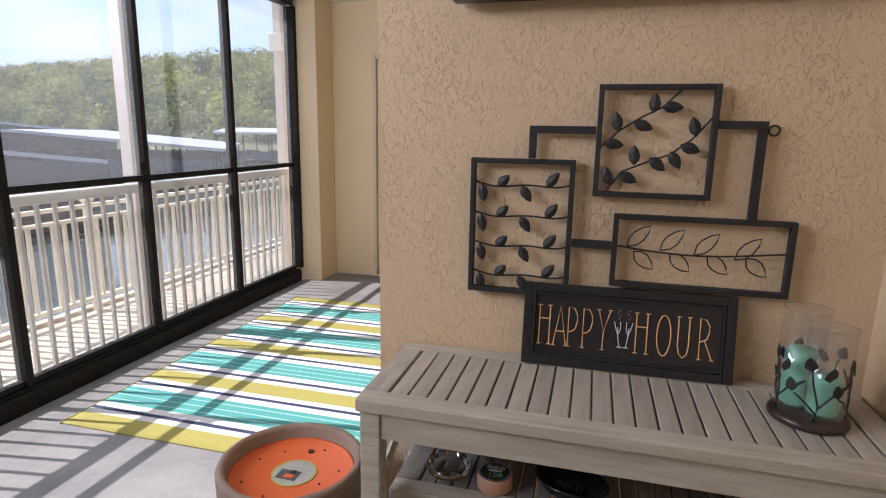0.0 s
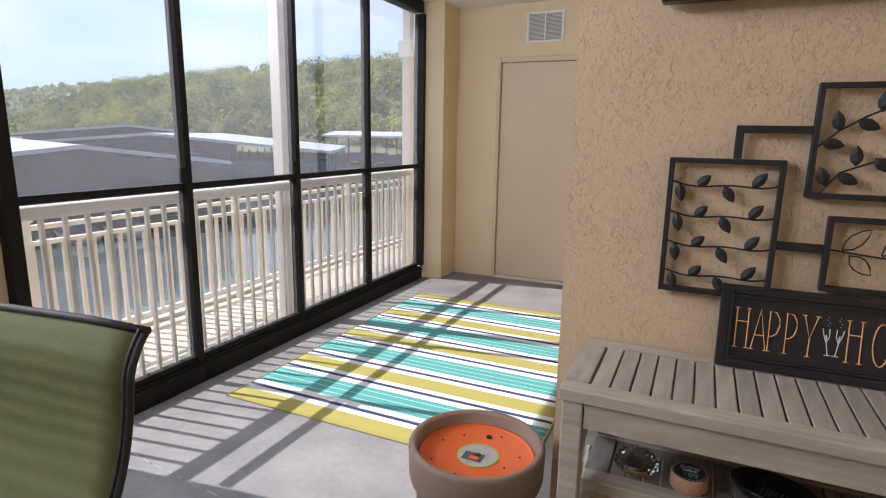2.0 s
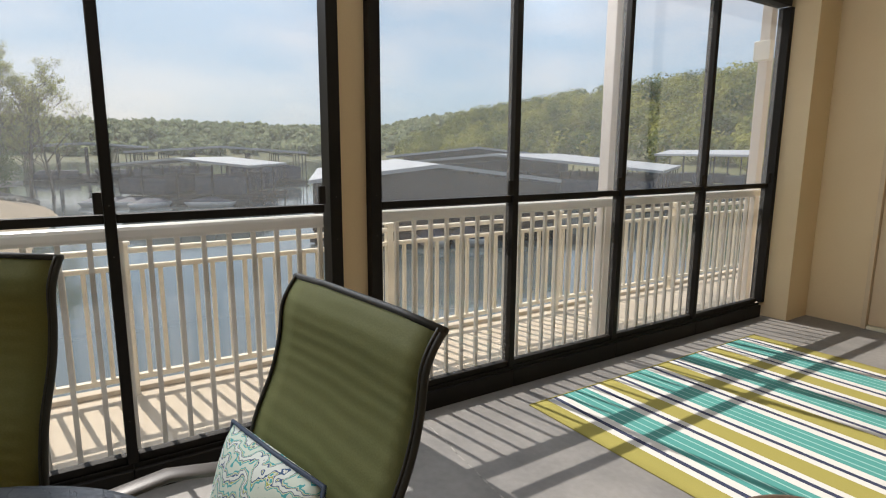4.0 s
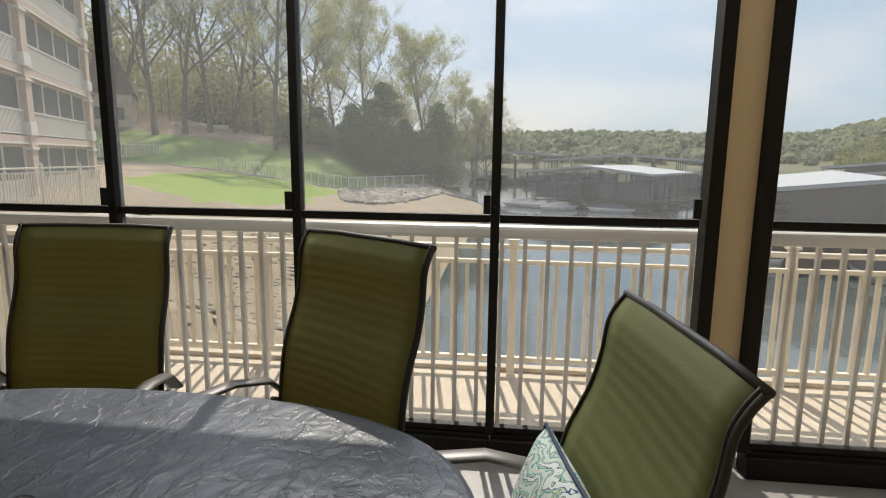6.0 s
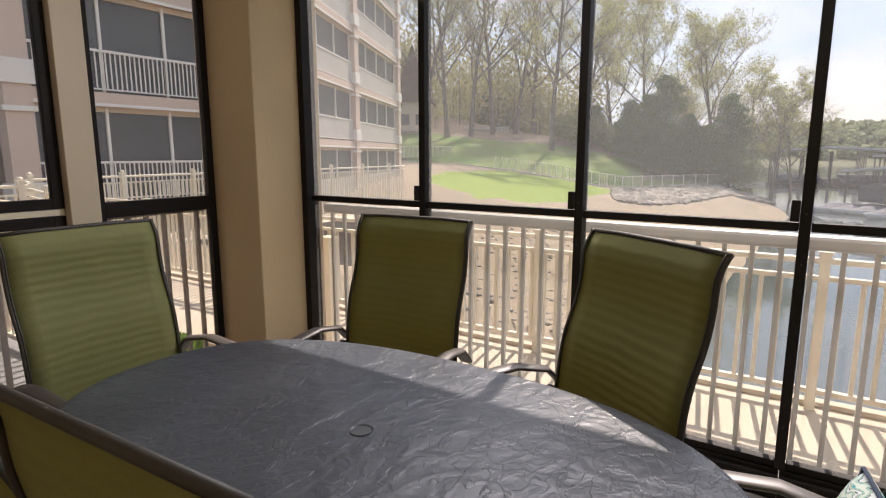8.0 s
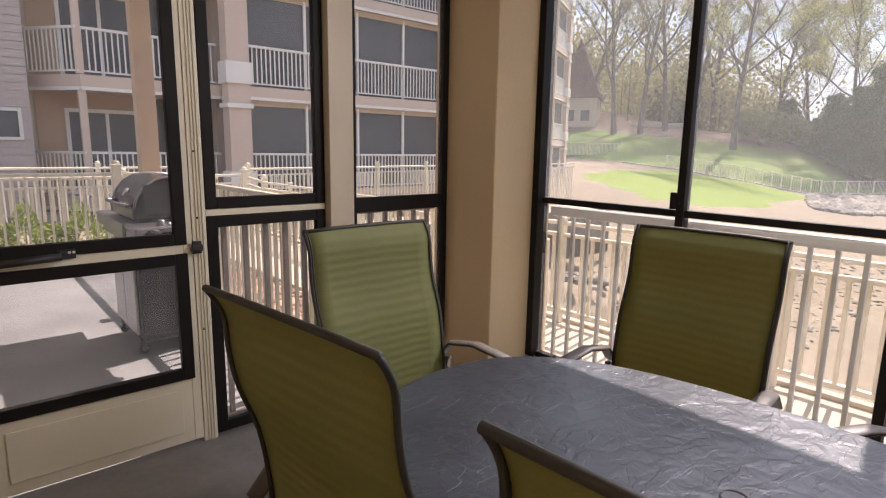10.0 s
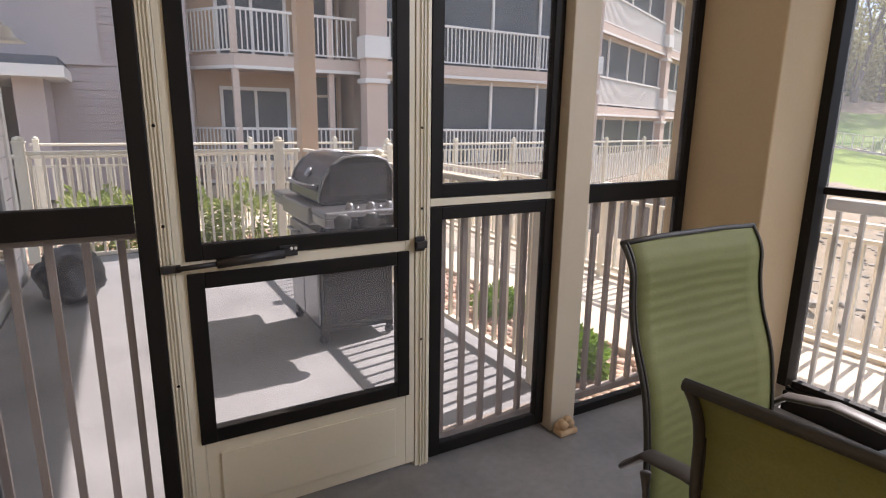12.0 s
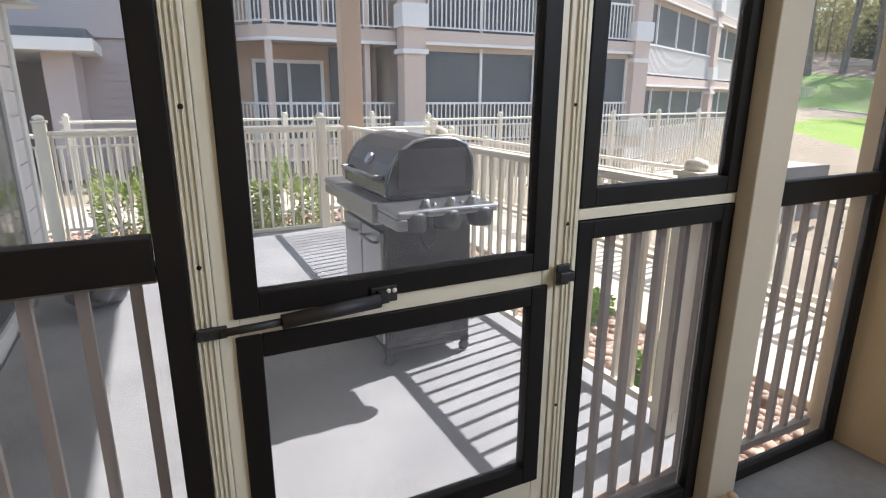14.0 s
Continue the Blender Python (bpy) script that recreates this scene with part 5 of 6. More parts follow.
gd = raw("ground", vs, fs, LAND, label="bare muddy bank rising to a lawn and wooded slopes", category="ground", kind=S, smooth=True)
LITTER = mat("dry leaf litter", (0.30, 0.22, 0.17), (0.20, 0.16, 0.11), scale=0.25, rough=0.95, bscale=2, fine=0.3, bump=0.05)
for m_ in (LAWN, SLOPE, FLOORW, LITTER):
    gd.data.materials.append(m_)
kinds = []
for f_ in gd.data.polygons:
    x, y, _ = f_.center
    d, yaw = math.hypot(x - 2.42, y - 3.05), math.degrees(math.atan2(2.42 - x, y - 3.05)) % 360
    wob = 1 + 0.12 * noise.noise(Vector((x * 0.12, y * 0.12, 3)))
    fd = fence_at(yaw)[0]
    k = 0
    if y > 80 or x < -250:
        k = 3
    elif 90 < yaw < 170 and d > fd + 0.6:
        patch = noise.noise(Vector((x * 0.09, y * 0.09, 7))) + 0.6 * noise.noise(Vector((x * 0.3, y * 0.3, 1)))
        k = 2 if d - fd < (19 + 7 * patch if yaw > 104 else 5 + 4 * patch) else 4
    elif 106 < yaw < 126.5 and np.interp(yaw, [106, 108, 110.5, 115, 119.6, 123, 125.5, 126.5], [57, 50, 41, 34, 31, 33, 38, 50]) * (0.96 + 0.04 * wob) < d < np.interp(yaw, [106, 117, 120, 125, 126.5], [fd - 1.2, fd - 1.6, 52, 43, 40]):
        k = 1
    kinds.append(k)
gd.data.polygons.foreach_set("material_index", kinds)

# ---- neighbouring apartment building ----
BROWNW = mat("brown render", (0.46, 0.31, 0.20), (0.50, 0.34, 0.22), scale=0.5, rough=0.8, bscale=12, fine=0.05)
BEIGE = mat("beige render", (0.54, 0.44, 0.34), (0.58, 0.47, 0.37), scale=0.5, rough=0.8, bscale=12, fine=0.05)
PINKB = mat("pinkish render", (0.60, 0.47, 0.385), (0.64, 0.50, 0.415), scale=0.5, rough=0.8, bscale=12, fine=0.05)
GREYS = mat("grey siding", (0.46, 0.38, 0.355), (0.50, 0.42, 0.39), scale=0.6, rough=0.8, bscale=12, fine=0.06)
FASC = mat("white fascia paint", (0.76, 0.72, 0.67), (0.80, 0.76, 0.71), scale=0.5, rough=0.6, bscale=12, fine=0.05)
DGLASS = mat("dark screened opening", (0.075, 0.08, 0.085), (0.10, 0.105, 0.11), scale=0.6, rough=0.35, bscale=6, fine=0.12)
ROOF = mat("grey shingle", (0.11, 0.11, 0.12), (0.15, 0.15, 0.155), scale=2, rough=0.85, bscale=25, fine=0.15)


def storey_wing(name, p, ang, z0, storeys, bays, bay_w, label, depth=7.0, colw=0.6, sh=2.9, rail_h=1.02, open_=False):
    """A balconied wing: facade along local +x from p, seen from local +y; screened bays between columns."""
    b_ = thing(name, (*p, z0), ang, label, "apartment building", kind=S)
    L = bays * bay_w
    part("wall", box(-0.1, L + 0.1, -depth, -1.3, -1.2, storeys * sh + 0.4), BEIGE, b_)
    for s in range(storeys):
        z = s * sh
        R_ = L - 1.0 if open_ else L + 0.15
        bm = bmesh.new()
        lo, hi = ([bm.verts.new((u, v_, zz)) for u, v_ in ((-0.15, -1.298), (L + (0.0 if open_ else 0.15), -1.298), (R_, 0.12), (-0.15, 0.12))] for zz in (z - 0.34, z - 0.02))
        bm.faces.new(lo), bm.faces.new(hi)
        for q in range(4):
            bm.faces.new((lo[q], lo[(q + 1) % 4], hi[(q + 1) % 4], hi[q]))
        fl = part("floor_slab", bm, PINKB, b_)
        part("band", box(-0.16, R_, 0.121, 0.15, z - 0.38, z - 0.30), FASC, fl)
        if open_:
            rt = math.hypot(1.0, 1.42)
            bm = box(0, rt, -0.02, 0.04, z + rail_h, z + rail_h + 0.06)
            bx(bm, 0, rt, 0.0, 0.03, z + 0.05, z + 0.09)
            bx(bm, 0, rt, 0.0, 0.04, z - 0.38, z - 0.30)
            for q in range(13):
                bx(bm, 0.05 + q * 0.13, 0.078 + q * 0.13, 0.0, 0.028, z + 0.08, z + rail_h)
            part("return_rail", bm, FASC, fl).matrix_basis = pose(R_, 0.1, 0, 0, 0, -math.degrees(math.atan2(1.42, 1.0)))
        vs_, fs_, bw = [], [], (0.026 if bay_w > 8 else 0.015)
        for i in range(int(R_ / 0.13)):
            x, k = 0.05 + i * 0.13, len(vs_)
            vs_ += [(x + a, 0.02 + c_, zz) for zz in (z + 0.08, z + rail_h) for a, c_ in ((-bw, -0.014), (bw, -0.014), (bw, 0.014), (-bw, 0.014))]
            fs_ += [(k + q, k + (q + 1) % 4, k + 4 + (q + 1) % 4, k + 4 + q) for q in range(4)]
        raw("balusters", vs_, fs_, FASC, fl, kind="stuff")
        bm = box(-0.1, R_ - 0.05, -0.02, 0.06, z + rail_h, z + rail_h + 0.06)
        bx(bm, -0.1, R_ - 0.05, 0.0, 0.04, z + 0.05, z + 0.09)
        part("rail", bm, FASC, fl)
        for k in range(bays):
            x = k * bay_w + (0 if open_ else colw / 2)
            w2 = bay_w - colw
            if open_:
                part("back_wall", box(x, x + w2, -1.298, -1.25, z, z + sh - 0.36), BROWNW, b_)
                ob = part("glass_door", box(x + 1.55, x + 3.25, -1.248, -1.235, z + 0.05, z + 2.05), DGLASS, b_)
                part("door_frame", frame_rect(x + 1.46, x + 3.34, z, z + 2.15, -1.247, -1.20, 0.09), FASC, ob)
                part("door_stile", box(x + 2.36, x + 2.44, -1.234, -1.20, z + 0.09, z + 2.06), FASC, ob)
                part("slim_post", box(R_ - 0.10, R_ + 0.06, -0.06, 0.10, z, z + sh - 0.38), PINKB, b_)
                part("slim_post", box(x + 0.55, x + 0.70, -0.12, 0.03, z, z + sh - 0.38), PINKB, b_)
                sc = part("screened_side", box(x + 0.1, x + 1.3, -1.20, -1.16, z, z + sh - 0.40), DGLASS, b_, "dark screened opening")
                part("side_frame", frame_rect(x + 0.25, x + 1.0, z + 0.05, z + 2.0, -1.159, -1.12, 0.07), BEIGE, sc)
                continue
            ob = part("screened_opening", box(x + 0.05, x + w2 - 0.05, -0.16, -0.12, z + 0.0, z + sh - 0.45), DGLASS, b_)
            n2 = 4 if w2 > 7 else (3 if w2 > 3 else 2)
            for q in range(n2 + 1):
                xx = x + 0.03 + q * (w2 - 0.06) / n2
                part("upright", box(xx - 0.035, xx + 0.035, -0.118, -0.05, z, z + sh - 0.42), FASC, ob)
            part("head", box(x, x + w2, -0.118, -0.06, z + sh - 0.52, z + sh - 0.36), BEIGE, ob)
    for k in range(0 if open_ else bays + 1):
        x = k * bay_w
        cc = part("column", box(x - colw / 2, x + colw / 2, -0.25, 0.22, -0.34, storeys * sh), PINKB, b_)
        for s in range(storeys):
            for zz in (s * sh + sh - 0.62, s * sh + 0.02):
                part("cap", box(x - colw / 2 - 0.06, x + colw / 2 + 0.06, -0.31, 0.28, zz, zz + (0.12 if zz > s * sh + 1.5 else 0.56)), FASC, cc)
    part("roof", box(-0.7, L + 0.7, -depth - 0.6, 0.8, storeys * sh, storeys * sh + 0.35), ROOF, b_)
    return b_


# facade straight across the garden, local +x runs towards -x of the world, its front looks to +y
storey_wing("apartment_building", (-11.2, -13.0), 0, 0.08, 4, 1, 7.8, "four storey beige apartment wing with screened balconies", depth=8)
storey_wing("apartment_building", (-3.0, -13.55), 0, 0.08, 4, 1, 4.14, "beige apartment bay with white railed balconies", depth=8, colw=0.2, open_=True)
storey_wing("apartment_building", (-30.0, -22.3), 25, -0.9, 5, 2, 10.2, "long beige apartment wing with stacked screened balconies", depth=9, colw=0.7, sh=2.95)

hb = thing("house_siding", (1.14, -13.7, 0.05), label="grey sided house part with white windows", category="house", kind=S)
part("wall", box(0, 3.0, -6, 0, -1, 9.5), GREYS, hb)
bm = bmesh.new()
for k in range(56):
    bx(bm, 0.0, 3.0, 0.0, 0.02, -0.6 + k * 0.18, -0.6 + k * 0.18 + 0.165)
part("siding_board", bm, GREYS, hb, kind="stuff")
for x, z, w_, h_ in ((0.18, 1.35, 1.05, 0.72), (0.45, 4.15, 1.15, 1.5), (0.45, 7.1, 1.15, 1.5)):
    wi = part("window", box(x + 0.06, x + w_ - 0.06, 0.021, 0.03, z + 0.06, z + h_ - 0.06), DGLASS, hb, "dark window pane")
    fr_ = part("window_frame", frame_rect(x, x + w_, z, z + h_, 0.02, 0.06, 0.07), RAILW, wi, "white window frame")
    part("centre_bar", box(x + w_ / 2 - 0.03, x + w_ / 2 + 0.03, 0.031, 0.055, z + 0.07, z + h_ - 0.07), RAILW, wi)
gh = thing("garage_wing", (4.0, -12.0, -0.3), label="low grey wing with a shingled roof and open garage", category="house", kind=S)
bm = bmesh.new()
bx(bm, 0, 0.5, -5, 0, 0, 2.4)
bx(bm, 3.0, 3.3, -5, 0, 0, 2.4)
bx(bm, 0.0, 6.0, -5.2, -5.0, 0, 2.4)
part("wall", bm, GREYS, gh)
part("post", box(1.5, 1.66, -0.2, -0.04, 0, 2.4), GREYS, gh)
bm = bmesh.new()
bx(bm, -0.4, 7.5, -5.6, 0.5, 2.4, 2.62)
part("eave", bm, FASC, gh, "pale eave")
part("roof", box(-0.3, 7.4, -5.5, 0.3, 2.622, 2.8), ROOF, gh, "dark shingle roof")
part("upper_wall", box(-1.0, 1.3, -5.4, -1.6, 2.802, 8.0), GREYS, gh)

# garden fences and ramp rails of cream paint
for nm, a, b2, z0, h in (("railing_garden", (-1.2, -6.9), (4.4, -6.9), -0.35, 1.25), ("railing_garden", (-2.0, -9.2), (-16.0, -11.0), -0.75, 1.65), ("railing_garden", (4.2, -10.5), (-1.8, -10.5), -0.4, 1.3), ("railing_garden", (-1.55, -7.1), (-2.0, -9.2), -0.3, 1.05)):
    railing(nm, a, b2, z0, h, 0.12, RAILC, "cream railing with capped posts across the garden", bar=0.03, rail=(0.06, 0.05), posts=[0.1 + 1.83 * k for k in range(int(math.hypot(b2[0] - a[0], b2[1] - a[1]) / 1.83) + 1)], post_h=h + 0.05, cap="ball", second=h - 0.14, stuff=True)
tagged(part("garden_path", box(-1.2, 5.0, -8.9, -7.0, -0.5, -0.32), WALKC), "pale concrete garden path", "path", kind=S)
tagged(part("garden_path", box(-16, -1.65, -11.2, -9.4, -1.0, -0.72), WALKC), "pale concrete garden path", "path", kind=S)
tagged(part("retaining_wall", box(-16, -1.7, -9.38, -9.25, -2.4, -0.7), mat("weathered retaining timber", (0.16, 0.14, 0.12), (0.22, 0.19, 0.16), scale=1.5, rough=0.9, bscale=12, fine=0.2, stretch=(1, 1, 6))), "dark retaining wall under the path", "wall", kind=S)
pr_ = thing("walkway_post", (-0.62, -0.05, -0.2), label="short cream bollard on the walkway by the corner", category="post")
part("post", box(-0.05, 0.05, -0.05, 0.05, 0, 0.93, 0.006), RAILC, pr_)
for y in (6.10, 8.02):
    c_ = thing("walkway_column", (-0.29, y, 0), label="tall pale square column between porch and walkway", category="column", kind=S)
    part("column", box(-0.065, 0.020, -0.045, 0.045, -0.2, 2.9, 0.006), mat("pale column paint", (0.55, 0.50, 0.45), (0.6, 0.55, 0.5), scale=2, rough=0.6) if y < 7 else bpy.data.materials["pale column paint"], c_)

bx_ = thing("junction_box", (-0.29, 7.94, 2.12), label="small white electrical box on the end column", category="electrical box")
part("box", box(-0.07, 0.07, -0.04, 0.014, 0, 0.16, 0.006), RAILW, bx_)

# ---- river stones between walkway and patio ----
STONE = mat("river pebble", (0.34, 0.20, 0.13), (0.48, 0.35, 0.26), scale=9, rough=0.75, bscale=60, fine=0.15, island=0.45)
protos = []
for q in range(6):
    bm = bmesh.new()
    bmesh.ops.create_icosphere(bm, subdivisions=1, radius=1.0)
    for v_ in bm.verts:
        v_.co *= 1 + 0.25 * noise.noise(v_.co * 1.3 + Vector((q * 9, 0, 0)))
    protos.append(([v_.co.copy() for v_ in bm.verts], [[v_.index for v_ in f_.verts] for f_ in bm.faces]))
    bm.free()


def pebbles(name, n, spot, size, label, category="stones", material=STONE, parent=None):
    rnd = random.Random(name)
    vs_, fs_ = [], []
    for i in range(n):
        cx, cy, cz = spot(rnd)
        s, q, a = rnd.uniform(*size), protos[rnd.randrange(6)], rnd.uniform(0, 6.28)
        sx, sy, sz = s * rnd.uniform(0.8, 1.5), s, s * rnd.uniform(0.45, 0.8)
        k = len(vs_)
        ca, sa = math.cos(a), math.sin(a)
        vs_ += [(cx + v_.x * sx * ca - v_.y * sy * sa, cy + v_.x * sx * sa + v_.y * sy * ca, cz + v_.z * sz) for v_ in q[0]]
        fs_ += [[k + i_ for i_ in f_] for f_ in q[1]]
    return raw(name, vs_, fs_, material, parent, label, category, "stuff", smooth=material is STONE)


pebbles("river_stones", 7000, lambda r: (r.uniform(-0.2, 0.86), r.uniform(-4.8, -0.28), -0.30 + r.uniform(0, 0.05)), (0.022, 0.05), "tan and brown river stones beside the patio")
pebbles("garden_stones", 2500, lambda r: (r.uniform(-0.2, 4.0), r.uniform(-6.8, -4.85), -0.31 + r.uniform(0, 0.04)), (0.03, 0.06), "tan river stones in the garden bed")
RIP = mat("pale riprap rock", (0.20, 0.175, 0.145), (0.36, 0.32, 0.26), scale=1, rough=0.9, bscale=6, fine=0.2, island=0.45)


def riprap(r):
    yaw = r.uniform(93.0, 106.5)
    fd = float(fence_at(yaw)[0])
    d = fd - 0.6 - r.uniform(0, 15) * (0.5 + 0.5 * math.sin((106.5 - yaw) * 0.25))
    x, y = 2.42 - d * math.sin(radians(yaw)), 3.05 + d * math.cos(radians(yaw))
    return (x, y, height(x, y) + 0.02)


pebbles("riprap", 2400, riprap, (0.14, 0.50), "pale broken rocks along the shore", "rocks", RIP)
pebbles("bank_rubble", 1500, lambda r: (lambda x, y: (x, y, height(x, y)))(-r.uniform(4, 26), -r.uniform(1.5, 9)), (0.03, 0.10), "scattered small stones on the muddy bank", "stones", RIP)

# ---- plants ----
LEAF_A = leafy("fresh shrub leaf", (0.10, 0.20, 0.02), (0.19, 0.30, 0.04), 3)
LEAF_G = leafy("pale yellow green leaf", (0.20, 0.26, 0.06), (0.32, 0.36, 0.12), 3)
LEAF_B = leafy("spring oak leaf", (0.34, 0.36, 0.10), (0.50, 0.48, 0.18), 0.2)
LEAF_C = leafy("dark cedar needles", (0.095, 0.15, 0.06), (0.15, 0.215, 0.085), 0.6)
LEAF_D = leafy("far spring woods leaf", (0.075, 0.115, 0.04), (0.36, 0.36, 0.09), 0.07)
LEAF_D.node_tree.nodes["Color Ramp"].color_ramp.elements[0].position, LEAF_D.node_tree.nodes["Color Ramp"].color_ramp.elements[1].position = 0.40, 0.62
BARK = mat("grey brown bark", (0.13, 0.11, 0.09), (0.18, 0.155, 0.13), scale=2, rough=0.9, bscale=12, fine=0.25)
GRASS = leafy("grass blade", (0.09, 0.16, 0.02), (0.14, 0.23, 0.04), 2)


# Distance haze is mixed into the ridge and slope woods leaf colours.
LEAF_F = leafy("haze-tinted ridge leaf", (0.27, 0.31, 0.19), (0.33, 0.36, 0.21), 0.02)
LEAF_H = leafy("haze-tinted spring woods leaf", (0.26, 0.26, 0.12), (0.42, 0.39, 0.17), 0.12)
LEAF_E = leafy("olive thicket leaf", (0.17, 0.21, 0.085), (0.29, 0.31, 0.13), 0.3)


def leaf_cloud(name, centres, size, material, parent=None, label="", category="", seed=1, aspect=0.6, facing=None):
    """Many small leaf quads, one at each centre; facing turns them roughly along a direction each."""
    rg = np.random.RandomState(seed)
    c_ = np.asarray(centres, float)
    n = len(c_)
    a = rg.normal(size=(n, 3))
    if facing is not None:
        a = np.cross(facing + 0.35 * rg.normal(size=(n, 3)), a)
    a /= np.linalg.norm(a, axis=1, keepdims=True)
    b_ = np.cross(a, rg.normal(size=(n, 3)) if facing is None else facing + 0.35 * rg.normal(size=(n, 3)))
    b_ /= np.linalg.norm(b_, axis=1, keepdims=True)
    s = size * rg.uniform(0.6, 1.4, (n, 1))
    q = np.stack([c_ - a * s, c_ + b_ * s * aspect, c_ + a * s, c_ - b_ * s * aspect], 1).reshape(-1, 3)
    f_ = np.arange(4 * n).reshape(-1, 4)
    return raw(name, q.tolist(), f_.tolist(), material, parent, label, category, "stuff")


def shrub(x, y, z, r, h, n, seed, label):
    s = thing("shrub", (x, y, z), label=label, category="shrub")
    rg = np.random.RandomState(seed)
    p_ = rg.normal(size=(n, 3))
    p_ /= np.linalg.norm(p_, axis=1, keepdims=True)
    p_ *= (rg.uniform(0.3, 1, (n, 1)) ** 0.5) * (1 + 0.25 * np.sin(p_[:, :1] * 7 + seed))
    p_ = p_ * [r, r, h / 2] + [0, 0, h / 2]
    leaf_cloud("foliage", p_, 0.022 if h < 0.5 else 0.026, LEAF_A if h < 0.5 else LEAF_G, s, seed=seed)
    bm = bmesh.new()
    for k in range(7):
        a = k * 0.9
        pipe(bm, [(0, 0, -0.05), (r * 0.3 * math.cos(a), r * 0.3 * math.sin(a), h * 0.4), (r * 0.6 * math.cos(a), r * 0.6 * math.sin(a), h * 0.8)], 0.008, 5, taper=0.4)
    part("stems", bm, BARK, s)


shrub(0.31, -0.80, -0.3, 0.27, 0.34, 3600, 3, "small bright green shrub among river stones")
shrub(0.05, -1.95, -0.3, 0.22, 0.30, 1500, 8, "small bright green shrub among river stones")
for k, x in enumerate((1.5, 2.1, 2.6, 3.1)):
    shrub(x, -5.35 - 0.2 * (k % 2), -0.35, 0.45, 0.95, 2200, 20 + k, "leafy green shrub behind the patio railing")


def tree(x, y, h, spread, seed, leaves, label, material=None, leaf=0.10, levels=4, low=0.38):
    """A tall trunk that goes on as a leader, upright forking limbs, fine twigs, thin spring leaves at their tips."""
    z = height(x, y) - 0.2
    t_ = thing("tree", (x, y, z), label=label, category="tree")
    rnd = random.Random(seed)
    vs_, fs_, tips = [], [], []

    def limb(p, d, ln_, r0, lev):
        steps = 7 if lev == 0 else (4 if lev == 1 else 3)
        bend = 0.07 if lev == 0 else 0.20
        pts, q = [p], p
        for s in range(steps):
            d = (d + Vector((rnd.uniform(-1, 1), rnd.uniform(-1, 1), rnd.uniform(-0.2, 0.75))) * bend).normalized()
            q = q + d * ln_ / steps
            pts.append(q)
        sg_ = 7 if lev == 0 else (4 if lev < 3 else 3)
        k0 = len(vs_)
        up = Vector((0.3, 0.1, 1)).normalized()
        for i, p_ in enumerate(pts):
            a = d.cross(up).normalized() if d.cross(up).length > 0.01 else Vector((1, 0, 0))
            b_ = a.cross(d).normalized()
            rr = r0 * (1 - 0.62 * i / steps) * (1.35 if lev == 0 and i == 0 else 1)
            vs_.extend([tuple(p_ + a * rr * math.cos(k * math.tau / sg_) + b_ * rr * math.sin(k * math.tau / sg_)) for k in range(sg_)])
        for i in range(steps):
            for k in range(sg_):
                a0 = k0 + i * sg_
                fs_.append((a0 + k, a0 + (k + 1) % sg_, a0 + sg_ + (k + 1) % sg_, a0 + sg_ + k))
        if lev >= levels - 1:
            tips.extend(pts[-2:])
        if lev < levels:
            n = rnd.randint(9, 12) if lev == 0 else rnd.randint(4, 5)
            for i in range(n):
                f_ = low + (1 - low) * (i + rnd.random()) / n if lev == 0 else rnd.uniform(0.3, 1.0)
                g = f_ * steps
                st = pts[min(steps - 1, int(g))].lerp(pts[min(steps, int(g) + 1)], g % 1)
                a = rnd.uniform(0, math.tau) if lev else i * 2.4 + rnd.uniform(-0.5, 0.5)
                side = Vector((math.cos(a), math.sin(a), rnd.uniform(0.1, 0.8)))
                nd = (d * 0.55 + side * spread).normalized()
                nl = h * rnd.uniform(0.26, 0.40) * (1.15 - 0.65 * (f_ - low) / (1 - low)) if lev == 0 else ln_ * rnd.uniform(0.42, 0.62)
                limb(st, nd, nl, max(0.016, r0 * (0.50 if lev == 0 else 0.52) * (1.1 - 0.5 * f_)), lev + 1)

    limb(Vector((0, 0, 0)), Vector((rnd.uniform(-0.12, 0.12), rnd.uniform(-0.12, 0.12), 1)).normalized(), h * 0.86, h * 0.0125, 0)
    raw("trunk", vs_, fs_, BARK, t_)
    if leaves:
        rg = np.random.RandomState(seed)
        tp = np.array([tuple(q) for q in tips])
        keep = tp[rg.uniform(size=len(tp)) < 0.75]
        c_ = keep[rg.randint(0, len(keep), leaves)] + rg.normal(size=(leaves, 3)) * h * 0.014
        leaf_cloud("crown", c_, leaf, material or LEAF_B, t_, seed=seed)
    return t_


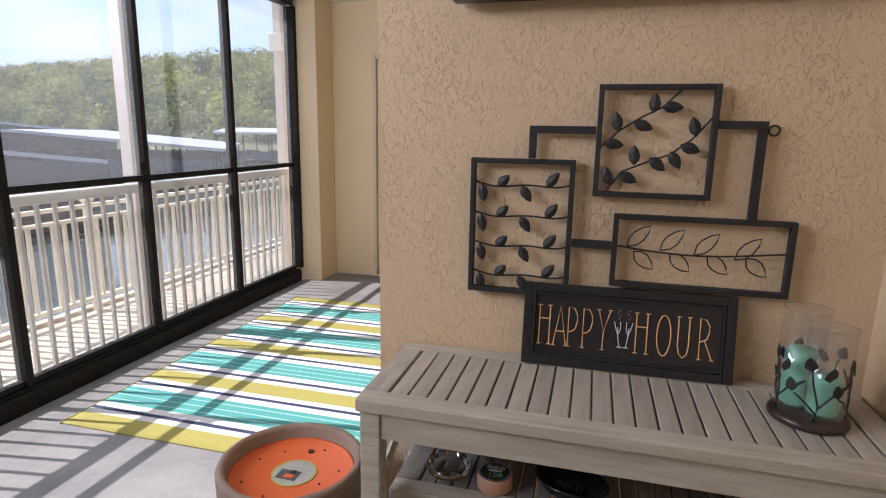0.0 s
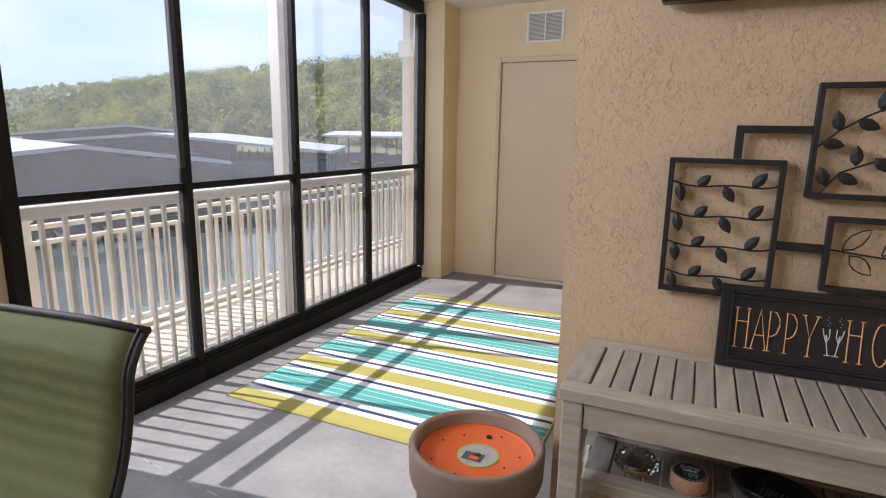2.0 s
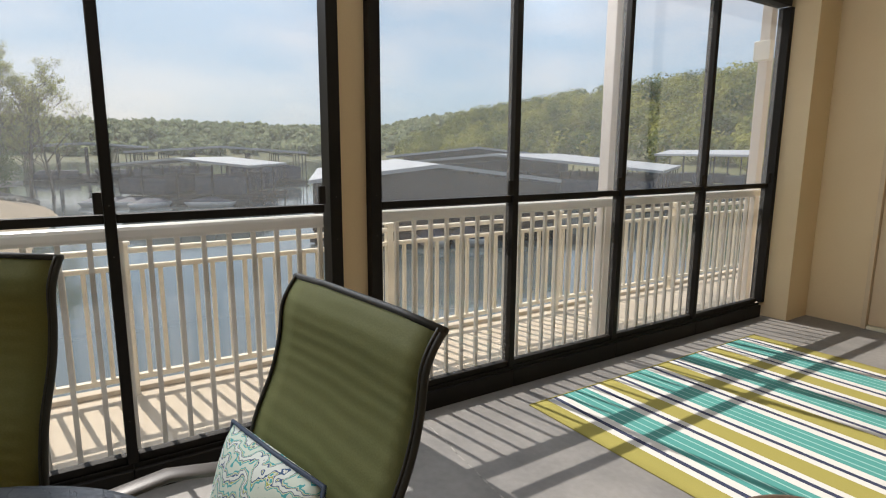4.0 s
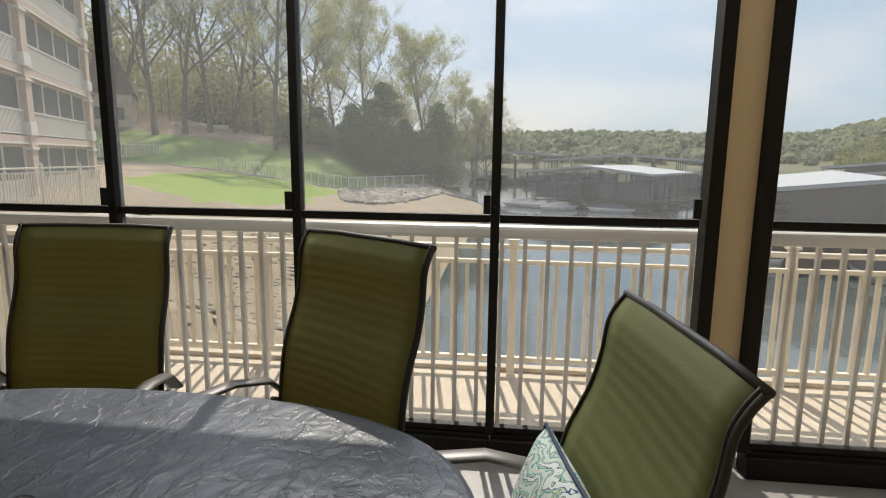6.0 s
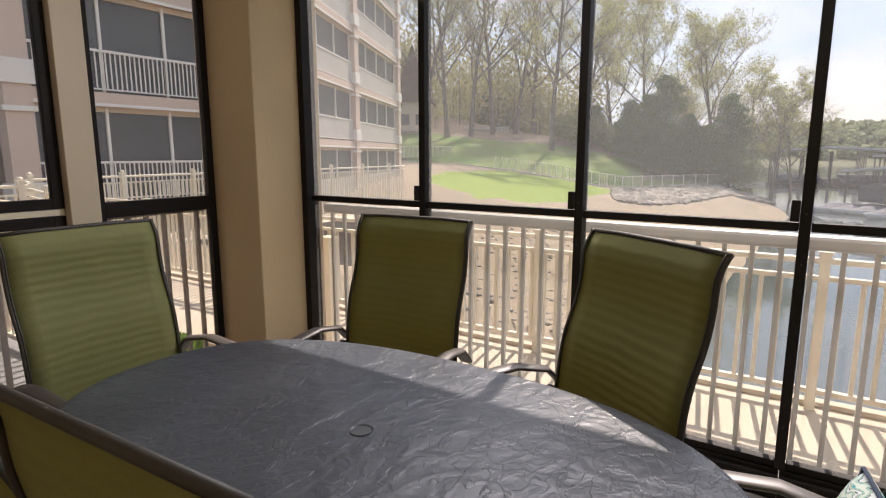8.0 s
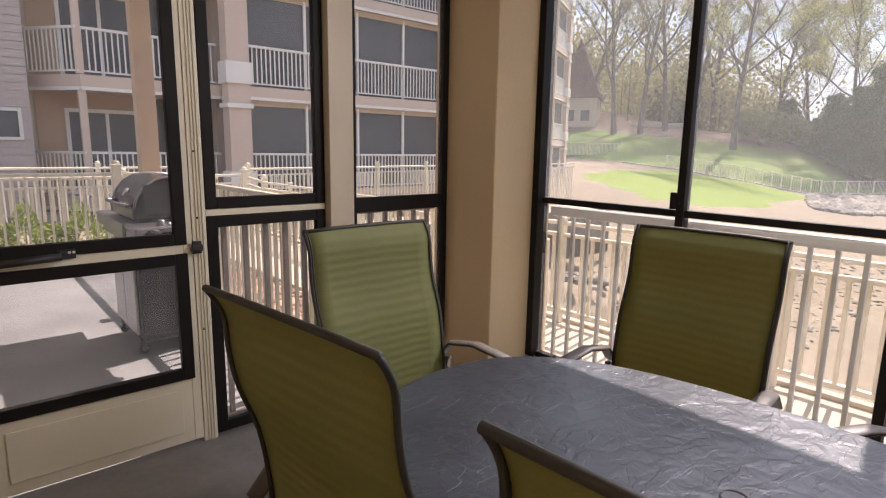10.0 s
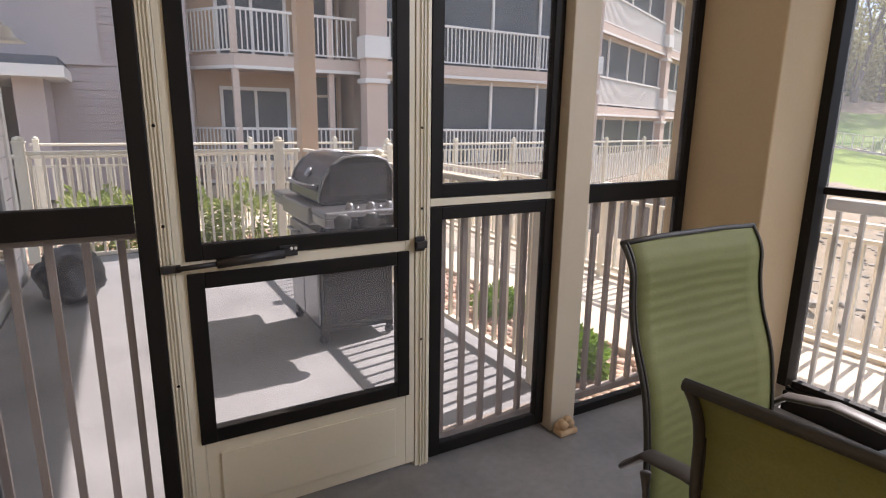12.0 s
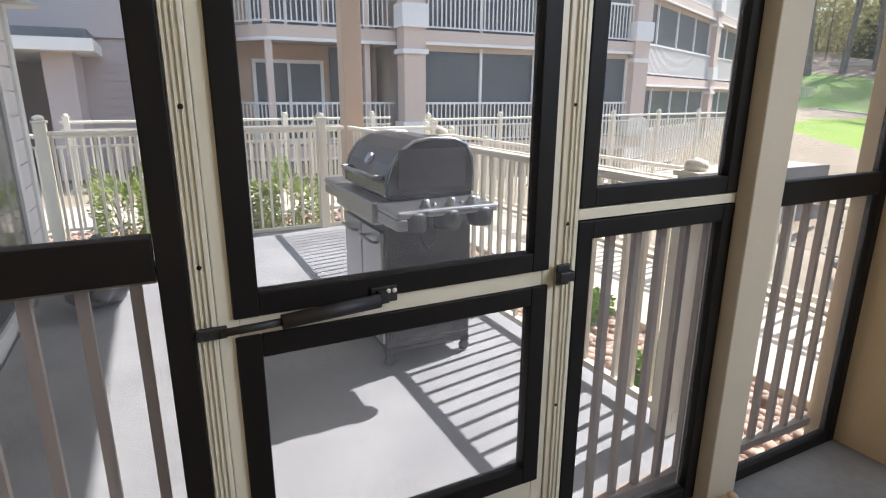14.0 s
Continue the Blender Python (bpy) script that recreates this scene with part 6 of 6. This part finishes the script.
def cedar(x, y, h, seed, label, wide=0.36, n=24000):
    z = height(x, y) - 0.1
    t_ = thing("tree", (x, y, z), label=label, category="tree")
    part("trunk", pipe(bmesh.new(), [(0, 0, 0), (0.05, 0, h * 0.5), (0, 0, h * 0.95)], h * 0.018, 6, taper=0.2), BARK, t_)
    rg = np.random.RandomState(seed)
    boughs = []
    for k in range(70):
        u = rg.uniform(0.06, 0.97)
        a, r_ = rg.uniform(0, math.tau), h * wide * (1.02 - u) ** 0.62 * min(1.0, 0.55 + 2.2 * u) * rg.uniform(0.45, 1.15)
        boughs.append((r_ * math.cos(a), r_ * math.sin(a), h * u + rg.uniform(-0.2, 0.3), 0.10 * h * (1.15 - 0.8 * u)))
    b_ = np.array(boughs)[rg.randint(0, 70, n)]
    c_ = b_[:, :3] * np.stack([rg.uniform(0.35, 1, n) ** 0.4] * 2 + [np.ones(n)], 1) + rg.normal(size=(n, 3)) * b_[:, 3:4] * [0.75, 0.75, 0.42]
    leaf_cloud("crown", c_, 0.12, LEAF_C, t_, seed=seed, aspect=0.45)
    return t_


def polar(px_yaw, d):
    """A place d metres from the porch table, at a heading to the left of +y."""
    return 2.42 - d * math.sin(radians(px_yaw)), 3.05 + d * math.cos(radians(px_yaw))


YELLOW, BARE = "tall oak with thin yellow spring leaves on the slope", "tall nearly bare oak with a few spring leaves on the slope"
for k, (yw, d, h, sp_, lv, lb) in enumerate([
    (120.6, 80, 20, 0.62, 9000, BARE), (118.4, 84, 21, 0.60, 7000, BARE), (116.2, 86, 20, 0.55, 9000, BARE), (114.4, 90, 20, 0.60, 9000, BARE),
    (112.6, 74, 20, 0.62, 14000, "big leaning oak with thin yellow spring leaves on the grass slope"),
    (123.0, 78, 20, 0.60, 12000, YELLOW), (125.6, 86, 20, 0.60, 12000, YELLOW), (129, 82, 20, 0.60, 9000, BARE),
    (109.6, 88, 19, 0.62, 16000, YELLOW), (106.8, 90, 18, 0.65, 16000, YELLOW),
    (103.7, 78, 17, 0.66, 22000, "spreading oak with pale yellow spring leaves behind the cedars"),
    (97.6, 80, 18, 0.62, 20000, "tall spreading oak with pale yellow spring leaves behind the cedars"),
    (100.6, 92, 16, 0.65, 14000, YELLOW),
    (93.2, 78, 13, 0.70, 6000, "bare limbed tree leaning at the edge of the bank"), (91.6, 80, 12, 0.75, 4500, "bare limbed tree leaning at the edge of the bank"), (94.6, 82, 14, 0.68, 8000, "bare limbed tree leaning at the edge of the bank"),
    (135, 78, 20, 0.60, 8000, BARE), (141, 80, 19, 0.60, 8000, BARE),
]):
    x, y = polar(yw, d)
    tree(x, y, h * (1.3 if yw > 106 else 1.2), sp_ + 0.2, 100 + k, int(lv * 1.0), lb, leaf=0.085, low=0.20 if yw < 96 else 0.27)
for k, (yw, d, h, wd) in enumerate([(102.2, 70, 11.5, 0.27), (96.6, 70, 10.6, 0.28), (103.8, 72, 8.5, 0.30), (100.2, 73, 7.5, 0.32), (98.6, 74, 6.5, 0.40), (105.4, 76, 7.0, 0.36), (117.0, 98, 10, 0.26), (118.9, 100, 8.5, 0.26), (108.6, 84, 6.5, 0.38)]):
    x, y = polar(yw, d)
    cedar(x, y, h, 300 + k, "dark evergreen cedar among bare oaks", wd)

# woods far off
rg = np.random.RandomState(5)
def woods(name, spots, label, material, seed, size=1.0, per=70, h=(7, 12), loose=0.18):
    r = np.random.RandomState(seed)
    cs, ns = [], []
    for x, y in spots:
        z, hh = height(x, y), r.uniform(*h)
        rad = hh * r.uniform(0.36, 0.5)
        p_ = r.normal(size=(per, 3))
        p_ /= np.linalg.norm(p_, axis=1, keepdims=True)
        ns.append(p_ * [1, 1, 1.4])
        p_ = p_ * r.uniform(0.75 if loose < 0.5 else 0.3, 1.0, (per, 1)) * (1 + min(loose, 0.3) * 0.6 * r.normal(size=(per, 1)))
        cs.append(p_ * [rad, rad, hh * 0.48] + [x, y, z + hh * 0.52])
    return leaf_cloud(name, np.concatenate(cs), size, material, None, label, "woods", seed, 0.8, np.concatenate(ns) if loose < 0.5 else None)


spt = [polar(yw, d) for yw, d in zip(rg.uniform(95.5, 112, 60), rg.uniform(76, 90, 60))]
woods("thicket", spt, "olive thicket under the oaks along the bank", LEAF_E, 9, 0.13, 900, (2.5, 5.5))
sp1 = [(x, y) for x, y in zip(rg.uniform(-330, 60, 4200), rg.uniform(112, 300, 4200)) if height(x, y) > -2.5][:2100]
woods("far_woods", sp1, "spring green wooded hillside across the cove", LEAF_D, 6, 0.50, 170, (5, 11))
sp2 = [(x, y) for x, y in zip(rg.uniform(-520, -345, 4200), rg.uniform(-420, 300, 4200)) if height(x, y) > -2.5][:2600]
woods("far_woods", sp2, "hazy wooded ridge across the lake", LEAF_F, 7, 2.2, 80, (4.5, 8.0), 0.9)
sp3 = [polar(yw, d) for yw, d in zip(rg.uniform(93, 150, 420), rg.uniform(88, 150, 420))]
sp3 = [p_ for p_ in sp3 if height(*p_) > -3]
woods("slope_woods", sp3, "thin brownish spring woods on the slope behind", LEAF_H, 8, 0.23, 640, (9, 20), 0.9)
bm_v, bm_f = [], []
for x, y in sp3:
    k, z, q = len(bm_v), height(x, y), 0.11
    bm_v += [(x - q, y, z), (x + q, y, z), (x, y + q, z), (x - 0.04, y, z + 14), (x + 0.04, y, z + 14), (x, y + 0.04, z + 14)]
    bm_f += [(k, k + 1, k + 4, k + 3), (k + 1, k + 2, k + 5, k + 4), (k + 2, k, k + 3, k + 5)]
raw("slope_trunks", bm_v, bm_f, BARK, None, "thin bare trunks on the slope", "trees", "stuff")

# ---- boat docks ----
METAL = mat("pale grey roof metal", (0.36, 0.37, 0.385), (0.43, 0.44, 0.455), scale=0.4, rough=0.55, bscale=5, fine=0.06)
DARKU = mat("dark dock parts with roof shade", (0.018, 0.019, 0.021), (0.030, 0.031, 0.034), scale=0.6, rough=0.8, bscale=4, fine=0.2)
BOATC = mat("dark navy boat cover", (0.03, 0.04, 0.07), (0.05, 0.06, 0.09), scale=0.8, rough=0.7)
HULL = mat("white boat hull", (0.7, 0.7, 0.7), scale=1, rough=0.3)


def boat(x, y, ang, ln_, label, cover=True):
    b_ = thing("boat", (x, y, -4), ang, label, "boat")
    for nm, rows_, mt in (("hull", [(0.0, -0.1), (0.82, -0.05), (1.0, 0.40), (0.97, 0.46)], HULL), ("cover" if cover else "deck", [(0.97, 0.46), (0.75, 0.52), (0.35, 0.85), (0.0, 0.88)], BOATC)):
        bm = bmesh.new()
        rs = [[bm.verts.new((ln_ / 2 * f_ * math.cos(a), 0.95 * f_ * math.copysign(abs(math.sin(a)) ** 0.8, math.sin(a)), z)) for a in [k * math.tau / 20 for k in range(20)]] for f_, z in ((max(r_, 0.01), z) for r_, z in rows_)]
        for u, v_ in zip(rs, rs[1:]):
            for k in range(20):
                bm.faces.new((u[k], u[(k + 1) % 20], v_[(k + 1) % 20], v_[k]))
        part(nm, bm, mt, b_, smooth=True)
    return b_


def dock(x0, x1, y0, y1, eave, peak, along, label, th=0.3, boats=1.0, step=4.2, screen=True, rot=0.0):
    """A roofed boat dock; its ridge runs along 'x' or 'y'; screen adds shade sheets."""
    d_ = thing("boat_dock", ((x0 + x1) / 2, (y0 + y1) / 2, -4), rot, label, "boat dock")
    hx, hy = (x1 - x0) / 2, (y1 - y0) / 2
    e_, p_ = eave + 4, peak + 4
    bm = bmesh.new()
    if along == "y":
        sec = [(-hx, e_), (0, p_), (hx, e_), (hx, e_ - th), (0, p_ - th), (-hx, e_ - th)]
        A, B = [bm.verts.new((u, -hy, v_)) for u, v_ in sec], [bm.verts.new((u, hy, v_)) for u, v_ in sec]
    else:
        sec = [(-hy, e_), (0, p_), (hy, e_), (hy, e_ - th), (0, p_ - th), (-hy, e_ - th)]
        A, B = [bm.verts.new((-hx, u, v_)) for u, v_ in sec], [bm.verts.new((hx, u, v_)) for u, v_ in sec]
    for k in range(6):
        bm.faces.new((A[k], A[(k + 1) % 6], B[(k + 1) % 6], B[k]))
    bm.faces.new((A[0], A[1], A[4], A[5])), bm.faces.new((A[1], A[2], A[3], A[4])), bm.faces.new((B[0], B[1], B[4], B[5])), bm.faces.new((B[1], B[2], B[3], B[4]))
    part("roof", bm, METAL, d_, "pale metal roof")
    W_, L_ = (2 * hx, 2 * hy)
    nx_, ny_ = max(2, int(W_ / step)), max(2, int(L_ / step))
    vs_, fs_ = [], []
    for i in range(nx_ + 1):
        for k in range(ny_ + 1):
            x, y, q, n = -hx + 0.3 + i * (W_ - 0.6) / nx_, -hy + 0.3 + k * (L_ - 0.6) / ny_, 0.07, len(vs_)
            vs_ += [(x + a, y + c_, z) for z in (0, e_ - 0.2) for a, c_ in ((-q, -q), (q, -q), (q, q), (-q, q))]
            fs_ += [(n + m_, n + (m_ + 1) % 4, n + 4 + (m_ + 1) % 4, n + 4 + m_) for m_ in range(4)]
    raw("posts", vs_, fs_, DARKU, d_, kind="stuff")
    bm = bmesh.new()
    bx(bm, -hx, hx, -0.9, 0.9, 0.1, 0.55) if along == "x" else bx(bm, -0.9, 0.9, -hy, hy, 0.1, 0.55)
    n = max(1, int((W_ if along == "x" else L_) / step))
    for k in range(n + 1):
        if along == "x":
            x = -hx + k * W_ / n
            bx(bm, x - 0.4, x + 0.4, -hy, hy, 0.12, 0.52)
        else:
            y = -hy + k * L_ / n
            bx(bm, -hx, hx, y - 0.4, y + 0.4, 0.12, 0.52)
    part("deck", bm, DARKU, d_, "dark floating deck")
    bm = bmesh.new()
    for k in range(n):
        if along == "x":
            x = -hx + (k + 0.5) * W_ / n
            bx(bm, x - 1.5, x + 1.5, -hy + 1, -1.4, 0.6, 0.6 + 1.5 * boats, 0.25), bx(bm, x - 1.5, x + 1.5, 1.4, hy - 1, 0.6, 0.6 + 1.6 * boats, 0.25)
        else:
            y = -hy + (k + 0.5) * L_ / n
            bx(bm, -hx + 1, -1.4, y - 1.5, y + 1.5, 0.9, 2.6, 0.3), bx(bm, 1.4, hx - 1, y - 1.5, y + 1.5, 0.9, 2.8, 0.3)
    part("covered_boats", bm, BOATC, d_, "dark covered boats in the slips", kind="stuff")
    # Dark sheets across ends and gable stand for shade under the roof.
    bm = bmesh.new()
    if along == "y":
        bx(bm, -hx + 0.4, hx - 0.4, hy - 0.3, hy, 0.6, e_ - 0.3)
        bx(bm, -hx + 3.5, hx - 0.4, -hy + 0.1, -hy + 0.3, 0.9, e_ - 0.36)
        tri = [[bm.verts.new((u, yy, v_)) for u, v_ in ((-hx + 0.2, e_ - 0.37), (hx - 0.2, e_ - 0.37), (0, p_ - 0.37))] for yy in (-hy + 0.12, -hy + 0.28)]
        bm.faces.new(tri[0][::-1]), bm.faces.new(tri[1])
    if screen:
        part("shade_sheet", bm, DARKU, d_)
    return d_


def facing_dock(yaw, d, half, depth, eave, peak, turn, label, **kw):
    """A gabled dock whose front stands d metres from the porch."""
    x, y = polar(yaw, d)
    a = radians(yaw + turn)
    x, y = x - math.sin(a) * depth / 2, y + math.cos(a) * depth / 2
    return dock(x - half, x + half, y - depth / 2, y + depth / 2, eave, peak, "y", label, rot=yaw + turn, **kw)


facing_dock(57.4, 34, 7.75, 24, -0.32, 0.62, 10.8, "long boat dock with a pale low gable metal roof", th=0.22)
facing_dock(52.0, 58.8, 16.4, 26, -0.25, 1.2, -20.9, "very wide boat dock with a pale metal roof", th=0.25, screen=False)
facing_dock(53.6, 112, 18, 24, 0.5, 2.4, 0, "distant boat dock with a pale roof", th=0.4)
facing_dock(82.4, 62, 7.3, 14, -0.1, 0.62, -25, "boat dock with a pale metal roof on thin posts", th=0.22, boats=0.85, step=3.6, screen=False)
facing_dock(78.4, 95, 13.3, 18, 1.2, 2.1, 0, "tall boat dock with a pale metal roof on thin posts", th=0.3, boats=0.35, step=4.4, screen=False)
dock(-135, -108, -4, 14, 2.0, 2.6, "x", "distant boat dock on the lake", th=0.3, boats=0.5, screen=False)
dock(-58, -42, 84, 92, 1.2, 1.9, "x", "distant boat dock under the hillside", screen=False)
for k, (yw, d) in enumerate([(79.6, 59), (85.6, 62), (86.8, 63), (88.2, 64), (84.6, 60)]):
    x, y = polar(yw, d)
    boat(x, y, 70 + 14 * k, 4.8, "white motor boat moored by the dock", cover=False)
for yw, d in ((58.2, 33), (54.6, 33.5)):
    x, y = polar(yw, d)
    boat(x, y, 160, 4.2, "small white boat under the roofed dock", cover=False)
x, y = polar(66.0, 35)
boat(x, y, 160, 5.5, "white motor boat in the open end of the dock", cover=False)

x, y = polar(126.4, 84)
bh = thing("brown_house", (x, y, height(x, y) - 0.5), 120, "tan house with a steep brown shingle roof beside the apartments", "house", kind=S)
part("wall", box(-2.6, 2.6, 0, 6, 0, 4.6), BEIGE, bh)
bm = bmesh.new()
A = [bm.verts.new(v_) for v_ in ((-3, -0.5, 4.6), (3, -0.5, 4.6), (0, -0.5, 12.5), (-3, 6.5, 4.6), (3, 6.5, 4.6), (0, 6.5, 12.5))]
for f_ in ((0, 1, 2), (3, 5, 4), (0, 2, 5, 3), (1, 4, 5, 2), (0, 3, 4, 1)):
    bm.faces.new([A[i] for i in f_])
part("roof", bm, mat("brown shingle", (0.12, 0.075, 0.065), (0.16, 0.10, 0.085), scale=1, rough=0.9, bscale=10, fine=0.15), bh)
for q in (-1.7, 0.4):
    part("window", box(q, q + 1.2, -0.03, 0.01, 1.4, 2.9), DGLASS, bh)
# house far up the slope
x, y = polar(112, 118)
hh = thing("far_house", (x, y, height(x, y) - 0.5), 20, "pale house between the trees on the slope", "house")
part("wall", box(-6, 6, -3, 3, 0, 4), mat("pale siding", (0.7, 0.7, 0.7), scale=1), hh)
bm = bmesh.new()
A = [bm.verts.new(v_) for v_ in ((-6.5, -3.6, 4), (-6.5, 3.6, 4), (-6.5, 0, 6.4), (6.5, -3.6, 4), (6.5, 3.6, 4), (6.5, 0, 6.4))]
for f_ in ((0, 1, 2), (3, 5, 4), (0, 2, 5, 3), (1, 4, 5, 2), (0, 3, 4, 1)):
    bm.faces.new([A[i] for i in f_])
part("roof", bm, ROOF, hh)
for q in (-4, -1.5, 1.5, 4):
    part("window", box(q - 0.5, q + 0.5, 2.98, 3.03, 1.2, 2.6), DGLASS, hh)

# low wall and rails above the lawn
CURB = mat("pale curb stone", (0.46, 0.42, 0.36), (0.54, 0.50, 0.43), scale=0.5, rough=0.9, bscale=6, fine=0.1)
heads = [122.2, 120.2, 118.2, 116.2, 114.2, 112.2, 110.2, 108, 105.8, 103.2, 100.4, 97.4, 93.8]
for a, b2 in zip(heads, heads[1:]):
    da, za = fence_at(a)
    db, zb = fence_at(b2)
    pa, pb = polar(a, da), polar(b2, db)
    L = math.dist(pa, pb)
    cw = thing("curb", (*pa, (za + zb) / 2 - 0.3), math.degrees(math.atan2(pb[1] - pa[1], pb[0] - pa[0])), "low pale curb wall above the lawn", "wall", kind=S)
    part("curb", box(-0.05, L + 0.05, -0.15, 0.15, 0, 0.55, 0.02), CURB, cw).matrix_basis = pose(0, 0, 0, 0, -math.degrees(math.atan2(zb - za, L)), 0)
    if a < 119:
        for q in range(3):
            q0 = [pa[i] + (pb[i] - pa[i]) * q / 3 for i in (0, 1)]
            q1 = [pa[i] + (pb[i] - pa[i]) * (q + 1) / 3 for i in (0, 1)]
            railing("railing_lawn", q0, q1, za + (zb - za) * (q + 0.5) / 3 + 0.15, 1.15, 0.16, RAILC, "pale railing along the top of the lawn", bar=0.018, rail=(0.08, 0.06), posts=[0.05], post_h=1.2, stuff=True)
for a, b2, z in ((129.5, 122.4, 0.9),):
    pa, pb = polar(a, 62), polar(b2, 66)
    railing("railing_lawn", pa, pb, z, 1.3, 0.16, RAILC, "pale railing above the retaining wall", bar=0.035, rail=(0.10, 0.08), posts=[0.05, 2.5, 5.0], post_h=1.35, stuff=True)
    rw = thing("retaining_wall", (*pa, z - 2.2), math.degrees(math.atan2(pb[1] - pa[1], pb[0] - pa[0])), "dark retaining wall under the pale railing", "wall", kind=S)
    part("wall", box(0, math.dist(pa, pb), -0.3, 0.0, 0, 2.2, 0.02), bpy.data.materials["weathered retaining timber"], rw)
for yw, d in ((119.2, 88), (113.5, 92)):
    x, y = polar(yw, d)
    dw = thing("driveway", (x, y, height(x, y) + 0.05), yw + 12, "pale strip of driveway between the oaks", "driveway", kind=S)
    part("slab", box(-3.5, 3.5, -1.0, 1.0, -0.5, 0.25, 0.05), CURB, dw)
